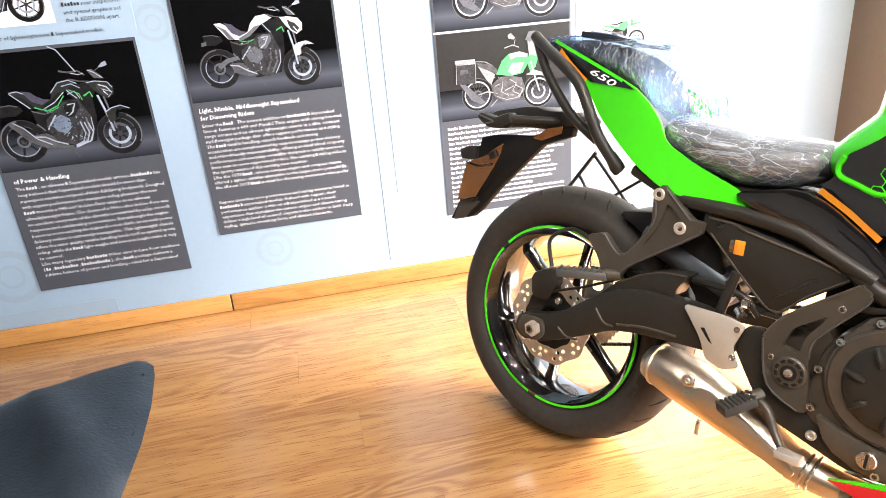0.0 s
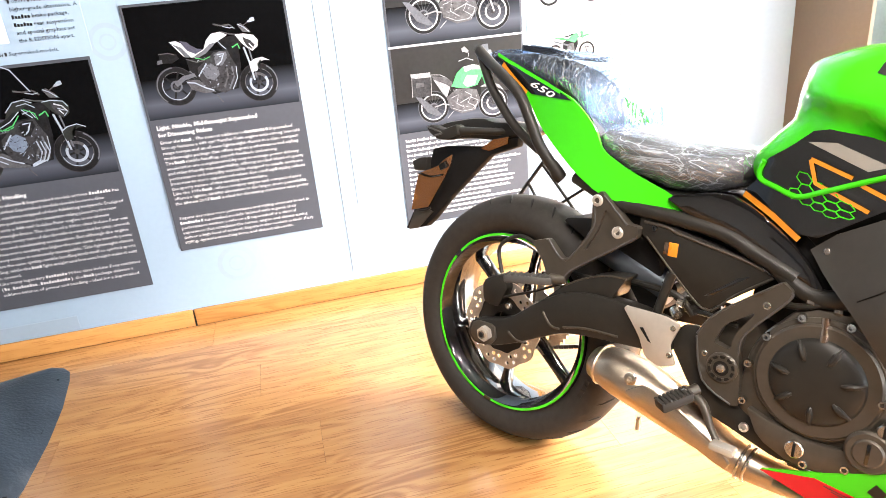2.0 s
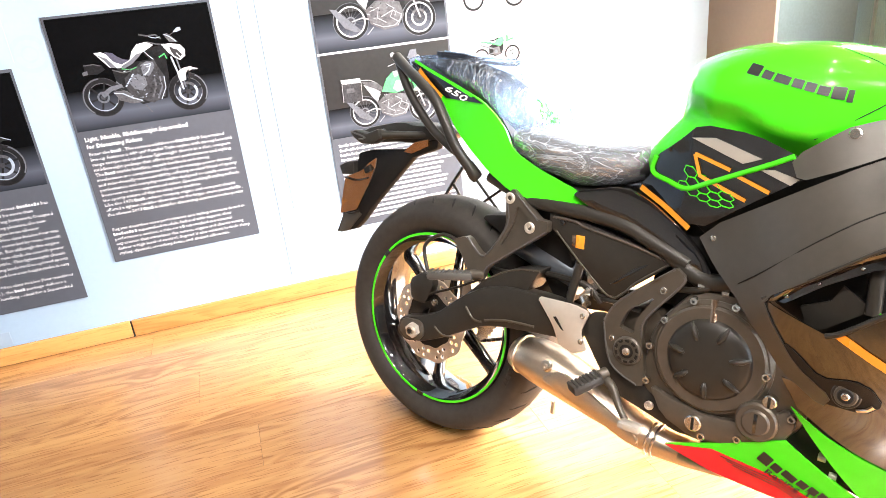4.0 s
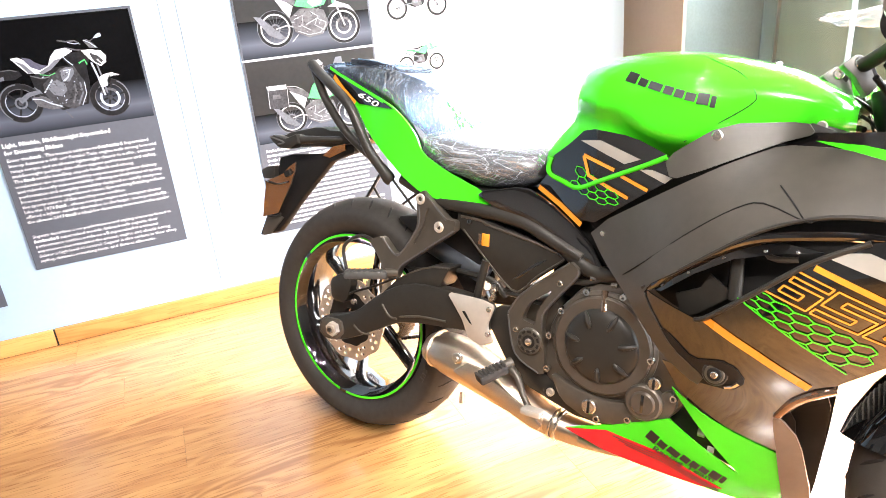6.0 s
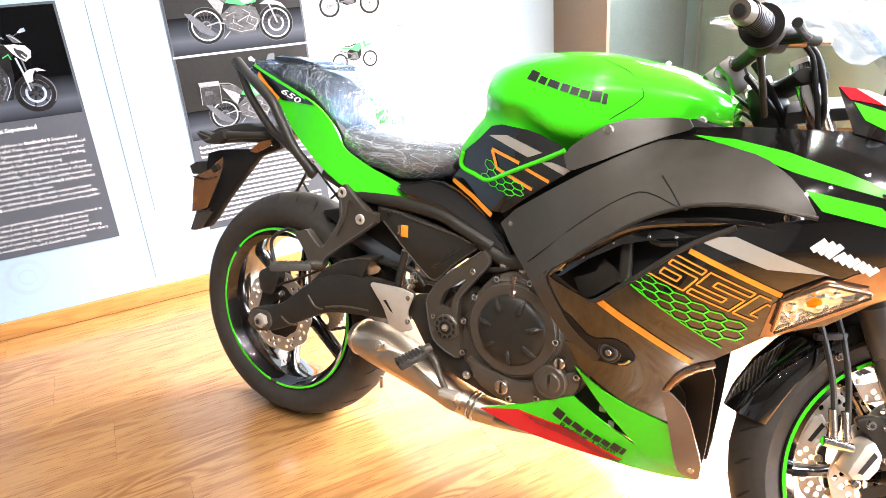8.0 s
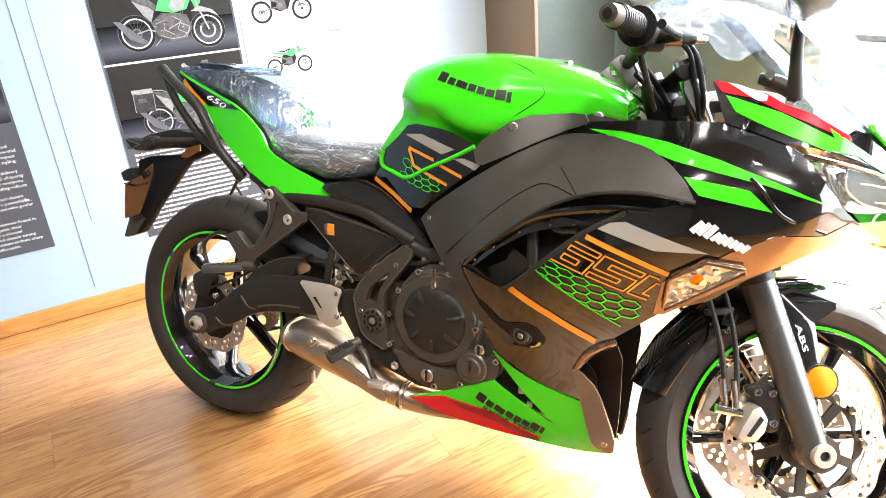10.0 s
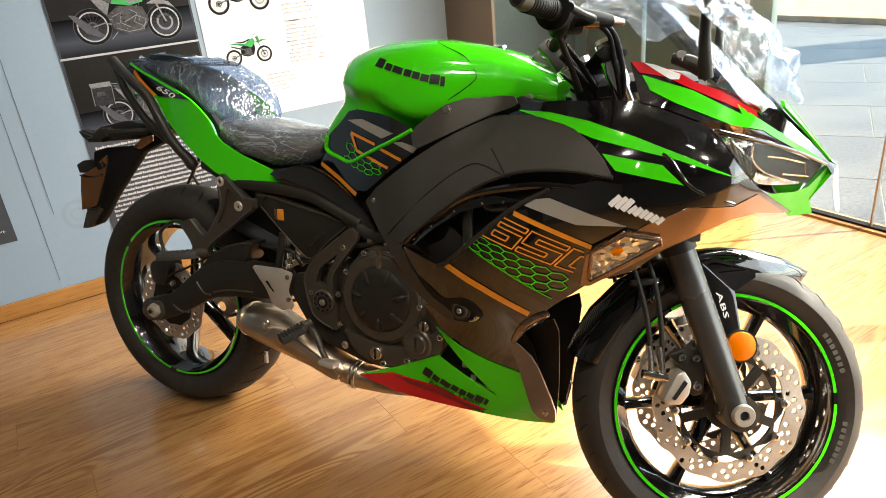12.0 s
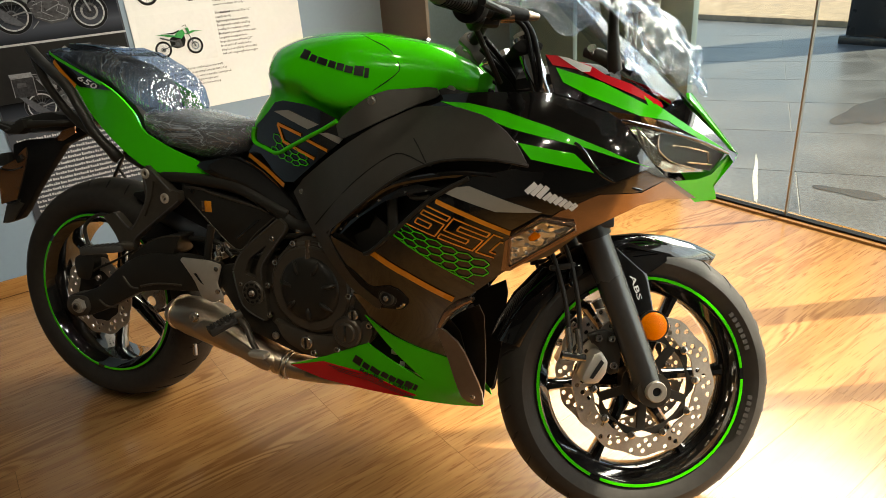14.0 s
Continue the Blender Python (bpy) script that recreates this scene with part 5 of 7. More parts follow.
for x, z, r in ((.608, .533, .007), (.516, .416, .006), (.605, .300, .009)):
    add("carrier_bolt", bolt(r, -.142, (x, z), .006), STEEL, parent=carrier)
rod = add("brake_rod", tube([(.421, -.12, .545), (.412, -.122, .50), (.403, -.122, .455)], .0095, 12, 3), BLACK_SATIN, "black reservoir hose")
add("reservoir_joint", tube([(.440, -.13, .478), (.452, -.14, .470)], .010, 12, 1), STEEL, "bright switch joint")
# footrests
def footrest(a, b, mat, label):
    a, b = Vector(a), Vector(b)
    rest = add("footrest", tube([a, a.lerp(b, .25)], .011, 12, 1), FRAME_GREY, label)
    way = (b - a).normalized()
    side = way.cross(Vector((0, 0, 1))).normalized()
    lift = side.cross(way)
    m = Matrix((side, way, lift)).transposed().to_4x4()
    m.translation = a.lerp(b, .60)
    length = (b - a).length * .8
    add("peg_body", box(-.017, .017, -length / 2, length / 2, -.013, .006, .005), mat, parent=rest, m=m)
    for k in range(8):
        y = -length / 2 + length * (k + .5) / 8
        add("peg_rib", box(-.016, .016, y - .003, y + .003, .004, .0082, .0012), mat, parent=rest, m=m)
    return rest


footrest((.515, -.150, .345), (.470, -.214, .315), RUBBER, "black rubber rider footrest")
footrest((.195, -.135, .480), (.070, -.185, .468), RISER_GREY, "folded silver pillion footrest")
add("peg_feeler", tube([(.446, -.235, .288), (.446, -.235, .262)], .005, 8, 1), STEEL, "steel footrest feeler")
pedal = add("brake_pedal", tube([(.49, -.150, .335), (.53, -.160, .325), (.555, -.170, .290), (.575, -.178, .268)], [.009, .009, .007, .007], 12, 4), FRAME_GREY, "dark brake pedal with a silver pad")
add("pedal_pad", box(.568, .612, -.205, -.178, .262, .276, .004), ALLOY, parent=pedal)
add("pedal_pivot", disc(.013, -.172, -.150, (.500, .332), 24), STEEL, parent=pedal)
hanger_bracket = add("footrest_bracket", plate(rounded([(.243, .668), (.262, .684), (.282, .668), (.326, .626), (.350, .624), (.348, .600), (.241, .525), (.201, .496), (.188, .466), (.168, .462), (.154, .474), (.138, .508), (.105, .549), (.143, .561), (.181, .524), (.203, .530), (.248, .600)], 1, .12), -.142, .022,
                                               [rounded([(.275, .650), (.317, .614), (.235, .552), (.264, .604)], 1, .10)]), FRAME_GREY, "dark cast pillion footrest bracket")
add("bracket_web", prism([(.277, .655), (.322, .614), (.231, .545), (.260, .604)], -.136, -.128), FRAME_GREY, "recessed web", hanger_bracket)
# here too the edge highlight is put in as paler grey
for pts in ([(.246, .660), (.252, .605), (.205, .533), (.182, .526), (.146, .560)], [(.268, .676), (.326, .624)], [(.346, .601), (.241, .527), (.203, .498), (.190, .468)]):
    add("bracket_edge", tube([(x, -.1415, z) for x, z in pts], .0022, 8, 4), RISER_GREY, "raised edge made paler for its highlight", hanger_bracket)
for x, z in ((.255, .663), (.308, .606)):
    add("bracket_bolt", bolt(.0125, -.138, (x, z), .008), ALLOY, parent=hanger_bracket)
# frame tubes, side cover, shock, inner tail
for s in (-1, 1):
    add("frame_rail", tube([(.18, s * .11, .70), (.293, s * .118, .662), (.433, s * .118, .650), (.512, s * .118, .638), (.569, s * .12, .615), (.64, s * .12, .585)], .015, 14, 5), BLACK_SATIN, "black steel frame tube")
    add("frame_rail", tube([(.60, s * .115, .60), (.68, s * .12, .56), (.78, s * .13, .60), (.95, s * .09, .70), (1.06, s * .05, .80)], .017, 14, 5), BLACK_SATIN, "black steel frame tube")
    add("seat_front_panel", prism(rounded([(.383, .691), (.503, .716), (.56, .690), (.624, .648), (.659, .614), (.690, .571), (.645, .572), (.579, .611), (.512, .644), (.433, .664)], 1), *((-.126, -.112) if s < 0 else (.112, .126)), .004), BLACK_GLOSS, "gloss black panel below the seat")
side_cover = add("side_cover", prism(rounded([(.343, .644), (.38, .640), (.446, .626), (.54, .605), (.614, .594), (.606, .575), (.555, .535), (.496, .487), (.429, .537), (.382, .582), (.341, .615)], 1, .12), -.122, -.100, .006), BLACK_SATIN, "black side cover")
add("cover_slot", prism([(.487, .515), (.545, .564), (.567, .572), (.504, .521)], -.1232, -.120, .001), BLACK_GLOSS, "dark recessed slot", side_cover)
add("cover_ridge", tube([(x, -.1215, z) for x, z in ((.352, .634), (.403, .631), (.426, .623), (.540, .601), (.588, .588))], .0032, 8, 5), FRAME_GREY, "raised upper ridge", side_cover)
add("cover_ridge", tube([(x, -.1215, z) for x, z in ((.360, .606), (.439, .532), (.498, .490), (.545, .532), (.604, .578))], .0022, 8, 5), FRAME_GREY, "lower edge", side_cover)
add("cover_bolt", bolt(.007, -.121, (.598, .589), .004), BLACK_GLOSS, parent=side_cover)
add("tag", box(.408, .427, -.1235, -.121, .577, .604, .001), ORANGE, "small orange paper tag", side_cover)
add("tag_back", box(.399, .4075, -.1233, -.121, .579, .603, .001), BRONZE_AND_REFLECTION, "brown tag edge", side_cover)
add("cover_bolt", bolt(.006, -.121, (.375, .625), .004), BLACK_GLOSS, parent=side_cover)
SHOCK = material("blue_grey_shock_body", (.16, .18, .21), .3, .7, vary=.06)
shock = add("shock_absorber", tube([(.20, -.045, .565), (.40, -.045, .490)], .036, 28, 1), SHOCK, "blue-grey rear shock body")
add("shock_eye", tube([(.40, -.07, .497), (.40, -.02, .497)], .016, 18, 1), BLACK_SATIN, parent=shock)
add("inner_mudguard", prism(rounded([(.12, .60), (.26, .62), (.36, .58), (.40, .48), (.36, .42), (.30, .50), (.20, .56)], 1), -.075, .075, .008), BLACK_MATTE, "black inner mudguard")
add("battery_box", prism(rounded([(.20, .69), (.52, .70), (.62, .64), (.56, .56), (.44, .54), (.34, .60), (.26, .64)], 1), -.095, .095, .008), BLACK_MATTE, "black under-seat tray")
add("tail_core", prism(rounded([(-.11, .955), (.02, .92), (.16, .86), (.24, .75), (.34, .69), (.25, .675), (.14, .75), (.06, .82), (-.02, .90)], 1), -.085, .085, .008), BLACK_MATTE, "black tail frame cover")
add("airbox", prism(rounded([(.56, .72), (.62, .83), (.98, .88), (1.08, .85), (1.02, .72), (.84, .66), (.68, .62)], 1), -.105, .105, .012), BLACK_MATTE, "black airbox under the tank")
guard = add("wheel_guard", tube([(-.069, .13, .695), (-.148, .13, .579), (-.235, .135, .452)], .0052, 8, 3), BLACK_SATIN, "thin black tubular guard frame beside the rear wheel")
for pts in ([(-.074, .13, .688), (.019, .13, .601), (.12, .13, .500)], [(-.109, .13, .628), (-.079, .13, .591), (-.02, .135, .50)], [(.090, .13, .662), (.003, .13, .598), (-.06, .135, .552)]):
    add("guard_bar", tube(pts, .0042, 8, 2), BLACK_SATIN, parent=guard)
# rear mudguard, lamp, grab rails
hanger = add("rear_mudguard", prism([(-.301, .708), (-.25, .721), (-.135, .731), (-.103, .746), (-.049, .765), (-.025, .763), (-.026, .741), (-.106, .712), (-.175, .643), (-.233, .583), (-.284, .522), (-.311, .496), (-.372, .476), (-.388, .476), (-.358, .539), (-.338, .596), (-.323, .643), (-.307, .679)], -.050, -.026, .004), BLACK_MATTE, "black rear mudguard and plate holder")
# the warm colour of both faces is the lit floor's reflection, painted in
add("plate_holder", sheet([(-.319, .598), (-.297, .646), (-.252, .664), (-.234, .672), (-.209, .692), (-.184, .707), (-.193, .683), (-.216, .647), (-.284, .556), (-.342, .539)], lambda x, z, d: (x, -.052 - (z - .54) * .30 - max(0, -.18 - x) * .16 + d, z), .004, .02, 0), BRONZE_AND_REFLECTION, "gloss plate holder face coloured with the floor's reflection", hanger)
add("upper_trim", sheet([(-.134, .725), (-.087, .753), (-.04, .763), (-.046, .746), (-.108, .722)], lambda x, z, d: (x, -.052 - (z - .72) * .4 + d, z), .004, .02, 0), BRONZE_AND_REFLECTION, "gloss trim below the lamp, coloured with the floor's reflection", hanger)
add("holder_notch", prism([(-.226, .676), (-.208, .686), (-.203, .672), (-.219, .664)], -.106, -.098), BLACK_MATTE, "dark notch", hanger)
add("holder_rib", tube([(x, y, z) for x, y, z in ((-.297, -.105, .646), (-.262, -.098, .640), (-.222, -.094, .650))], .0022, 8, 3), BLACK_GLOSS, parent=hanger)
add("plate_lip", prism([(-.353, .534), (-.307, .546), (-.284, .541), (-.337, .486), (-.375, .478)], -.0545, -.050, .0015), FRAME_GREY, "dull grey lower lip", hanger)
add("lip_edge", tube([(x, -.062, z) for x, z in ((-.340, .541), (-.312, .540), (-.286, .552))], .0028, 8, 3), BLACK_SATIN, parent=hanger)
add("plate_lamp", prism([(-.362, .669), (-.333, .682), (-.306, .686), (-.305, .648), (-.352, .645)], -.066, -.028, .004), BLACK_SATIN, "small plate lamp", hanger)
lamp_body = add("tail_lamp", prism([(-.298, .762), (-.249, .781), (-.162, .798), (-.128, .800), (-.097, .794), (-.046, .796), (-.016, .778), (-.023, .765), (-.096, .749), (-.155, .748), (-.225, .740), (-.280, .745)], -.060, .060, .007), BLACK_SATIN, "black tail lamp housing")
add("lamp_lens", prism([(-.304, .758), (-.270, .772), (-.215, .780), (-.205, .752), (-.262, .748)], -.050, .050, .004), BLACK_GLOSS, "smoked lens", lamp_body)
for s in (-1, 1):
    signal = add("rear_signal", prism([(-.263, .768), (-.246, .775), (-.204, .767), (-.161, .783), (-.154, .759), (-.183, .742), (-.223, .741), (-.249, .754)], *sorted((s * .122, s * .090)), .005), BLACK_SATIN, "black rear turn signal")
    add("signal_stalk", tube([(-.165, s * .105, .766), (-.11, s * .085, .770), (-.06, s * .05, .772)], [.012, .009, .010], 12, 3), BLACK_SATIN, parent=signal)
    add("signal_edge", tube([(x, s * .1225, z) for x, z in ((-.255, .769), (-.232, .764), (-.205, .757), (-.228, .751))], .0022, 8, 3), RISER_GREY, "thin pale edge", signal)
for s in (-1, 1):
    rail = add("grab_rail", tube([(-.118, s * .105, .956), (-.070, s * .120, .928), (-.020, s * .135, .902), (.035, s * .140, .862), (.066, s * .138, .812), (.092, s * .130, .758), (.128, s * .112, .706)], .0125, 16, 6), BLACK_SATIN, "black tubular grab rail")
    add("rail_branch", tube([(-.112, s * .106, .950), (-.066, s * .118, .880), (-.010, s * .120, .816), (.030, s * .118, .780), (.085, s * .116, .745)], .0105, 14, 5), BLACK_SATIN, parent=rail)
    add("rail_foot", tube([(.118, s * .116, .722), (.134, s * .109, .698), (.140, s * .104, .690)], [.0125, .016, .014], 14, 2), BLACK_SATIN, parent=rail)
# side stand on the far side, foot on the floor
stand = add("side_stand", tube([(.52, .12, .30), (.60, .22, .15), (.63, .262, .070)], [.014, .011, .010], 12, 3), BLACK_SATIN, "black side stand on the floor")
add("stand_foot", box(.60, .67, .250, .292, .060, .070, .003), BLACK_SATIN, parent=stand)

# exhaust
muffler = add("muffler", loft([[(x, -.098 + w * math.cos(a), z + h * math.sin(a)) for a in np.linspace(0, 2 * math.pi, 32, endpoint=False)] for x, w, z, h in
                               ((.266, .032, .306, .024), (.272, .042, .306, .033), (.288, .050, .306, .040), (.33, .057, .300, .049), (.39, .059, .289, .052), (.46, .053, .265, .046), (.53, .043, .238, .036), (.585, .034, .214, .028))]), EXHAUST, "brushed stainless underslung muffler")
band = [(x, -.098 + w * math.cos(a), z + h * math.sin(a)) for a in np.linspace(0, 2 * math.pi, 32, endpoint=False) for x, w, z, h in ((.292, .0515, .306, .0415),)]
add("muffler_band", tube(band + band[:1], .0028, 8, 1, smooth=False), EXHAUST, "rolled muffler seam", muffler)
add("muffler_bolt", merge(bolt(.013, -.158, (.384, .322), .006), bolt(.006, -.163, (.384, .322), .005)), STEEL, "round muffler bolt", muffler)
add("heat_shield", prism(rounded([(.37, .290), (.42, .325), (.52, .278), (.60, .232), (.59, .212), (.50, .245), (.42, .272)], 1), -.166, -.158, .003), EXHAUST, "stainless heat shield", muffler)
add("exhaust_pipe", tube([(.575, -.098, .216), (.62, -.092, .204), (.70, -.07, .192), (.80, -.03, .185), (.88, 0, .20)], [.033, .030, .027, .024, .022], 24, 5), EXHAUST, "stainless link pipe", muffler)
for x in (.600, .613):
    ring_pts = [(x + .006 * math.sin(a), -.096 + .034 * math.cos(a), .209 + .033 * math.sin(a)) for a in np.linspace(0, 2 * math.pi, 28)]
    add("pipe_clamp", tube(ring_pts, .0035, 8, 1, smooth=False), STEEL, "steel pipe clamp", muffler)
add("drain_stub", tube([(.66, -.105, .195), (.72, -.10, .190), (.775, -.095, .190)], [.012, .010, .005], 14, 3), EXHAUST, "narrow stainless stub", muffler)
add("stub_bolt", tube([(.772, -.10, .183), (.776, -.10, .197)], .004, 8, 1), STEEL, parent=muffler)
# air scoop beside the front wheel
WINGLET = material("dull_bronze_grey_plastic", (.15, .115, .09), .38, .25, vary=.08)
for s in (-1, 1):
    scoop = add("air_scoop", sheet([(1.020, .375), (1.045, .400), (1.100, .428), (1.095, .250), (1.084, .165), (1.050, .190), (1.035, .300)], lambda x, z, d, s=s: (x, s * (.016 + .50 * max(.03, FAIRING(x, z)) - d), z), .004, .02), BLACK_MATTE, "black radiator side scoop")
    add("winglet", sheet([(1.020, .385), (1.034, .388), (1.064, .345), (1.092, .215), (1.086, .158), (1.052, .186), (1.038, .262)], on_skin(FAIRING, s, .008), .007, .012), WINGLET, "dull bronze-grey winglet edge", scoop)
    add("scoop_lip", tube([(x, s * (max(.02, FAIRING(x, z)) + .001), z) for x, z in ((1.106, .466), (1.080, .452), (1.050, .425), (1.026, .385))], [.006, .008, .008, .005], 10, 5), BRONZE_AND_REFLECTION, "rounded scoop lip coloured with the floor's reflection", scoop)
    add("scoop_bolt", bolt(.006, -.095, (1.076, .205), .003) if s < 0 else flip(bolt(.006, -.095, (1.076, .205), .003)), STEEL, parent=scoop)
    add("vent_lip", tube([(x, s * (FAIRING(x, z) - .006), z) for x, z in ((.797, .570), (.815, .586), (.860, .629), (.927, .672), (.976, .694), (1.046, .709), (1.106, .717), (1.170, .716), (1.213, .708))], [.004, .007, .008, .008, .008, .008, .007, .006, .003], 10, 5), BLACK_GLOSS, "gloss black lip round the fairing vent")
    for line in (((.745, .583), (.790, .620), (.864, .685), (.930, .733), (.970, .746), (1.033, .729), (1.043, .731)), ((1.033, .729), (1.010, .754), (.988, .774))):
        add("shroud_groove", tube([(x, s * (FAIRING(x, z) + .0042), z) for x, z in line], .0013, 6, 3), BLACK_MATTE, "dark groove in the side shroud")
    # flat black sheet on the skin, put in for the shade of a pocket
    mount = add("fairing_mount", sheet(rounded([(.834, .512), (.852, .503), (.892, .468), (.940, .483), (.964, .475), (.980, .449), (.958, .424), (.890, .420), (.850, .447), (.826, .484)], 1), on_skin(FAIRING, s, .0022), .003, .012, 0), BLACK_MATTE, "flat dark patch standing in for the shaded pocket beside the shroud arm")
    for r, h, mat in ((.021, .006, BLACK_SATIN), (.0165, .009, FRAME_GREY), (.012, .011, BLACK_MATTE), (.006, .014, STEEL)):
        y = FAIRING(.931, .453)
        add("mount_boss", disc(r, *sorted((s * (y + h), s * y)), (.931, .453), 28, .0015), mat, parent=mount)
    # chrome sliver added as a glint in the pocket
    add("mount_glint", tube([(x, s * (FAIRING(x, z) + .004), z) for x, z in ((.947, .430), (.960, .436), (.969, .447))], .004, 8, 3), CHROME, "bright sliver put in as a glint", mount)
# turn signal in the fairing
SIGNAL_BED = material("faceted_signal_reflector", (0.96, 0.95, 0.93), 0.18, 0.8, vary=0.05)
for s in (-1, 1):
    outline = [(1.187, .553), (1.196, .607), (1.251, .643), (1.306, .635), (1.308, .628), (1.190, .547)]
    add("signal_surround", sheet([(1.169, .534), (1.183, .598), (1.244, .646), (1.352, .645), (1.274, .594), (1.186, .535)], on_skin(FAIRING, s, .0015), .003, .02, 0), BRONZE_AND_REFLECTION, "turn signal surround coloured with the floor's reflection")
    dice = random.Random(7)
    bed_mesh = sheet(outline, on_skin(FAIRING, s, 0.004), .003, .007, 0)
    for v in bed_mesh.verts:
        v.co += Vector((dice.uniform(-.002, .002), s * dice.uniform(-.001, .0045), dice.uniform(-.002, .002)))
    for f in bed_mesh.faces:
        f.smooth = False
    bed = add("turn_signal", bed_mesh, SIGNAL_BED, "clear turn signal with an amber bulb", smooth=False)
    add("bulb", tube([(1.228, s * (FAIRING(1.232, .611) + .008), .606), (1.246, s * (FAIRING(1.245, .615) + .008), .616)], [.004, .007, .004], 14, 3), AMBER, "amber bulb", bed)
    cap = add("signal_lens", sheet(outline, on_skin(FAIRING, s, 0.016), .003, .012, 0), LENS, "clear faceted lens", bed)
    cap.visible_shadow = False
    add("signal_trim", tube([(x, s * (FAIRING(x, z) + .012), z) for x, z in outline + outline[:1]], .0035, 8, 1, smooth=False), BRONZE_AND_REFLECTION, "trim coloured like the signal surround", bed)

# ---- film over the seats ----
def crumpled(stations, grow, rough, cut, **more):
    """A loose film round a seat: its shape, larger, with folds."""
    rings_in = []
    for x, w, zl, zh in stations:
        rings_in.append(ring(x, w + grow, zl - grow * .3, zh + grow, n=56, **more))
    dense = []
    for a, b in zip(rings_in, rings_in[1:]):
        for k in range(6):
            dense.append([tuple(Vector(p).lerp(Vector(q), k / 6)) for p, q in zip(a, b)])
    bm = loft(dense, caps=False)
    for v in bm.verts:
        p = v.co.copy()
        v.co += rough * noise.noise_vector(Vector((p.x * 16, p.y * 40, p.z * 40))) + rough * .25 * noise.noise_vector(p * 75)
    return bm


FILM_SEAT = crumpled([(.215, .08, .76, .80), (.235, .105, .745, .812), (.30, .115, .715, .808), (.38, .115, .695, .793), (.45, .105, .70, .788), (.51, .085, .72, .786), (.535, .05, .735, .78)], .006, .004, 0, power=2.8)
ob = add("seat_film", FILM_SEAT, FILM_SEAT_WRAP, "crinkled clear film over the rider seat")
ob.visible_shadow = False
ob = add("pillion_film", crumpled([(-.13, .05, .925, .956), (-.09, .078, .915, .960), (-.02, .095, .90, .958), (.05, .105, .88, .957), (.13, .112, .85, .956), (.20, .114, .80, .928), (.237, .108, .78, .896), (.262, .094, .78, .860), (.278, .068, .78, .830), (.288, .026, .79, .808)], .006, .0045, 0, power=2.3), FILM_HUMP_WRAP, "loose crinkled clear film over the pillion seat")
ob.visible_shadow = False
SLEEVE = material("blue_black_sleeve", (.012, .016, .024), .22, vary=.15, coat=.6)
SLEEVE_TOP = material("pale_blue_glossy_wrapper", (.10, .17, .25), .12, vary=.25, grain=60, coat=1.0, bump=.3, bump_scale=60)
cap = thing("folded_sleeve", "dark folded plastic sleeve in clear wrapping lying on the pillion seat", "packaging", BIKE)


def leaf(corners, z_of, thick):
    """A flat folded leaf with softened corners, lying on a slope."""
    ring_low = [(x, y, z_of(x, y)) for x, y in corners]
    bm = loft([ring_low, [(x, y, z + thick) for x, y, z in ring_low]])
    bmesh.ops.bevel(bm, geom=list(bm.edges), offset=thick * .25, segments=2, affect="EDGES", profile=.5)
    return bm


def on_seat(x, y):
    return .9585 - .13 * x + .02 * y


add("sleeve", leaf([(-.014, -.082), (.060, -.074), (.112, -.062), (.128, .02), (.118, .078), (.0, .070), (-.050, .060)], on_seat, .013), SLEEVE, "blue-black folded body", parent=cap)
add("sleeve_cover", leaf([(.004, -.074), (.060, -.068), (.106, -.057), (.121, .02), (.111, .070), (.0, .062), (-.040, .052)], lambda x, y: on_seat(x, y) + .0125 + .004 * math.sin(x * 40), .003), SLEEVE_TOP, "pale blue glossy wrapper", cap)

# ---- decals ----

def strip(points, width, skin, lift, side=-1):
    """A thin printed line along (x, z) points on a skin."""
    bm = bmesh.new()
    pts = []
    for a, b in zip(points, points[1:]):
        k = max(1, round(math.hypot(b[0] - a[0], b[1] - a[1]) / .012))
        pts += [(a[0] + (b[0] - a[0]) * i / k, a[1] + (b[1] - a[1]) * i / k) for i in range(k)]
    pts.append(points[-1])
    rows = []
    for i, p in enumerate(pts):
        a, b = pts[max(i - 1, 0)], pts[min(i + 1, len(pts) - 1)]
        d = math.hypot(b[0] - a[0], b[1] - a[1]) or 1
        nx, nz = -(b[1] - a[1]) / d * width / 2, (b[0] - a[0]) / d * width / 2
        rows.append([bm.verts.new((x, side * (skin(x, z) + lift), z)) for x, z in ((p[0] + nx, p[1] + nz), (p[0] - nx, p[1] - nz))])
    for a, b in zip(rows, rows[1:]):
        bm.faces.new((a[0], a[1], b[1], b[0]))
    return bm


def quad_map(corners):
    """Maps u, v in 0..1 into the four-cornered field (low left, low right, high right, high left)."""
    a, b, c, d = corners
    return lambda u, v: tuple(a[i] * (1 - u) * (1 - v) + b[i] * u * (1 - v) + c[i] * u * v + d[i] * (1 - u) * v for i in (0, 1))


def honeycomb(field, nu, nv, width, skin, lift, side):
    """Hexagon outlines filling a field, each a closed printed line."""
    cells = []
    for i in range(nu):
        for j in range(nv):
            cu, cv = (i + .5 + (.5 if j % 2 else 0)) / (nu + .5), (j + .62) / (nv + .25)
            ru, rv = .56 / (nu + .5), .64 / (nv + .25)
            cells.append(strip([field(min(1, max(0, cu + ru * math.cos(a))), min(1, max(0, cv + rv * math.sin(a)))) for a in np.radians([30, 90, 150, 210, 270, 330, 390])], width, skin, lift, side))
    return cells


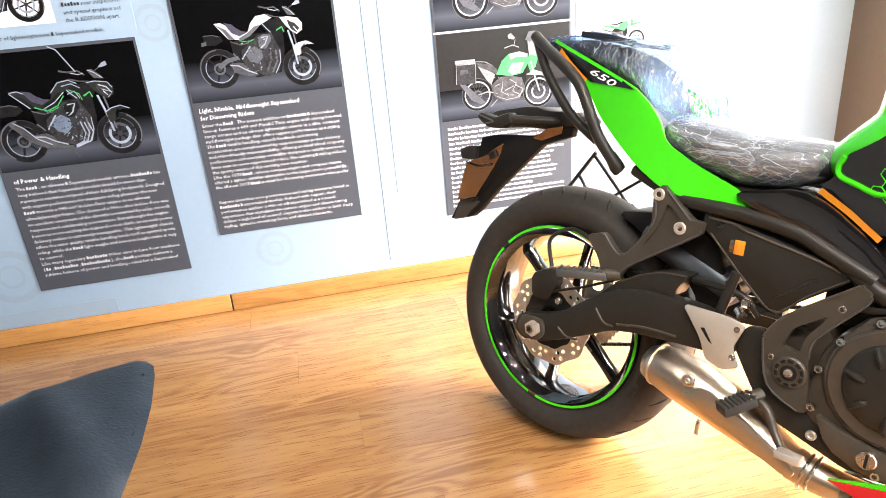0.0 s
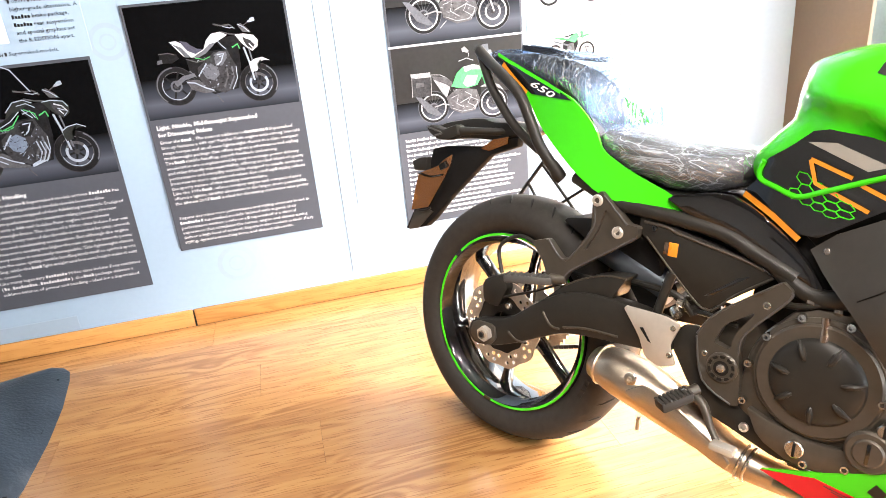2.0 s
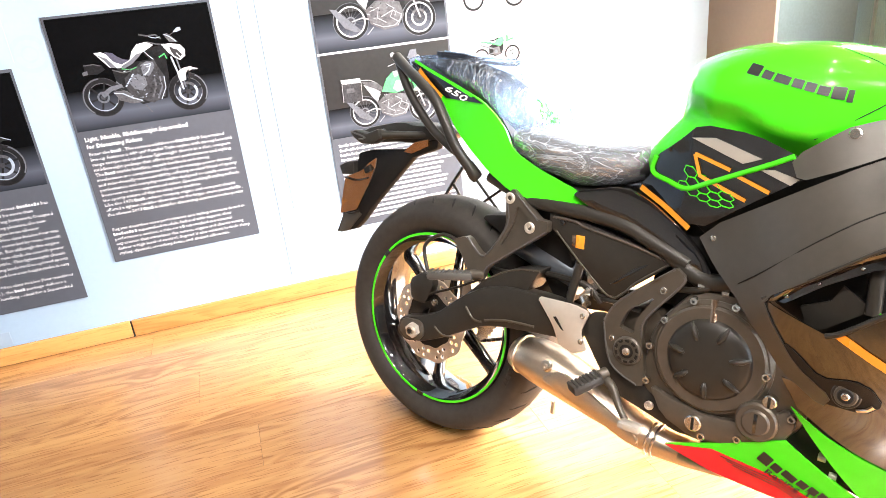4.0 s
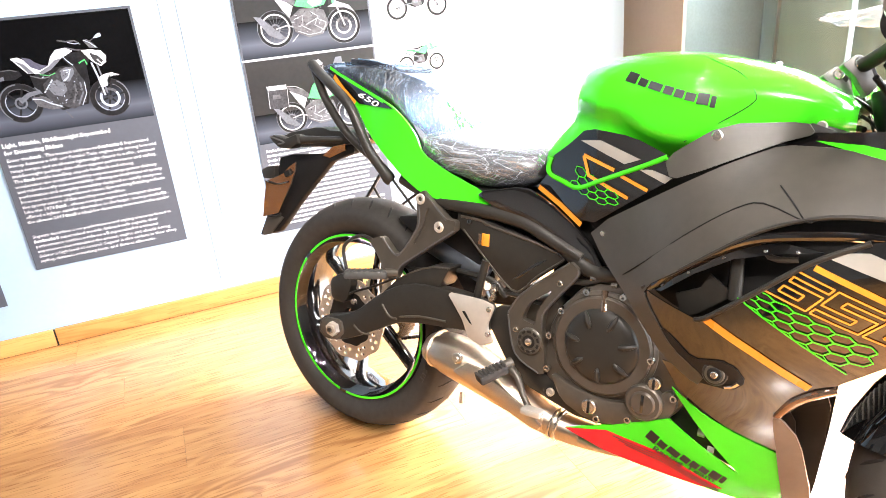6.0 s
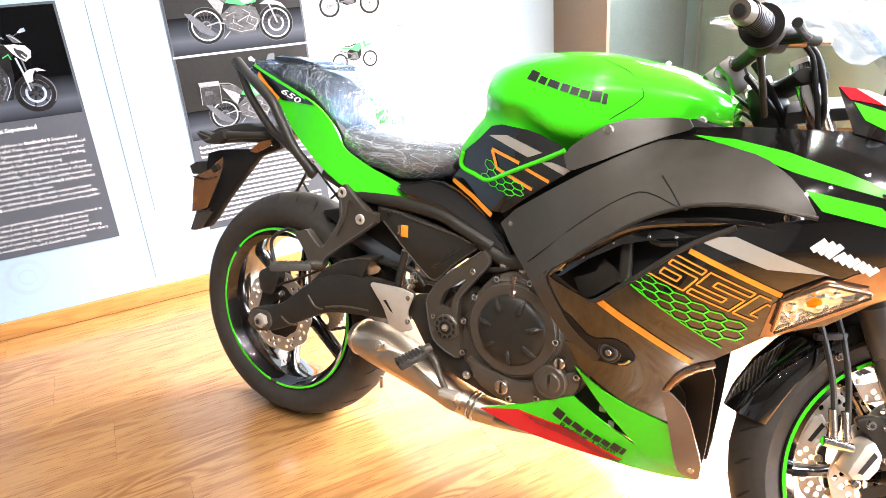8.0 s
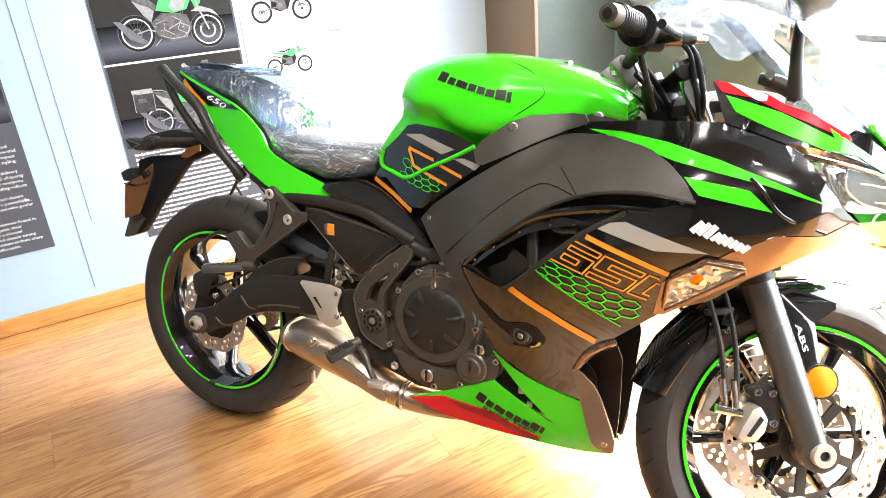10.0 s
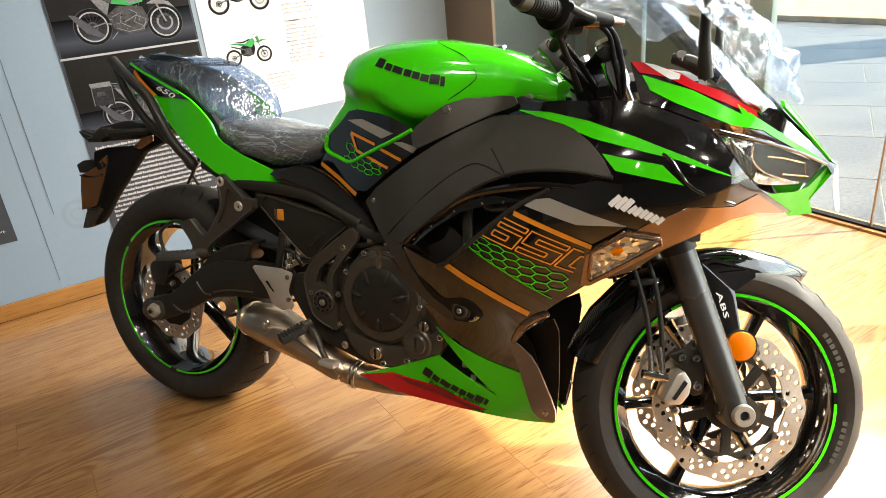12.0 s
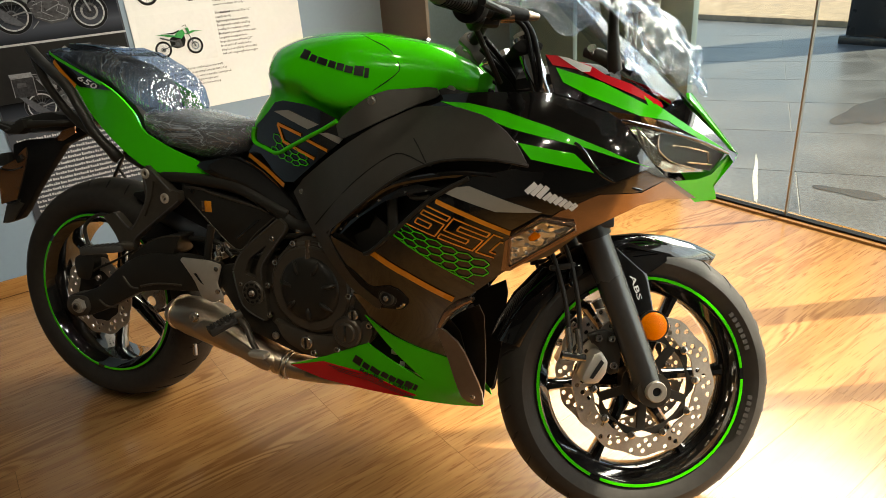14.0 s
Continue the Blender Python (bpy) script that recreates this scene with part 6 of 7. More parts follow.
DIGITS = {"6": [[(0, 0), (1, 0), (1, .62), (.28, .62), (.28, .8), (1, .8), (1, 1), (0, 1), (0, 0)], [(.28, .2), (.72, .2), (.72, .42), (.28, .42), (.28, .2)]],
          "5": [[(0, 0), (1, 0), (1, .6), (.28, .6), (.28, .8), (1, .8), (1, 1), (0, 1), (0, .4), (.72, .4), (.72, .2), (0, .2), (0, 0)]],
          "0": [[(0, 0), (1, 0), (1, 1), (0, 1), (0, 0)], [(.28, .2), (.72, .2), (.72, .8), (.28, .8), (.28, .2)]]}


def outlined(text, field, width, skin, lift, side):
    """Outlined digits, cut off at both ends of the field by the panel edges."""
    lines = []
    for k, ch in enumerate(text):
        for path in DIGITS[ch]:
            whole = [((k + .04 + .92 * u) / len(text), v) for u, v in path]
            fine = [(a[0] + (b[0] - a[0]) * i / 12, a[1] + (b[1] - a[1]) * i / 12) for a, b in zip(whole, whole[1:]) for i in range(12)] + [whole[-1]]
            run = []
            for u, v in fine + [(9, 0)]:
                if .03 + .06 * v <= u <= .835 - .057 * v:
                    run.append(field(u, v))
                else:
                    if len(run) > 1:
                        lines.append(strip(run, width, skin, lift, side))
                    run = []
    return merge(*lines)


def mark(field, letters, skin, lift, side, lean=.010):
    """A maker's mark as a row of plain slanted blocks, given as (width, height)."""
    bits, u, total = [], 0.0, sum(w for w, _ in letters)
    for w, top in letters:
        u0, u1 = (u + .05 * w) / total, (u + .93 * w) / total
        u += w
        mid = (u0 + u1) / 2
        wide = math.hypot(field(u1, .5)[0] - field(u0, .5)[0], field(u1, .5)[1] - field(u0, .5)[1])
        bits.append(strip([field(mid - lean, 0.0), field(mid + lean, top)], wide * .96, skin, lift, side))
    return bits


NAME_BLOCKS = ((1.1, 1), (.86, .74), (1.25, .72), (.86, .74), (.8, .74), (.86, .74), (.95, 1), (.42, 1))
BRUSH_BLOCKS = ((.5, .9), (.42, 1), (.5, 1.05), (.36, .7), (.46, .72), (.40, .74), (.36, .7), (.44, .66), (.40, .7))


for side in (-1, 1):
    add("orange_stripe", strip([(.910, .552), (.99, .511), (1.070, .462)], .0135, FAIRING, .002, side), ORANGE, "orange pinstripe")
    add("orange_stripe", strip([(1.056, .667), (1.12, .643), (1.193, .614)], .009, FAIRING, .002, side), ORANGE, "orange pinstripe")
    add("orange_stripe", strip([(.523, .715), (.58, .686), (.633, .653)], .011, KNEE, .0062, side), ORANGE, "orange pinstripe")
    add("silver_band", sheet([(1.075, .682), (1.093, .694), (1.12, .698), (1.195, .673), (1.25, .656), (1.169, .654)], on_skin(FAIRING, side, .002), .002, .02, 0), SILVER, "silver band decal")
    for corners, n, mat, name, w in (([(.986, .623), (1.194, .550), (1.233, .584), (1.016, .665)], "650", ORANGE, "number_decal", .0030),):
        add(name, outlined(n, quad_map(corners), w, FAIRING, .002, side), mat, "outlined orange model number")
    for bm in honeycomb(quad_map([(.960, .599), (1.113, .505), (1.170, .545), (.985, .620)]), 6, 3, .0022, FAIRING, .0025, side):
        add("honeycomb_decal", bm, GREEN, "lime green honeycomb print")
    add("honeycomb_edge", strip([(.957, .600), (1.03, .556), (1.116, .502)], .0022, FAIRING, .0025, side), GREEN, "lime green line")
    for bm in mark(quad_map([(1.222, .692), (1.306, .660), (1.310, .680), (1.232, .714)]), BRUSH_BLOCKS, FAIRING, .002, side, .05):
        add("nose_mark", bm, WHITE_PRINT, "white brush-style name mark")
    for bm in mark(quad_map([(.704, .928), (.866, .885), (.864, .905), (.706, .946)]), NAME_BLOCKS, TANK, .0015, side):
        add("tank_mark", bm, BLACK_PRINT, "black maker's mark on the tank")
    for bm in mark(quad_map([(.808, .268), (.952, .207), (.958, .224), (.816, .288)]), NAME_BLOCKS, FAIRING, .0025, side):
        add("belly_mark", bm, BLACK_PRINT, "black maker's mark")
    for k in range(3):
        add("belly_line", strip([(.748 + k * .012, .2525 - k * .0055), (.846, .2385 - k * .0055), (.945, .1935 - k * .003)], .0020, FAIRING, .0075, side), BLACK_PRINT, "thin black line")
    add("knee_edge", tube([(x, side * (KNEE(x, z) + .006), z) for x, z in ((.553, .778), (.546, .758), (.552, .744), (.58, .735), (.62, .725), (.66, .740), (.705, .759), (.76, .782), (.800, .801))], .0048, 10, 5), GREEN, "lime green edge piping")
    for outline, mat in (([(.624, .817), (.668, .820), (.751, .792), (.720, .781)], SILVER), ([(.749, .774), (.773, .776), (.811, .765), (.799, .754)], SILVER)):
        add("knee_band", sheet(outline, on_skin(KNEE, side, .0065), .002, .02, 0), mat, "silver knee stripe")
    for line in ([(.632, .790), (.700, .768)], [(.714, .759), (.768, .738)], [(.632, .789), (.645, .752), (.731, .719)]):
        add("knee_stripe", strip(line, .007, KNEE, .0065, side), ORANGE, "orange knee stripe")
    for bm in honeycomb(quad_map([(.600, .724), (.690, .695), (.728, .714), (.618, .772)]), 4, 3, .002, KNEE, .0065, side):
        add("knee_honeycomb", bm, GREEN, "lime green honeycomb print")
    add("tank_seam", tube([(x, side * (TANK(x, z) + .0002), z) for x, z in ((.818, .976), (.848, .964), (.892, .944), (.920, .912), (.916, .895), (.878, .866), (.82, .828))], .0009, 6, 5), BLACK_MATTE, "dark panel gap")
    add("tail_edge", strip([(-.072, .949), (.0, .924), (.080, .893), (.135, .872)], .007, TAIL, .0042, side), GREEN, "lime green edge line")
    add("tail_stripe", strip([(-.048, .928), (-.004, .896), (.040, .866)], .011, TAIL, .0035, side), ORANGE, "orange tail stripe")
    for x, z in ((.877, .842), (1.019, .864)):
        add("panel_screw", disc(.009, side * (FAIRING(x, z) + .016 if x < .9 else TANK(x, z) + .006), side * (FAIRING(x, z) + .006 if x < .9 else TANK(x, z) - .01), (x, z), 18, .002), STEEL, "bright panel screw")
    add("panel_screw", disc(.006, side * (FAIRING(.68, .643) + .007), side * FAIRING(.68, .643), (.68, .643), 16, .0015), STEEL, "bright panel screw")
    add("fairing_lip", tube([(x, side * (FAIRING(x, z) + .002), z) for x, z in ((.793, .575), (.875, .635), (.942, .685), (.995, .716), (1.064, .739), (1.153, .746), (1.225, .738))], .0035, 8, 5), BLACK_SATIN, "gloss black rolled edge")
    add("fairing_lip", tube([(x, side * (FAIRING(x, z) + .002), z) for x, z in ((.894, .546), (.915, .557), (.98, .612), (1.049, .671), (1.119, .712))], .0045, 8, 5), BLACK_SATIN, "black rolled edge")
    # black beak given the colour of the sunlit floor it reflects
    add("beak_panel", sheet([(1.251, .638), (1.281, .660), (1.345, .692), (1.411, .694), (1.445, .712), (1.49, .672), (1.446, .679), (1.409, .671), (1.317, .622)], on_skin(FAIRING, side, .002), .002, .02, 0), BRONZE_AND_REFLECTION, "gloss beak panel coloured with the floor's reflection")
    add("brow_line", tube([(x, side * (FAIRING(x, z) + .001), z) for x, z in ((1.298, .778), (1.314, .766), (1.350, .724), (1.411, .698))], .003, 8, 5), BLACK_GLOSS, "panel edge")


def skin_text(text, field, skin, lift, side):
    """Built-in lettering laid on a field of a skin."""
    curve = bpy.data.curves.new("lettering", "FONT")
    curve.body, curve.size, curve.resolution_u, curve.offset = text, 1.0, 2, .015
    holder = bpy.data.objects.new("lettering", curve)
    scene.collection.objects.link(holder)
    bpy.context.view_layer.update()
    mesh = bpy.data.meshes.new_from_object(holder.evaluated_get(bpy.context.evaluated_depsgraph_get()))
    bpy.data.objects.remove(holder)
    bm = bmesh.new()
    bm.from_mesh(mesh)
    bpy.data.meshes.remove(mesh)
    wide = max(v.co.x for v in bm.verts)
    for v in bm.verts:
        u, w = v.co.x / wide, v.co.y / .75
        x, z = field(u if side < 0 else 1 - u, w)
        v.co = (x, side * (skin(x, z) + lift), z)
    return bm


for side in (-1, 1):
    add("team_lettering", skin_text("Racing Team", quad_map([(.822, .246), (.935, .207), (.938, .217), (.828, .257)]), FAIRING, .0028, side), BLACK_PRINT, "small black lettering")
    add("tail_number", skin_text("650", quad_map([(.044, .884), (.112, .859), (.128, .869), (.058, .894)]), TAIL, .0045, side), WHITE_PRINT, "small white number")
part("cover_lettering", skin_text("ABS", quad_map([(1.347, .491), (1.366, .4425), (1.376, .446), (1.357, .494)]), lambda x, z: .094 - FY, .0006, -1), WHITE_PRINT, bike, "white lettering on the fork cover", m=STEER)


# ---- posters on the display wall ----
def flat(outline, y, thick=0.0):
    bm = bmesh.new()
    vs = [bm.verts.new((x, y, z)) for x, z in outline]
    bm.faces.new(vs)
    bmesh.ops.triangulate(bm, faces=bm.faces)
    return bm


def band(points, width, y, closed=False):
    """A flat printed line of even width."""
    bm = bmesh.new()
    n = len(points)
    rows = []
    for i, p in enumerate(points):
        a = points[(i - 1) % n] if closed else points[max(i - 1, 0)]
        b = points[(i + 1) % n] if closed else points[min(i + 1, n - 1)]
        d = math.hypot(b[0] - a[0], b[1] - a[1]) or 1
        nx, nz = -(b[1] - a[1]) / d * width / 2, (b[0] - a[0]) / d * width / 2
        rows.append([bm.verts.new((p[0] + s * nx, y, p[1] + s * nz)) for s in (1, -1)])
    for k in range(n if closed else n - 1):
        a, b = rows[k], rows[(k + 1) % n]
        bm.faces.new((a[0], a[1], b[1], b[0]))
    return bm


TYRE_INK, STEEL_INK, SILVER_INK, GREEN_INK, RIM_INK = (material(n, c, 0.45, vary=v, grain=160, blotch=45, specular=.1) for n, c, v in
    (("tyre_ink", (.007, .007, .008), .5), ("engine_ink", (.026, .026, .029), .5), ("silver_ink", (.25, .29, .35), .2), ("green_ink", (.05, .30, .09), .2), ("rim_ink", (.060, .060, .066), .4)))
MID_INK, SEAT_INK, BLUE_INK, DARK_PAINT_INK = (material(n, c, .45, vary=.25, grain=160, specular=.1) for n, c in (("mid_ink", (.085, .09, .105)), ("seat_ink", (.05, .05, .075)), ("engine_blue_ink", (.115, .145, .20)), ("dark_paint_ink", (.016, .018, .017))))
PALE_INK = material("pale_grey_ink", (.19, .195, .21), .45, vary=.3, grain=160, specular=.1)
TEXT_INK = material("white_text_ink", (.52, .52, .53), .5, vary=.03)
PRINT_WHITE = material("bright_print", (.36, .37, .39), .45, vary=.2, grain=160, specular=.2)
GLOW_INK = material("studio_floor_ink", (.03, .034, .046), .45, vary=.15, blotch=2, specular=.05)
# the studio floor: a printed run of tone, palest at the wheels
tone_nodes, tone_links = GLOW_INK.node_tree.nodes, GLOW_INK.node_tree.links
tone_at, tone_split, tone_run = tone_nodes.new("ShaderNodeTexCoord"), tone_nodes.new("ShaderNodeSeparateXYZ"), tone_nodes.new("ShaderNodeValToRGB")
tone_links.new(tone_at.outputs["Generated"], tone_split.inputs[0])
tone_links.new(tone_split.outputs["Z"], tone_run.inputs[0])
for at, tone in ((0.0, (.012, .0135, .018, 1)), (.38, (.055, .062, .080, 1)), (.55, (.030, .034, .045, 1)), (1.0, (.0016, .0017, .002, 1))):
    stop = tone_run.color_ramp.elements[0] if at == 0 else tone_run.color_ramp.elements[-1] if at == 1 else tone_run.color_ramp.elements.new(at)
    stop.position, stop.color = at, tone
tone_links.new(tone_run.outputs[0], tone_nodes["Principled BSDF"].inputs["Base Color"])
JOINT_INK = material("wall_joint_grey", (.10, .125, .15), .6, vary=.1)
GHOST_INK = material("faint_wall_print", (.225, .290, .355), .5, vary=.03)


def printed_bike(parent, cx, cz, base, facing, paint, style="naked", bright=SILVER_INK, engine=MID_INK, shade=MID_INK, luggage=False, upswept=False, tilt=0.0, wall=WALL_Y, seed=1):
    """A motorcycle as a flat print: base is the wheelbase, (cx, cz) the middle between the axles."""
    y = wall - 0.0052
    step = [0]
    rng = random.Random(seed)

    def put(name, bm, ink):
        step[0] += 1
        bmesh.ops.scale(bm, vec=(facing * base, 1, base), verts=bm.verts)
        bmesh.ops.rotate(bm, verts=bm.verts, matrix=Matrix.Rotation(tilt, 3, "Y"))
        bmesh.ops.translate(bm, vec=(cx, y - .00006 * step[0], cz), verts=bm.verts)
        part(name, bm, ink, parent, smooth=False)

    def shape(name, points, ink):
        put(name, flat(points, 0), ink)

    def line(name, points, width, ink):
        put(name, band(points, width, 0), ink)

    def arc(name, s, r, a0, a1, width, ink):
        line(name, [(s + r * math.cos(a), r * math.sin(a)) for a in np.radians(np.linspace(a0, a1, 14))], width, ink)

    wire = style != "naked"
    r, thick = (.255, .050) if wire else (.238, .062)
    if style == "trail":
        shape("print_frame", [(-.26, .06), (-.24, .30), (-.06, .38), (.22, .44), (.24, .20), (.16, .02), (-.06, -.02)], TYRE_INK)
    else:
        shape("print_frame", [(-.30, .06), (-.34, .30), (-.10, .40), (.30, .44), (.30, .20), (.24, -.06), (-.06, -.12)], TYRE_INK)
    for s in (-.5, .5):
        put("print_tyre", band(circle(r - thick / 2, 44, centre=(s, 0)), thick, 0, True), TYRE_INK)
        put("print_tread", band(circle(r - .003, 52, centre=(s, 0)), .007, 0, True), MID_INK if style == "adventure" else STEEL_INK)
        put("print_rim", band(circle(r - thick - .006, 44, centre=(s, 0)), .020 if wire else .009, 0, True), (PRINT_WHITE if style == "adventure" else RIM_INK) if wire else RIM_INK)
        n = 18 if wire else 6
        for k in range(n):
            a = .3 + 2 * math.pi * k / n
            line("print_spoke", [(s + .03 * math.cos(a), .03 * math.sin(a)), (s + (r - thick) * math.cos(a), (r - thick) * math.sin(a))], .005 if wire else .022, RIM_INK if wire else TYRE_INK)
        if not wire:
            arc("print_tyre_shine", s, r - .012, 95 if s < 0 else -30, 235 if s < 0 else 62, .014, MID_INK)
            arc("print_rim_shine", s, r - thick - .012, 150 if s < 0 else 195, 330 if s < 0 else 345, .007, bright)
        put("print_disc", band(circle(.105 if s > 0 else .060, 26, centre=(s, 0)), .030 if s > 0 else .022, 0, True), bright if s > 0 else MID_INK)
        if s > 0:
            arc("print_disc_shade", s, .105, 40, 150, .034, RIM_INK)
        put("print_hub", flat(circle(.030, 12, centre=(s, 0)), 0), STEEL_INK)
    if style == "trail":
        for points in ([(-.66, .47), (-.22, .42), (-.02, .36), (-.20, .34), (-.48, .42)], [(-.12, .34), (.02, .47), (.20, .54), (.26, .40), (.12, .26)], [(.24, .40), (.50, .47), (.80, .42), (.56, .42), (.36, .36)], [(.28, .56), (.38, .57), (.42, .38), (.34, .36)]):
            shape("print_panel", points, paint)
        shape("print_engine", [(-.14, .06), (-.10, .24), (.08, .26), (.12, .04), (.0, -.02)], RIM_INK)
        put("print_case", flat(circle(.06, 18, centre=(-.03, .12)), 0), MID_INK)
        shape("print_seat", [(-.50, .47), (-.10, .47), (.08, .53), (.10, .49), (-.12, .42)], TYRE_INK)
        line("print_silencer", [(-.08, .20), (-.30, .27), (-.54, .36)], .045, MID_INK)
        line("print_swingarm", [(-.50, .0), (-.30, .06), (-.12, .08)], .030, MID_INK)
        line("print_fork", [(.50, .0), (.41, .24), (.30, .54)], .026, MID_INK)
        line("print_bar", [(.20, .62), (.32, .66), (.34, .58)], .016, TYRE_INK)
        return
    if style == "adventure":
        if luggage:
            shape("print_case", [(-.84, .51), (-.53, .51), (-.53, .18), (-.84, .18)], STEEL_INK)
            shape("print_lid", [(-.86, .54), (-.54, .55), (-.53, .48), (-.85, .48)], bright)
            line("print_case_edge", [(-.84, .18), (-.84, .47), (-.53, .48), (-.53, .18)], .012, bright)
            shape("print_pocket", [(-.77, .4), (-.65, .4), (-.65, .33), (-.78, .33)], RIM_INK)
            line("print_rack", [(-.53, .51), (-.38, .5), (-.28, .45)], .012, bright)
        shape("print_silencer", [(-.79, .18), (-.7, .17), (-.46, -.04), (-.35, -.14), (-.46, -.14), (-.6, -.08)], MID_INK)
        line("print_swingarm", [(-.49, .0), (-.34, .04), (-.19, .01)], .02, bright)
        shape("print_tail", [(-.5, .44), (-.34, .38), (-.22, .3), (-.28, .14), (-.37, .24)], bright)
        shape("print_seat", [(-.53, .49), (-.28, .46), (-.18, .37), (-.2, .3), (-.32, .36), (-.46, .42)], RIM_INK)
        shape("print_engine", [(-.28, .14), (-.13, .26), (.06, .26), (.22, .23), (.28, .05), (.18, -.1), (-.03, -.14), (-.22, -.05)], RIM_INK)
        line("print_engine_shine", [(-.22, .12), (-.09, .17), (-.12, .03), (.01, -.04)], .012, bright)
        line("print_engine_shine", [(.02, .21), (.13, .15), (.07, .03), (.18, -.03)], .012, bright)
        line("print_engine_shine", [(-.19, -.04), (-.03, -.1), (.14, -.08), (.24, .02)], .01, bright)
        shape("print_tank", [(-.2, .3), (-.11, .5), (.0, .6), (.17, .63), (.31, .59), (.34, .49), (.23, .3), (.04, .26)], paint)
        shape("print_tank_panel", [(.0, .6), (.17, .63), (.31, .59), (.29, .54), (.13, .55), (.03, .51)], bright)
        shape("print_tank_panel", [(.05, .46), (.25, .46), (.19, .31), (.06, .28), (-.01, .34)], bright)
        shape("print_nose", [(.3, .78), (.39, .84), (.47, .83), (.5, .67), (.5, .52), (.38, .47), (.33, .57)], bright)
        shape("print_nose_panel", [(.35, .58), (.48, .53), (.44, .38), (.36, .3), (.31, .44)], paint)
        shape("print_screen", [(.26, .8), (.32, .92), (.42, .93), (.43, .82), (.34, .76)], MID_INK)
        line("print_bar", [(-.07, .69), (.06, .73), (.17, .69)], .014, bright)
        line("print_stem", [(.08, .71), (.1, .81)], .01, bright)
        shape("print_mirror", [(-.02, .88), (.03, .91), (.1, .84), (.08, .81), (-.01, .83)], bright)
        line("print_fork", [(.36, .47), (.43, .24), (.52, .0)], .024, bright)
        shape("print_mudguard", [(.28, .27), (.42, .34), (.6, .28), (.68, .19), (.54, .25), (.42, .26)], bright)
        line("print_guard", [(-.06, .04), (.11, .12), (.24, .06), (.18, -.08)], .014, bright)
        line("print_stand", [(-.18, -.09), (-.28, -.19)], .012, bright)
        for k in range(26):
            x, z = rng.uniform(-.24, .24), rng.uniform(-.08, .26)
            a, d = rng.uniform(0, 3.14), rng.uniform(.015, .05)
            line("print_glint", [(x, z), (x + d * math.cos(a), z + d * math.sin(a))], rng.uniform(.005, .011), rng.choice((bright, MID_INK, TYRE_INK)))
        return
    shape("print_plate", [(-.65, .38), (-.54, .4), (-.45, .39), (-.42, .33), (-.51, .28), (-.65, .28)], TYRE_INK)
    line("print_plate_edge", [(-.65, .39), (-.54, .4), (-.47, .38)], .012, RIM_INK)
    shape("print_lamp_bit", [(-.68, .31), (-.62, .33), (-.62, .28), (-.68, .27)], shade)
    shape("print_swingarm", [(-.52, .04), (-.41, .12), (-.27, .15), (-.25, .11), (-.39, .07), (-.49, -.01)], shade)
    shape("print_silencer", [(-.38, .06), (-.25, .07), (-.1, -.02), (-.04, -.09), (-.18, -.1), (-.32, -.05)], RIM_INK)
    line("print_silencer_shine", [(-.37, .04), (-.27, .03), (-.17, -.03), (-.06, -.07)], .014, bright)
    if upswept:
        shape("print_muffler", [(-.62, .20), (-.56, .22), (-.46, .15), (-.36, .03), (-.23, -.05), (0, -.09), (-.01, -.12), (-.29, -.09), (-.44, -.01), (-.53, .10)], RIM_INK)
        line("print_muffler_shine", [(-.56, .21), (-.46, .14), (-.36, .02), (-.22, -.06)], .012, bright)
    shape("print_engine", [(-.22, .21), (-.13, .29), (-.01, .39), (.16, .41), (.19, .33), (.25, .21), (.22, -.04), (.07, -.11), (-.16, -.02), (-.22, .1)], STEEL_INK)
    shape("print_cylinder", [(-.01, .36), (.06, .4), (.14, .39), (.15, .33), (.08, .23), (.0, .22)], shade)
    line("print_cylinder_shine", [(.03, .36), (.11, .37), (.07, .28), (.02, .24)], .016, bright)
    shape("print_case", [(-.13, .23), (-.06, .26), (.02, .21), (.03, .12), (-.04, .05), (-.13, .08), (-.17, .15)], engine)
    line("print_header", [(.13, .19), (.13, .09), (.07, -.04)], .022, RIM_INK)
    line("print_header", [(.19, .21), (.2, .08), (.13, -.06)], .02, MID_INK)
    line("print_header", [(.24, .21), (.24, .07), (.17, -.07)], .01, bright)
    line("print_rest", [(-.22, .11), (-.11, .26)], .016, bright)
    line("print_rest", [(-.32, .18), (-.25, .1)], .014, MID_INK)
    line("print_rail", [(-.34, .32), (-.22, .28), (-.12, .3)], .014, RIM_INK)
    line("print_rail", [(-.23, .33), (-.13, .31), (-.06, .34)], .01, GREEN_INK)
    shape("print_tail", [(-.51, .53), (-.43, .54), (-.37, .51), (-.31, .42), (-.22, .38), (-.15, .39), (-.2, .34), (-.28, .34), (-.36, .35), (-.42, .42)], paint)
    shape("print_tail_shade", [(-.49, .51), (-.41, .44), (-.35, .35), (-.28, .34), (-.33, .4), (-.38, .46)], shade)
    shape("print_seat", [(-.39, .54), (-.3, .52), (-.26, .48), (-.19, .44), (-.12, .43), (-.15, .39), (-.22, .38), (-.31, .42), (-.36, .49)], SEAT_INK)
    shape("print_tank", [(-.12, .43), (-.08, .53), (-.01, .61), (.1, .63), (.18, .59), (.13, .56), (.04, .51), (-.01, .46), (-.1, .38), (-.2, .33), (-.24, .37)], paint)
    shape("print_tank_shade", [(.04, .51), (-.01, .46), (-.1, .38), (-.2, .33), (-.24, .35), (-.12, .42), (-.04, .49)], shade)
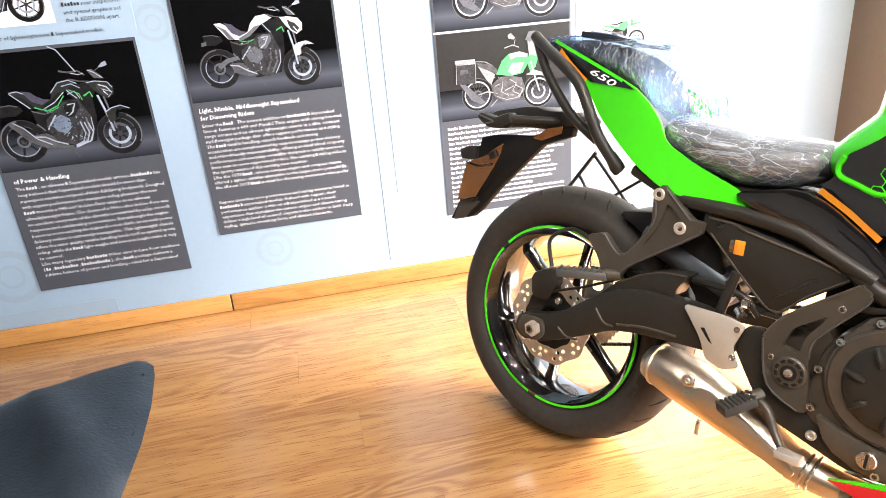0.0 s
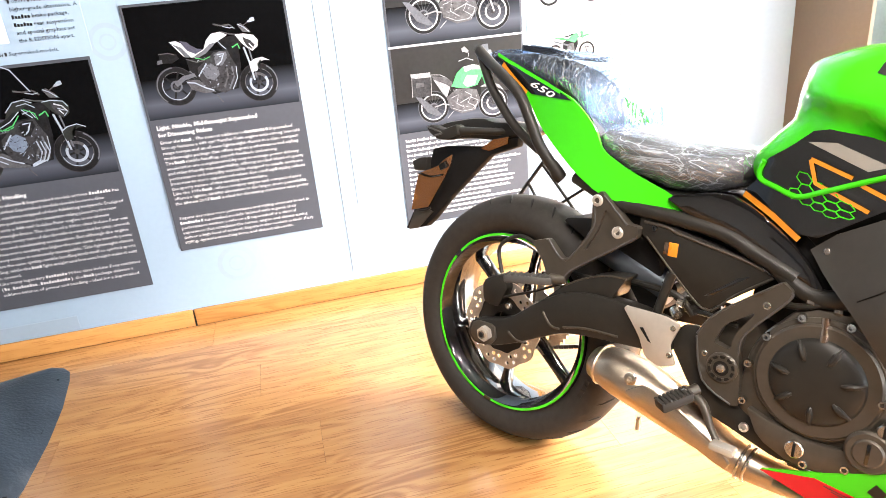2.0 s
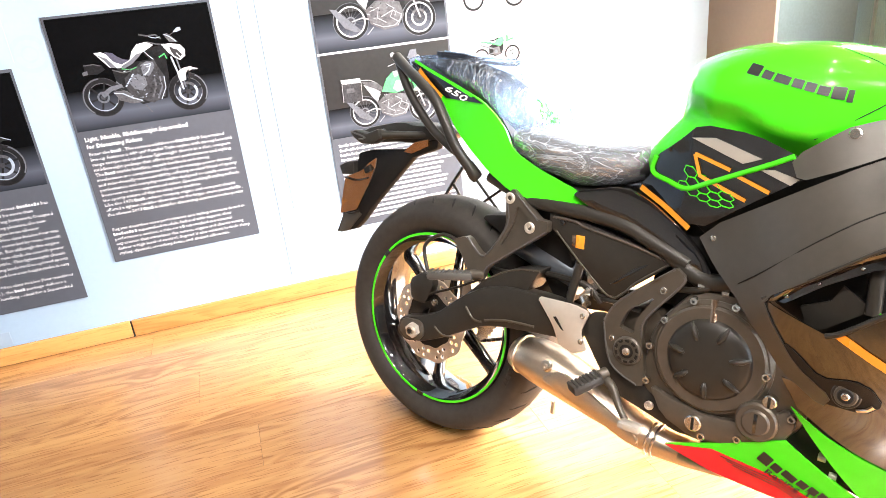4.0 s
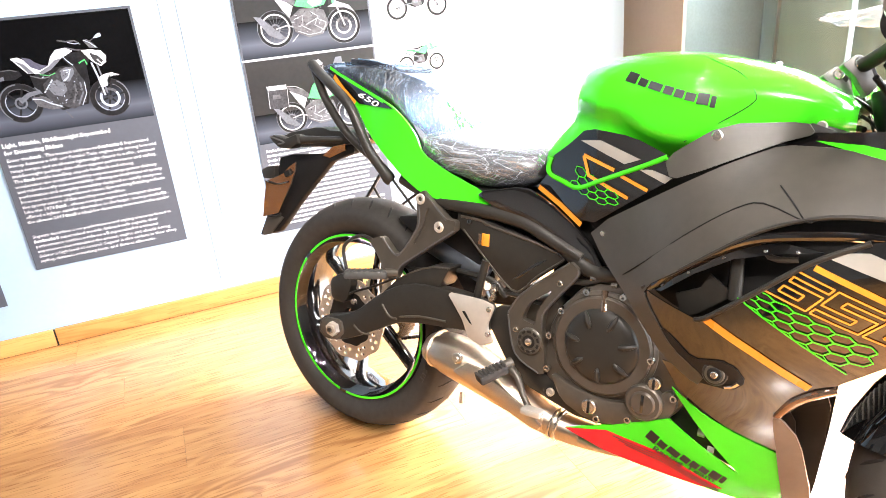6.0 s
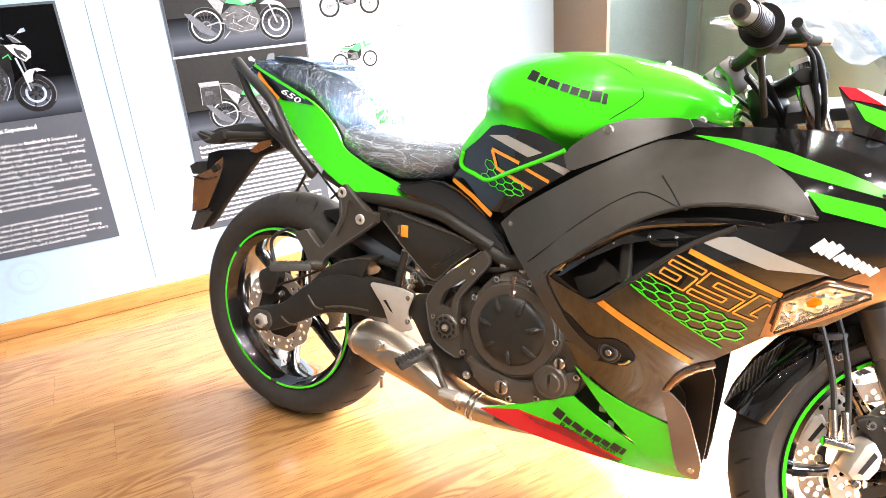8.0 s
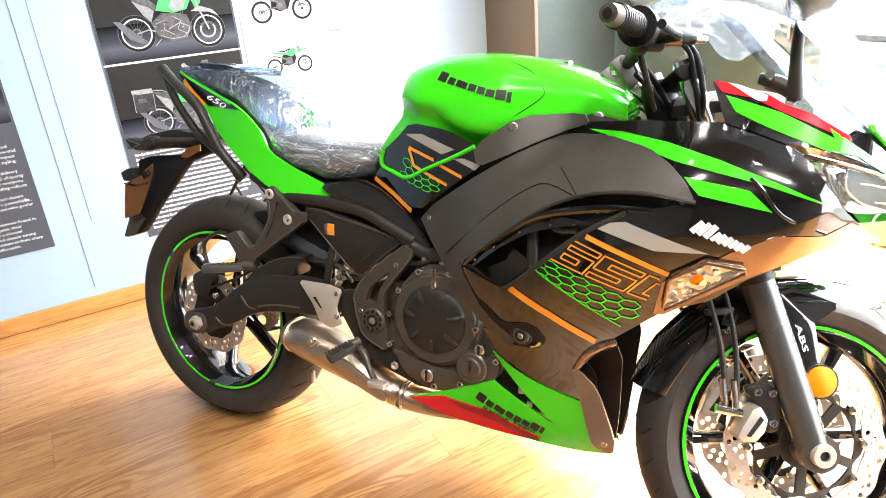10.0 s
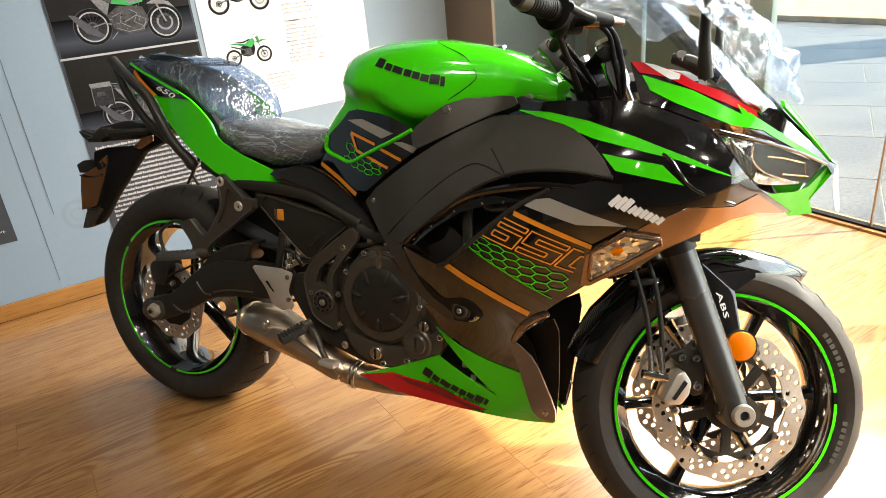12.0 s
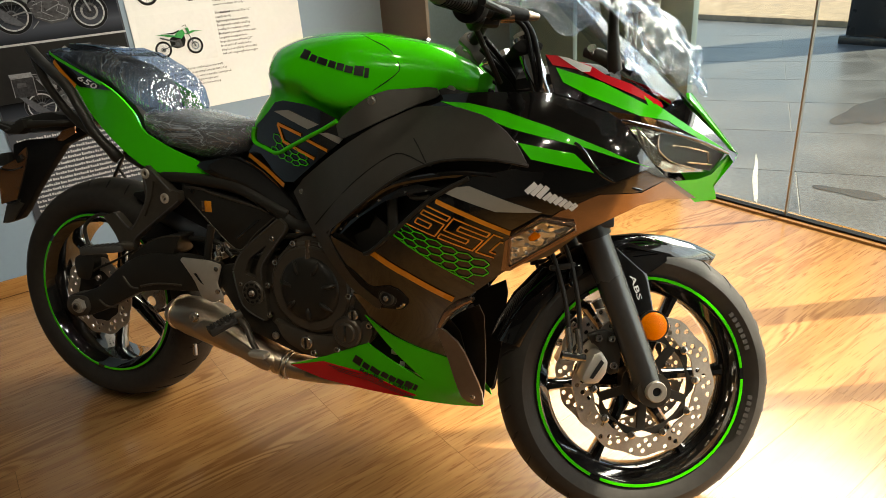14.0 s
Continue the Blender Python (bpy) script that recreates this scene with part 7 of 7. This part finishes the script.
    shape("print_shroud", [(.04, .51), (.13, .56), (.28, .59), (.34, .55), (.34, .46), (.28, .4), (.22, .41), (.11, .42)], TYRE_INK)
    line("print_shroud_edge", [(.06, .52), (.1, .47), (.15, .42)], .01, bright)
    line("print_shroud_edge", [(.22, .44), (.29, .48), (.31, .42)], .016, GREEN_INK)
    line("print_tank_top", [(.11, .63), (.21, .6), (.31, .59)], .014, RIM_INK)
    shape("print_cowl", [(.27, .59), (.37, .6), (.49, .58), (.54, .52), (.53, .44), (.46, .39), (.4, .43), (.34, .49)], paint)
    shape("print_cowl_shade", [(.36, .56), (.44, .53), (.5, .46), (.46, .41), (.4, .45), (.37, .51)], STEEL_INK)
    line("print_lamp", [(.39, .55), (.47, .52), (.51, .46)], .014, PRINT_WHITE)
    line("print_lamp", [(.43, .48), (.47, .43)], .012, PRINT_WHITE)
    shape("print_visor", [(.31, .71), (.36, .72), (.43, .66), (.47, .61), (.37, .62)], RIM_INK)
    line("print_visor_edge", [(.32, .71), (.38, .68), (.45, .62)], .01, bright)
    line("print_bar", [(.03, .72), (.12, .7), (.22, .71), (.28, .66)], .018, RIM_INK)
    line("print_lever", [(.14, .69), (.22, .67), (.27, .68)], .009, bright)
    shape("print_mirror", [(.43, .73), (.48, .78), (.52, .79), (.53, .75), (.47, .73)], bright)
    line("print_stem", [(.39, .7), (.44, .73)], .01, RIM_INK)
    line("print_fork", [(.36, .44), (.41, .25), (.45, .03)], .022, bright)
    line("print_fork", [(.42, .42), (.45, .26), (.48, .06)], .018, MID_INK)
    shape("print_mudguard", [(.41, .25), (.47, .29), (.57, .31), (.66, .27), (.58, .27), (.5, .23), (.5, .15), (.43, .13), (.41, .18)], paint)
    line("print_stand", [(-.03, -.13), (.03, -.22)], .012, RIM_INK)
    if upswept:
        for k in range(3):
            line("print_pipe", [(.12 + .04 * k, .17 - .01 * k), (.15 + .04 * k, .04), (.11 + .04 * k, -.05), (.02, -.09 - .01 * k)], .014, bright)
        for points in ([(-.51, .53), (-.43, .54), (-.37, .51)], [(-.51, .52), (-.42, .43), (-.34, .35)], [(-.10, .50), (-.01, .60), (.10, .62), (.18, .58)], [(.02, .56), (.12, .58), (.20, .53)], [(-.20, .34), (-.08, .40), (.03, .50)], [(.28, .58), (.37, .59), (.49, .57), (.53, .51)], [(.42, .50), (.52, .46), (.47, .41)], [(.41, .25), (.47, .29), (.57, .31), (.66, .27)], [(.06, .47), (.14, .50), (.18, .42)]):
            line("print_edge", points, .010, bright)
        line("print_accent", [(-.30, .36), (-.18, .31), (-.06, .36), (.02, .46)], .012, GREEN_INK)
        line("print_accent", [(.08, .52), (.18, .47), (.20, .40)], .010, GREEN_INK)
        line("print_mirror_arm", [(.20, .70), (.06, .94), (-.02, .98)], .012, bright)
    for k in range(80):
        x, z = rng.uniform(-.22, .20), rng.uniform(-.04, .34)
        a, d = rng.uniform(0, 3.14), rng.uniform(.010, .032)
        line("print_glint", [(x, z), (x + d * math.cos(a), z + d * math.sin(a))], rng.uniform(.004, .010), rng.choice((engine, bright, TYRE_INK, TYRE_INK, STEEL_INK)))


def lettering(parent, lines, x, z, size, pitch, ink, width=None, wall=WALL_Y, weight=.004):
    """Lines of print; a run of # becomes a plain bar of that many letters. width: the full line's length."""
    for k, line in enumerate(lines):
        bits, pen = [], 0.0
        for piece in line.split("|"):
            if piece.startswith("#"):
                for k2 in range(len(piece)):
                    tall = size * (.66 if k2 % 3 == 0 else .48)
                    bits.append(flat([(pen, 0), (pen + size * .36, 0), (pen + size * .36, tall), (pen, tall)], 0))
                    pen += size * .50
                pen += size * .14
                continue
            if not piece.strip():
                continue
            curve = bpy.data.curves.new("lettering", "FONT")
            curve.body, curve.size, curve.resolution_u, curve.offset = piece.strip(), size, 1, size * weight
            holder = bpy.data.objects.new("lettering", curve)
            scene.collection.objects.link(holder)
            bpy.context.view_layer.update()
            mesh = bpy.data.meshes.new_from_object(holder.evaluated_get(bpy.context.evaluated_depsgraph_get()))
            bpy.data.objects.remove(holder)
            bm = bmesh.new()
            bm.from_mesh(mesh)
            bpy.data.meshes.remove(mesh)
            if not bm.verts:
                bm.free()
                continue
            right = max(v.co.x for v in bm.verts)
            for v in bm.verts:
                v.co = (v.co.x + pen, 0, v.co.y)
            bits.append(bm)
            pen += right + size * .22
        if not bits:
            continue
        bm = merge(*bits)
        squeeze = 1.0 if width is None else min(1.06, max(.72, width * min(1, (len(line) + 2) / 66) / pen))
        for v in bm.verts:
            v.co = (x + v.co.x * squeeze, wall - .0062, z - k * pitch + v.co.z)
        part("text_line", bm, ink, parent, smooth=False)


def board(name, label, x0, x1, z0, z1, mat):
    ob = thing(name, label, "poster", group="posters on the display wall")
    part("backing", box(x0, x1, WALL_Y - .004, WALL_Y - .0005, z0, z1), mat, ob, smooth=False)
    return ob


def photo(parent, x0, x1, z0, z1, mat, glow=False):
    part("photo", box(x0, x1, WALL_Y - .0048, WALL_Y - .0036, z0, z1), mat, parent, smooth=False)
    if glow:
        h = z1 - z0
        part("photo_floor", flat([(x0, z0), (x1, z0), (x1, z0 + h * .36), (x0, z0 + h * .36)], WALL_Y - .0050), GLOW_INK, parent, smooth=False)


a = board("poster", "grey poster with a dark naked motorcycle photo above white text", -.345, .157, .190, .985, POSTER_GREY)
photo(a, -.338, .150, .612, .975, PHOTO_DARK, True)
printed_bike(a, -.101, .700, .288, 1, DARK_PAINT_INK, engine=BLUE_INK, shade=TYRE_INK, upswept=True, tilt=.03, seed=3)
lettering(a, ["of Power & Handling"], -.315, .572, .0200, .02, WHITE_PRINT, weight=.009)
lettering(a, ["The |####|, an all-new |#| Supernaked model, arrives. |########| has", "long believed that Supernaked models should be more than", "supersport machines stripped of their full-fairing bodywork. Designed",
              "with sugomi performance for maximum riding pleasure, the new", "|####| mounts a 948 cm\u00b3 In-Line Four engine in an all-new", "ultra-lightweight frame. The choice of a 900cc class In-Line Four was",
              "no accident; every turn of the throttle is rewarded by crisp, smooth", "response and exhilarating acceleration. But although the engine", "becomes more exciting the higher the revs climb, its smooth power",
              "delivery makes it extremely manageable. This lightweight chassis", "offers the same quality; nimble handling lends itself to spirited sports", "riding, while the |####| light weight and low seat height make it easy", "to control.",
              "Like many legendary |########| 900cc class In-Line Four machines", "(|##|, |#########|, |###########|), the |####| package delivers a", "sublime balance of power and handling - ideal for a Supernaked"],
          -.315, .548, .0163, .0205, TEXT_INK, .455)
b = board("poster", "grey poster with a silver naked motorcycle photo above white text", .277, .781, .297, 1.122, POSTER_GREY)
photo(b, .285, .773, .762, 1.114, PHOTO_DARK, True)
printed_bike(b, .522, .852, .262, 1, PRINT_WHITE, tilt=.07, seed=4)
lettering(b, ["Light, Nimble, Middleweight Supernaked", "for Discerning Riders"], .298, .728, .0200, .0240, WHITE_PRINT, weight=.009)
lettering(b, ["Enter the |####|. The newest addition to |########| |#| Supernaked", "line-up features a 649 cm\u00b3 Parallel Twin engine with strong low-mid", "range torque and an all-new lightweight chassis in a slim, compact",
              "middleweight package that offers sugomi performance and styling.", "The |####| nimble handling, superb feedback and strong", "acceleration are complemented by easy-to-manage power delivery", "and rider-friendly manoeuvrability, offering an ideal blend of sporty",
              "performance and everyday versatility designed to satisfy everyone", "from new to more experienced riders. Eye-catching |#| styling reflects", "the sporty nature of this exciting new machine.",
              "Like the 1976 |####|, whose torquey engine and compact chassis", "offered a lighter, nimbler alternative to the larger, more powerful |##|,", "the all-new 2017 |####| is ideal for discerning customers who prefer", "", "",
              "Sugomi describes core performance and styling elements found in", "|########| |#| supernaked models. Imbued with sugomi, their", "performance excites; a ride on a |#| supernaked is a visceral", "experience that stimulates the senses, engine and chassis tuning",
              "deliver a high level of control. Sugomi is also evident in their sharp", "styling, dynamic crouching form, and distinct silhouette."],
          .298, .680, .0160, .0179, TEXT_INK, .462)
c = board("poster", "tall grey poster with two adventure motorcycle photos and text", 1.100, 1.592, .245, 1.262, POSTER_GREY)
photo(c, 1.107, 1.585, .905, 1.255, GLARE_PRINT, True)
printed_bike(c, 1.360, .991, .249, 1, GREEN_INK, "adventure", PALE_INK, tilt=.05, seed=5)
part("photo_divider", box(1.100, 1.592, WALL_Y - .0052, WALL_Y - .0036, .897, .904), PRINT_WHITE, c, "white line between the photos", smooth=False)
photo(c, 1.107, 1.585, .598, .896, GLARE_PRINT, True)
printed_bike(c, 1.354, .674, .225, 1, GREEN_INK, "adventure", PALE_INK, luggage=True, tilt=.05, seed=8)
rng = random.Random(4)
lettering(c, ["|" + "|".join("#" * rng.randint(2, 9) for _ in range(9)) for _ in range(17)], 1.125, .565, .0150, .0182, TEXT_INK, .44)
d = board("poster", "white poster with photos of green trail motorcycles and grey text", 1.612, 2.318, .560, 1.262, PHOTO_WHITE)
photo(d, 1.635, 1.925, .752, .945, WHITE_PRINT)
printed_bike(d, 1.777, .812, .126, 1, GREEN_INK, "trail")
photo(d, 1.635, 1.932, .968, 1.160, WHITE_PRINT)
printed_bike(d, 1.780, 1.022, .163, 1, GREEN_INK, "trail")
lettering(d, ["and flatter seat design", "enable ergonomics that are", "even more racer-friendly.", "", "The |#######| arrives. The \"G\"", "stands for its", "lightweight full-size chassis.", "Designed for adults and big", "youths, it combines a rigid", "|##|-based perimeter frame with",
              "long-travel suspension,", "large-diameter wheels (21\"", "front and 18\" rear), and a", "simple, yet reliable air-cooled", "144 cm\u00b3 single-cylinder engine"], 1.945, .985, .0128, .0162, STEEL_INK)
lettering(d, ["package. The unique engine/chassis combination was built", "with fun in mind. In addition to measuring features like a big", "rear sprocket, the engine's power is easy to handle, (compared", "to a 250cc machine), and the bike's light weight and", "low-effort controls make it the ideal bike for learning"], 1.640, .722, .0128, .0165, STEEL_INK)
e = board("poster", "white poster strip with a sport motorcycle photo and grey text", -.395, .170, 1.000, 1.420, WALL_PAINT)
photo(e, -.385, -.053, 1.047, 1.300, WHITE_PRINT)
printed_bike(e, -.225, 1.105, .210, 1, STEEL_INK)
lettering(e, ["new |#####|", "|#|  offers |#| fans a", "higher-grade alternative. A", "|######| brake package,", "|######| rear suspension", "and special graphics set", "the R EDITION apart."], -.025, 1.180, .0175, .0225, STEEL_INK)
lettering(e, ["|####|, a pair of lightweight new |#| Supernaked models."], -.300, 1.010, .0175, .02, STEEL_INK)

# joints and faint motifs of the wall print
for x, z0, z1 in ((.866, .10, ROOM_H), (.921, .36, ROOM_H), (2.318, .0, ROOM_H)):
    tagged(part("wall_trim", box(x - .0012, x + .0012, WALL_Y - .0012, WALL_Y + .001, max(z0, .067), z1), JOINT_INK, smooth=False), "thin dark joint in the wall print", "trim", kind="structure")
for x, z, r in ((.455, .215, .060), (-.42, .255, .085), (.22, 1.02, .05), (1.00, .34, .05)):
    tagged(part("wall_motif", merge(band(circle(r, 40, centre=(x, z)), r * .28, WALL_Y - .0012, True), band(circle(r * .45, 30, centre=(x, z)), r * .12, WALL_Y - .0012, True)), GHOST_INK, smooth=False), "faint grey wheel motif in the wall print", "wall print", kind="structure")
tagged(part("wall_patch", box(-1.2, -.118, WALL_Y - .0018, WALL_Y - .0004, .067, .122), GHOST_INK, smooth=False), "slightly darker strip low on the wall print", "wall print", kind="structure")

# ---- the neighbouring seat ----
seat_thing = thing("neighbour_motorcycle", "black pillion seat of a motorcycle standing close by", "motorcycle")
BLUE_VINYL = material("grained_blue_black_vinyl", (.0065, .0095, .0135), .42, vary=.25, bump=.2, bump_scale=500, specular=.16)


PAD = [(.508, .080), (.515, .077), (.521, .069), (.524, .056), (.528, .02), (.529, -.018), (.527, -.060), (.518, -.088), (.500, -.108), (.40, -.22), (.20, -.32), (.05, -.30), (.10, -.05), (.40, .035), (.438, .052), (.475, .069)]


def pad_point(x, y, depth):
    """The pad: rounded at its edge, rising to a low ridge inside."""
    reach = min(math.dist((x, y), (ax + (bx - ax) * k / 12, ay + (by - ay) * k / 12)) for (ax, ay), (bx, by) in zip(PAD, PAD[1:] + PAD[:1]) for k in range(13))
    ridge = max(0, 1 - abs((x - .496) * .847 + (y + .021) * .531) / .024) ** 1.4 * min(1, max(0, (.50 - y) * 8))
    x, y = x + (.40 - x) * depth * 7, y + (-.12 - y) * depth * 7
    return (x, y, .904 - .004 * math.exp(-reach / .004) + .010 * (1 - math.exp(-reach / .03)) + .009 * ridge * min(1, reach / .03) - depth)


part("pillion_pad", sheet(PAD, pad_point, .055, .010, 0), BLUE_VINYL, seat_thing, "grained blue-black seat pad")
part("pad_welt", tube([(x + (.40 - x) * .05, y + (-.12 - y) * .05, .9015) for x, y in PAD + PAD[:1]], .0024, 10, 3), material("black_pad_edge", (.002, .002, .0025), .8, vary=.1, specular=.04), seat_thing, "black rolled edge of the pad")
part("tail_frame", loft([[(x - .30 * f, y - .45 * f, z) for x, y in ((.33, -.14), (.40, -.22), (.30, -.30), (.22, -.22))] for f, z in ((0, .90), (.2, .75), (.5, .45), (.6, 0))]), BLACK_MATTE, seat_thing, "black tail section down to the stand")

# ---- planks of the floor, laid along the display wall ----
pitch, length = .192, 1.285
plank_meshes = {}
rows = int((WALL_Y + 4.2) / pitch) + 1
for j in range(rows):
    y1 = WALL_Y - j * pitch
    y0 = max(-4.2, y1 - pitch)
    if y1 - y0 < .02:
        continue
    start = -3.2 - ((j * .437 + .25) % 1.0) * length
    for i in range(8):
        x0, x1 = max(-3.2, start + i * length), min(3.528, start + (i + 1) * length)
        if x1 - x0 < .03:
            continue
        key = (round(x1 - x0, 3), round(y1 - y0, 3))
        if key not in plank_meshes:
            bm = box(-(x1 - x0) / 2 + .0002, (x1 - x0) / 2 - .0002, -(y1 - y0) / 2 + .0002, (y1 - y0) / 2 - .0002, -.014, 0, .0005)
            mesh = bpy.data.meshes.new("plank")
            bm.to_mesh(mesh)
            bm.free()
            mesh.materials.append(OAK)
            plank_meshes[key] = mesh
        plank = new("plank", plank_meshes[key])
        plank.location = ((x0 + x1) / 2, (y0 + y1) / 2, 0)
        plank.parent = floor

# paving slabs outside
slab_meshes = {}
SLAB_TURN = Matrix.Rotation(radians(30), 4, "Z")
for j in range(-3, 9):
    for k in range(-7, 4):
        sx, sy = .72, 1.25
        at = Vector((4.78, 1.0, 0)) + SLAB_TURN @ Vector(((j - 1.5) * sx, (k + 1.5 + (.5 if j % 2 else 0)) * sy, 0))
        if not (3.0 < at.x < 9.0 and -2.5 < at.y < 6.0):
            continue
        if sx not in slab_meshes:
            bm = box(-sx / 2 + .003, sx / 2 - .003, -sy / 2 + .003, sy / 2 - .003, -.03, 0, .001)
            mesh = bpy.data.meshes.new("slab")
            bm.to_mesh(mesh)
            bm.free()
            mesh.materials.append(PAVING)
            slab_meshes[sx] = mesh
        slab = new("slab", slab_meshes[sx])
        slab.matrix_world = Matrix.Translation((at.x, at.y, -.0125)) @ SLAB_TURN
        slab.parent = ground

# cast shadows painted on the paving as dark patches, and a pale lime streak
SHADOW_PATCH = material("painted_paving_shadow", (.045, .045, .045), .6, vary=.3, grain=40, bump=.1)
LIGHT_STAIN = material("pale_lime_streak", (.55, .53, .49), .8, vary=.3, grain=60)
rng = random.Random(12)
for x, y, a, b, turn, mat, name in ((5.45, .86, .36, .15, .1, SHADOW_PATCH, "paving_stain"), (4.04, .33, .045, .15, .15, SHADOW_PATCH, "paving_stain"), (3.95, .725, .35, .011, .53, LIGHT_STAIN, "lime_streak")):
    pts = []
    for t in np.linspace(0, 2 * math.pi, 48, endpoint=False):
        k = 1 + .16 * math.sin(3 * t + x * 7) + .10 * math.sin(5 * t + y * 9)
        u, v = a * k * math.cos(t), b * k * math.sin(t)
        pts.append((x + u * math.cos(turn) - v * math.sin(turn), y + u * math.sin(turn) + v * math.cos(turn)))
    bm = bmesh.new()
    bm.faces.new([bm.verts.new((px, py, -.0105)) for px, py in pts])
    bmesh.ops.triangulate(bm, faces=bm.faces)
    part(name, bm, mat, ground, "irregular dark patch painted as a cast shadow" if mat is SHADOW_PATCH else "pale streak", smooth=False)

# dust and dried drops on the grey boards behind the glass
rng = random.Random(21)
bm = bmesh.new()
for _ in range(170):
    y, z, r = rng.uniform(.93, 2.10), rng.uniform(.05, 1.5), rng.choice((.0012, .0016, .002, .0034))
    if 1.555 < y < 1.59:
        continue
    bm.faces.new([bm.verts.new((3.5992, y + r * math.cos(a) * rng.uniform(.6, 1.2), z + r * math.sin(a) * rng.uniform(.6, 1.6))) for a in np.linspace(0, 2 * math.pi, 7, endpoint=False)])
tagged(part("dust_specks", bm, MORTAR, smooth=False), "pale dust specks and dried drops on the grey boards", "dust", kind="stuff")
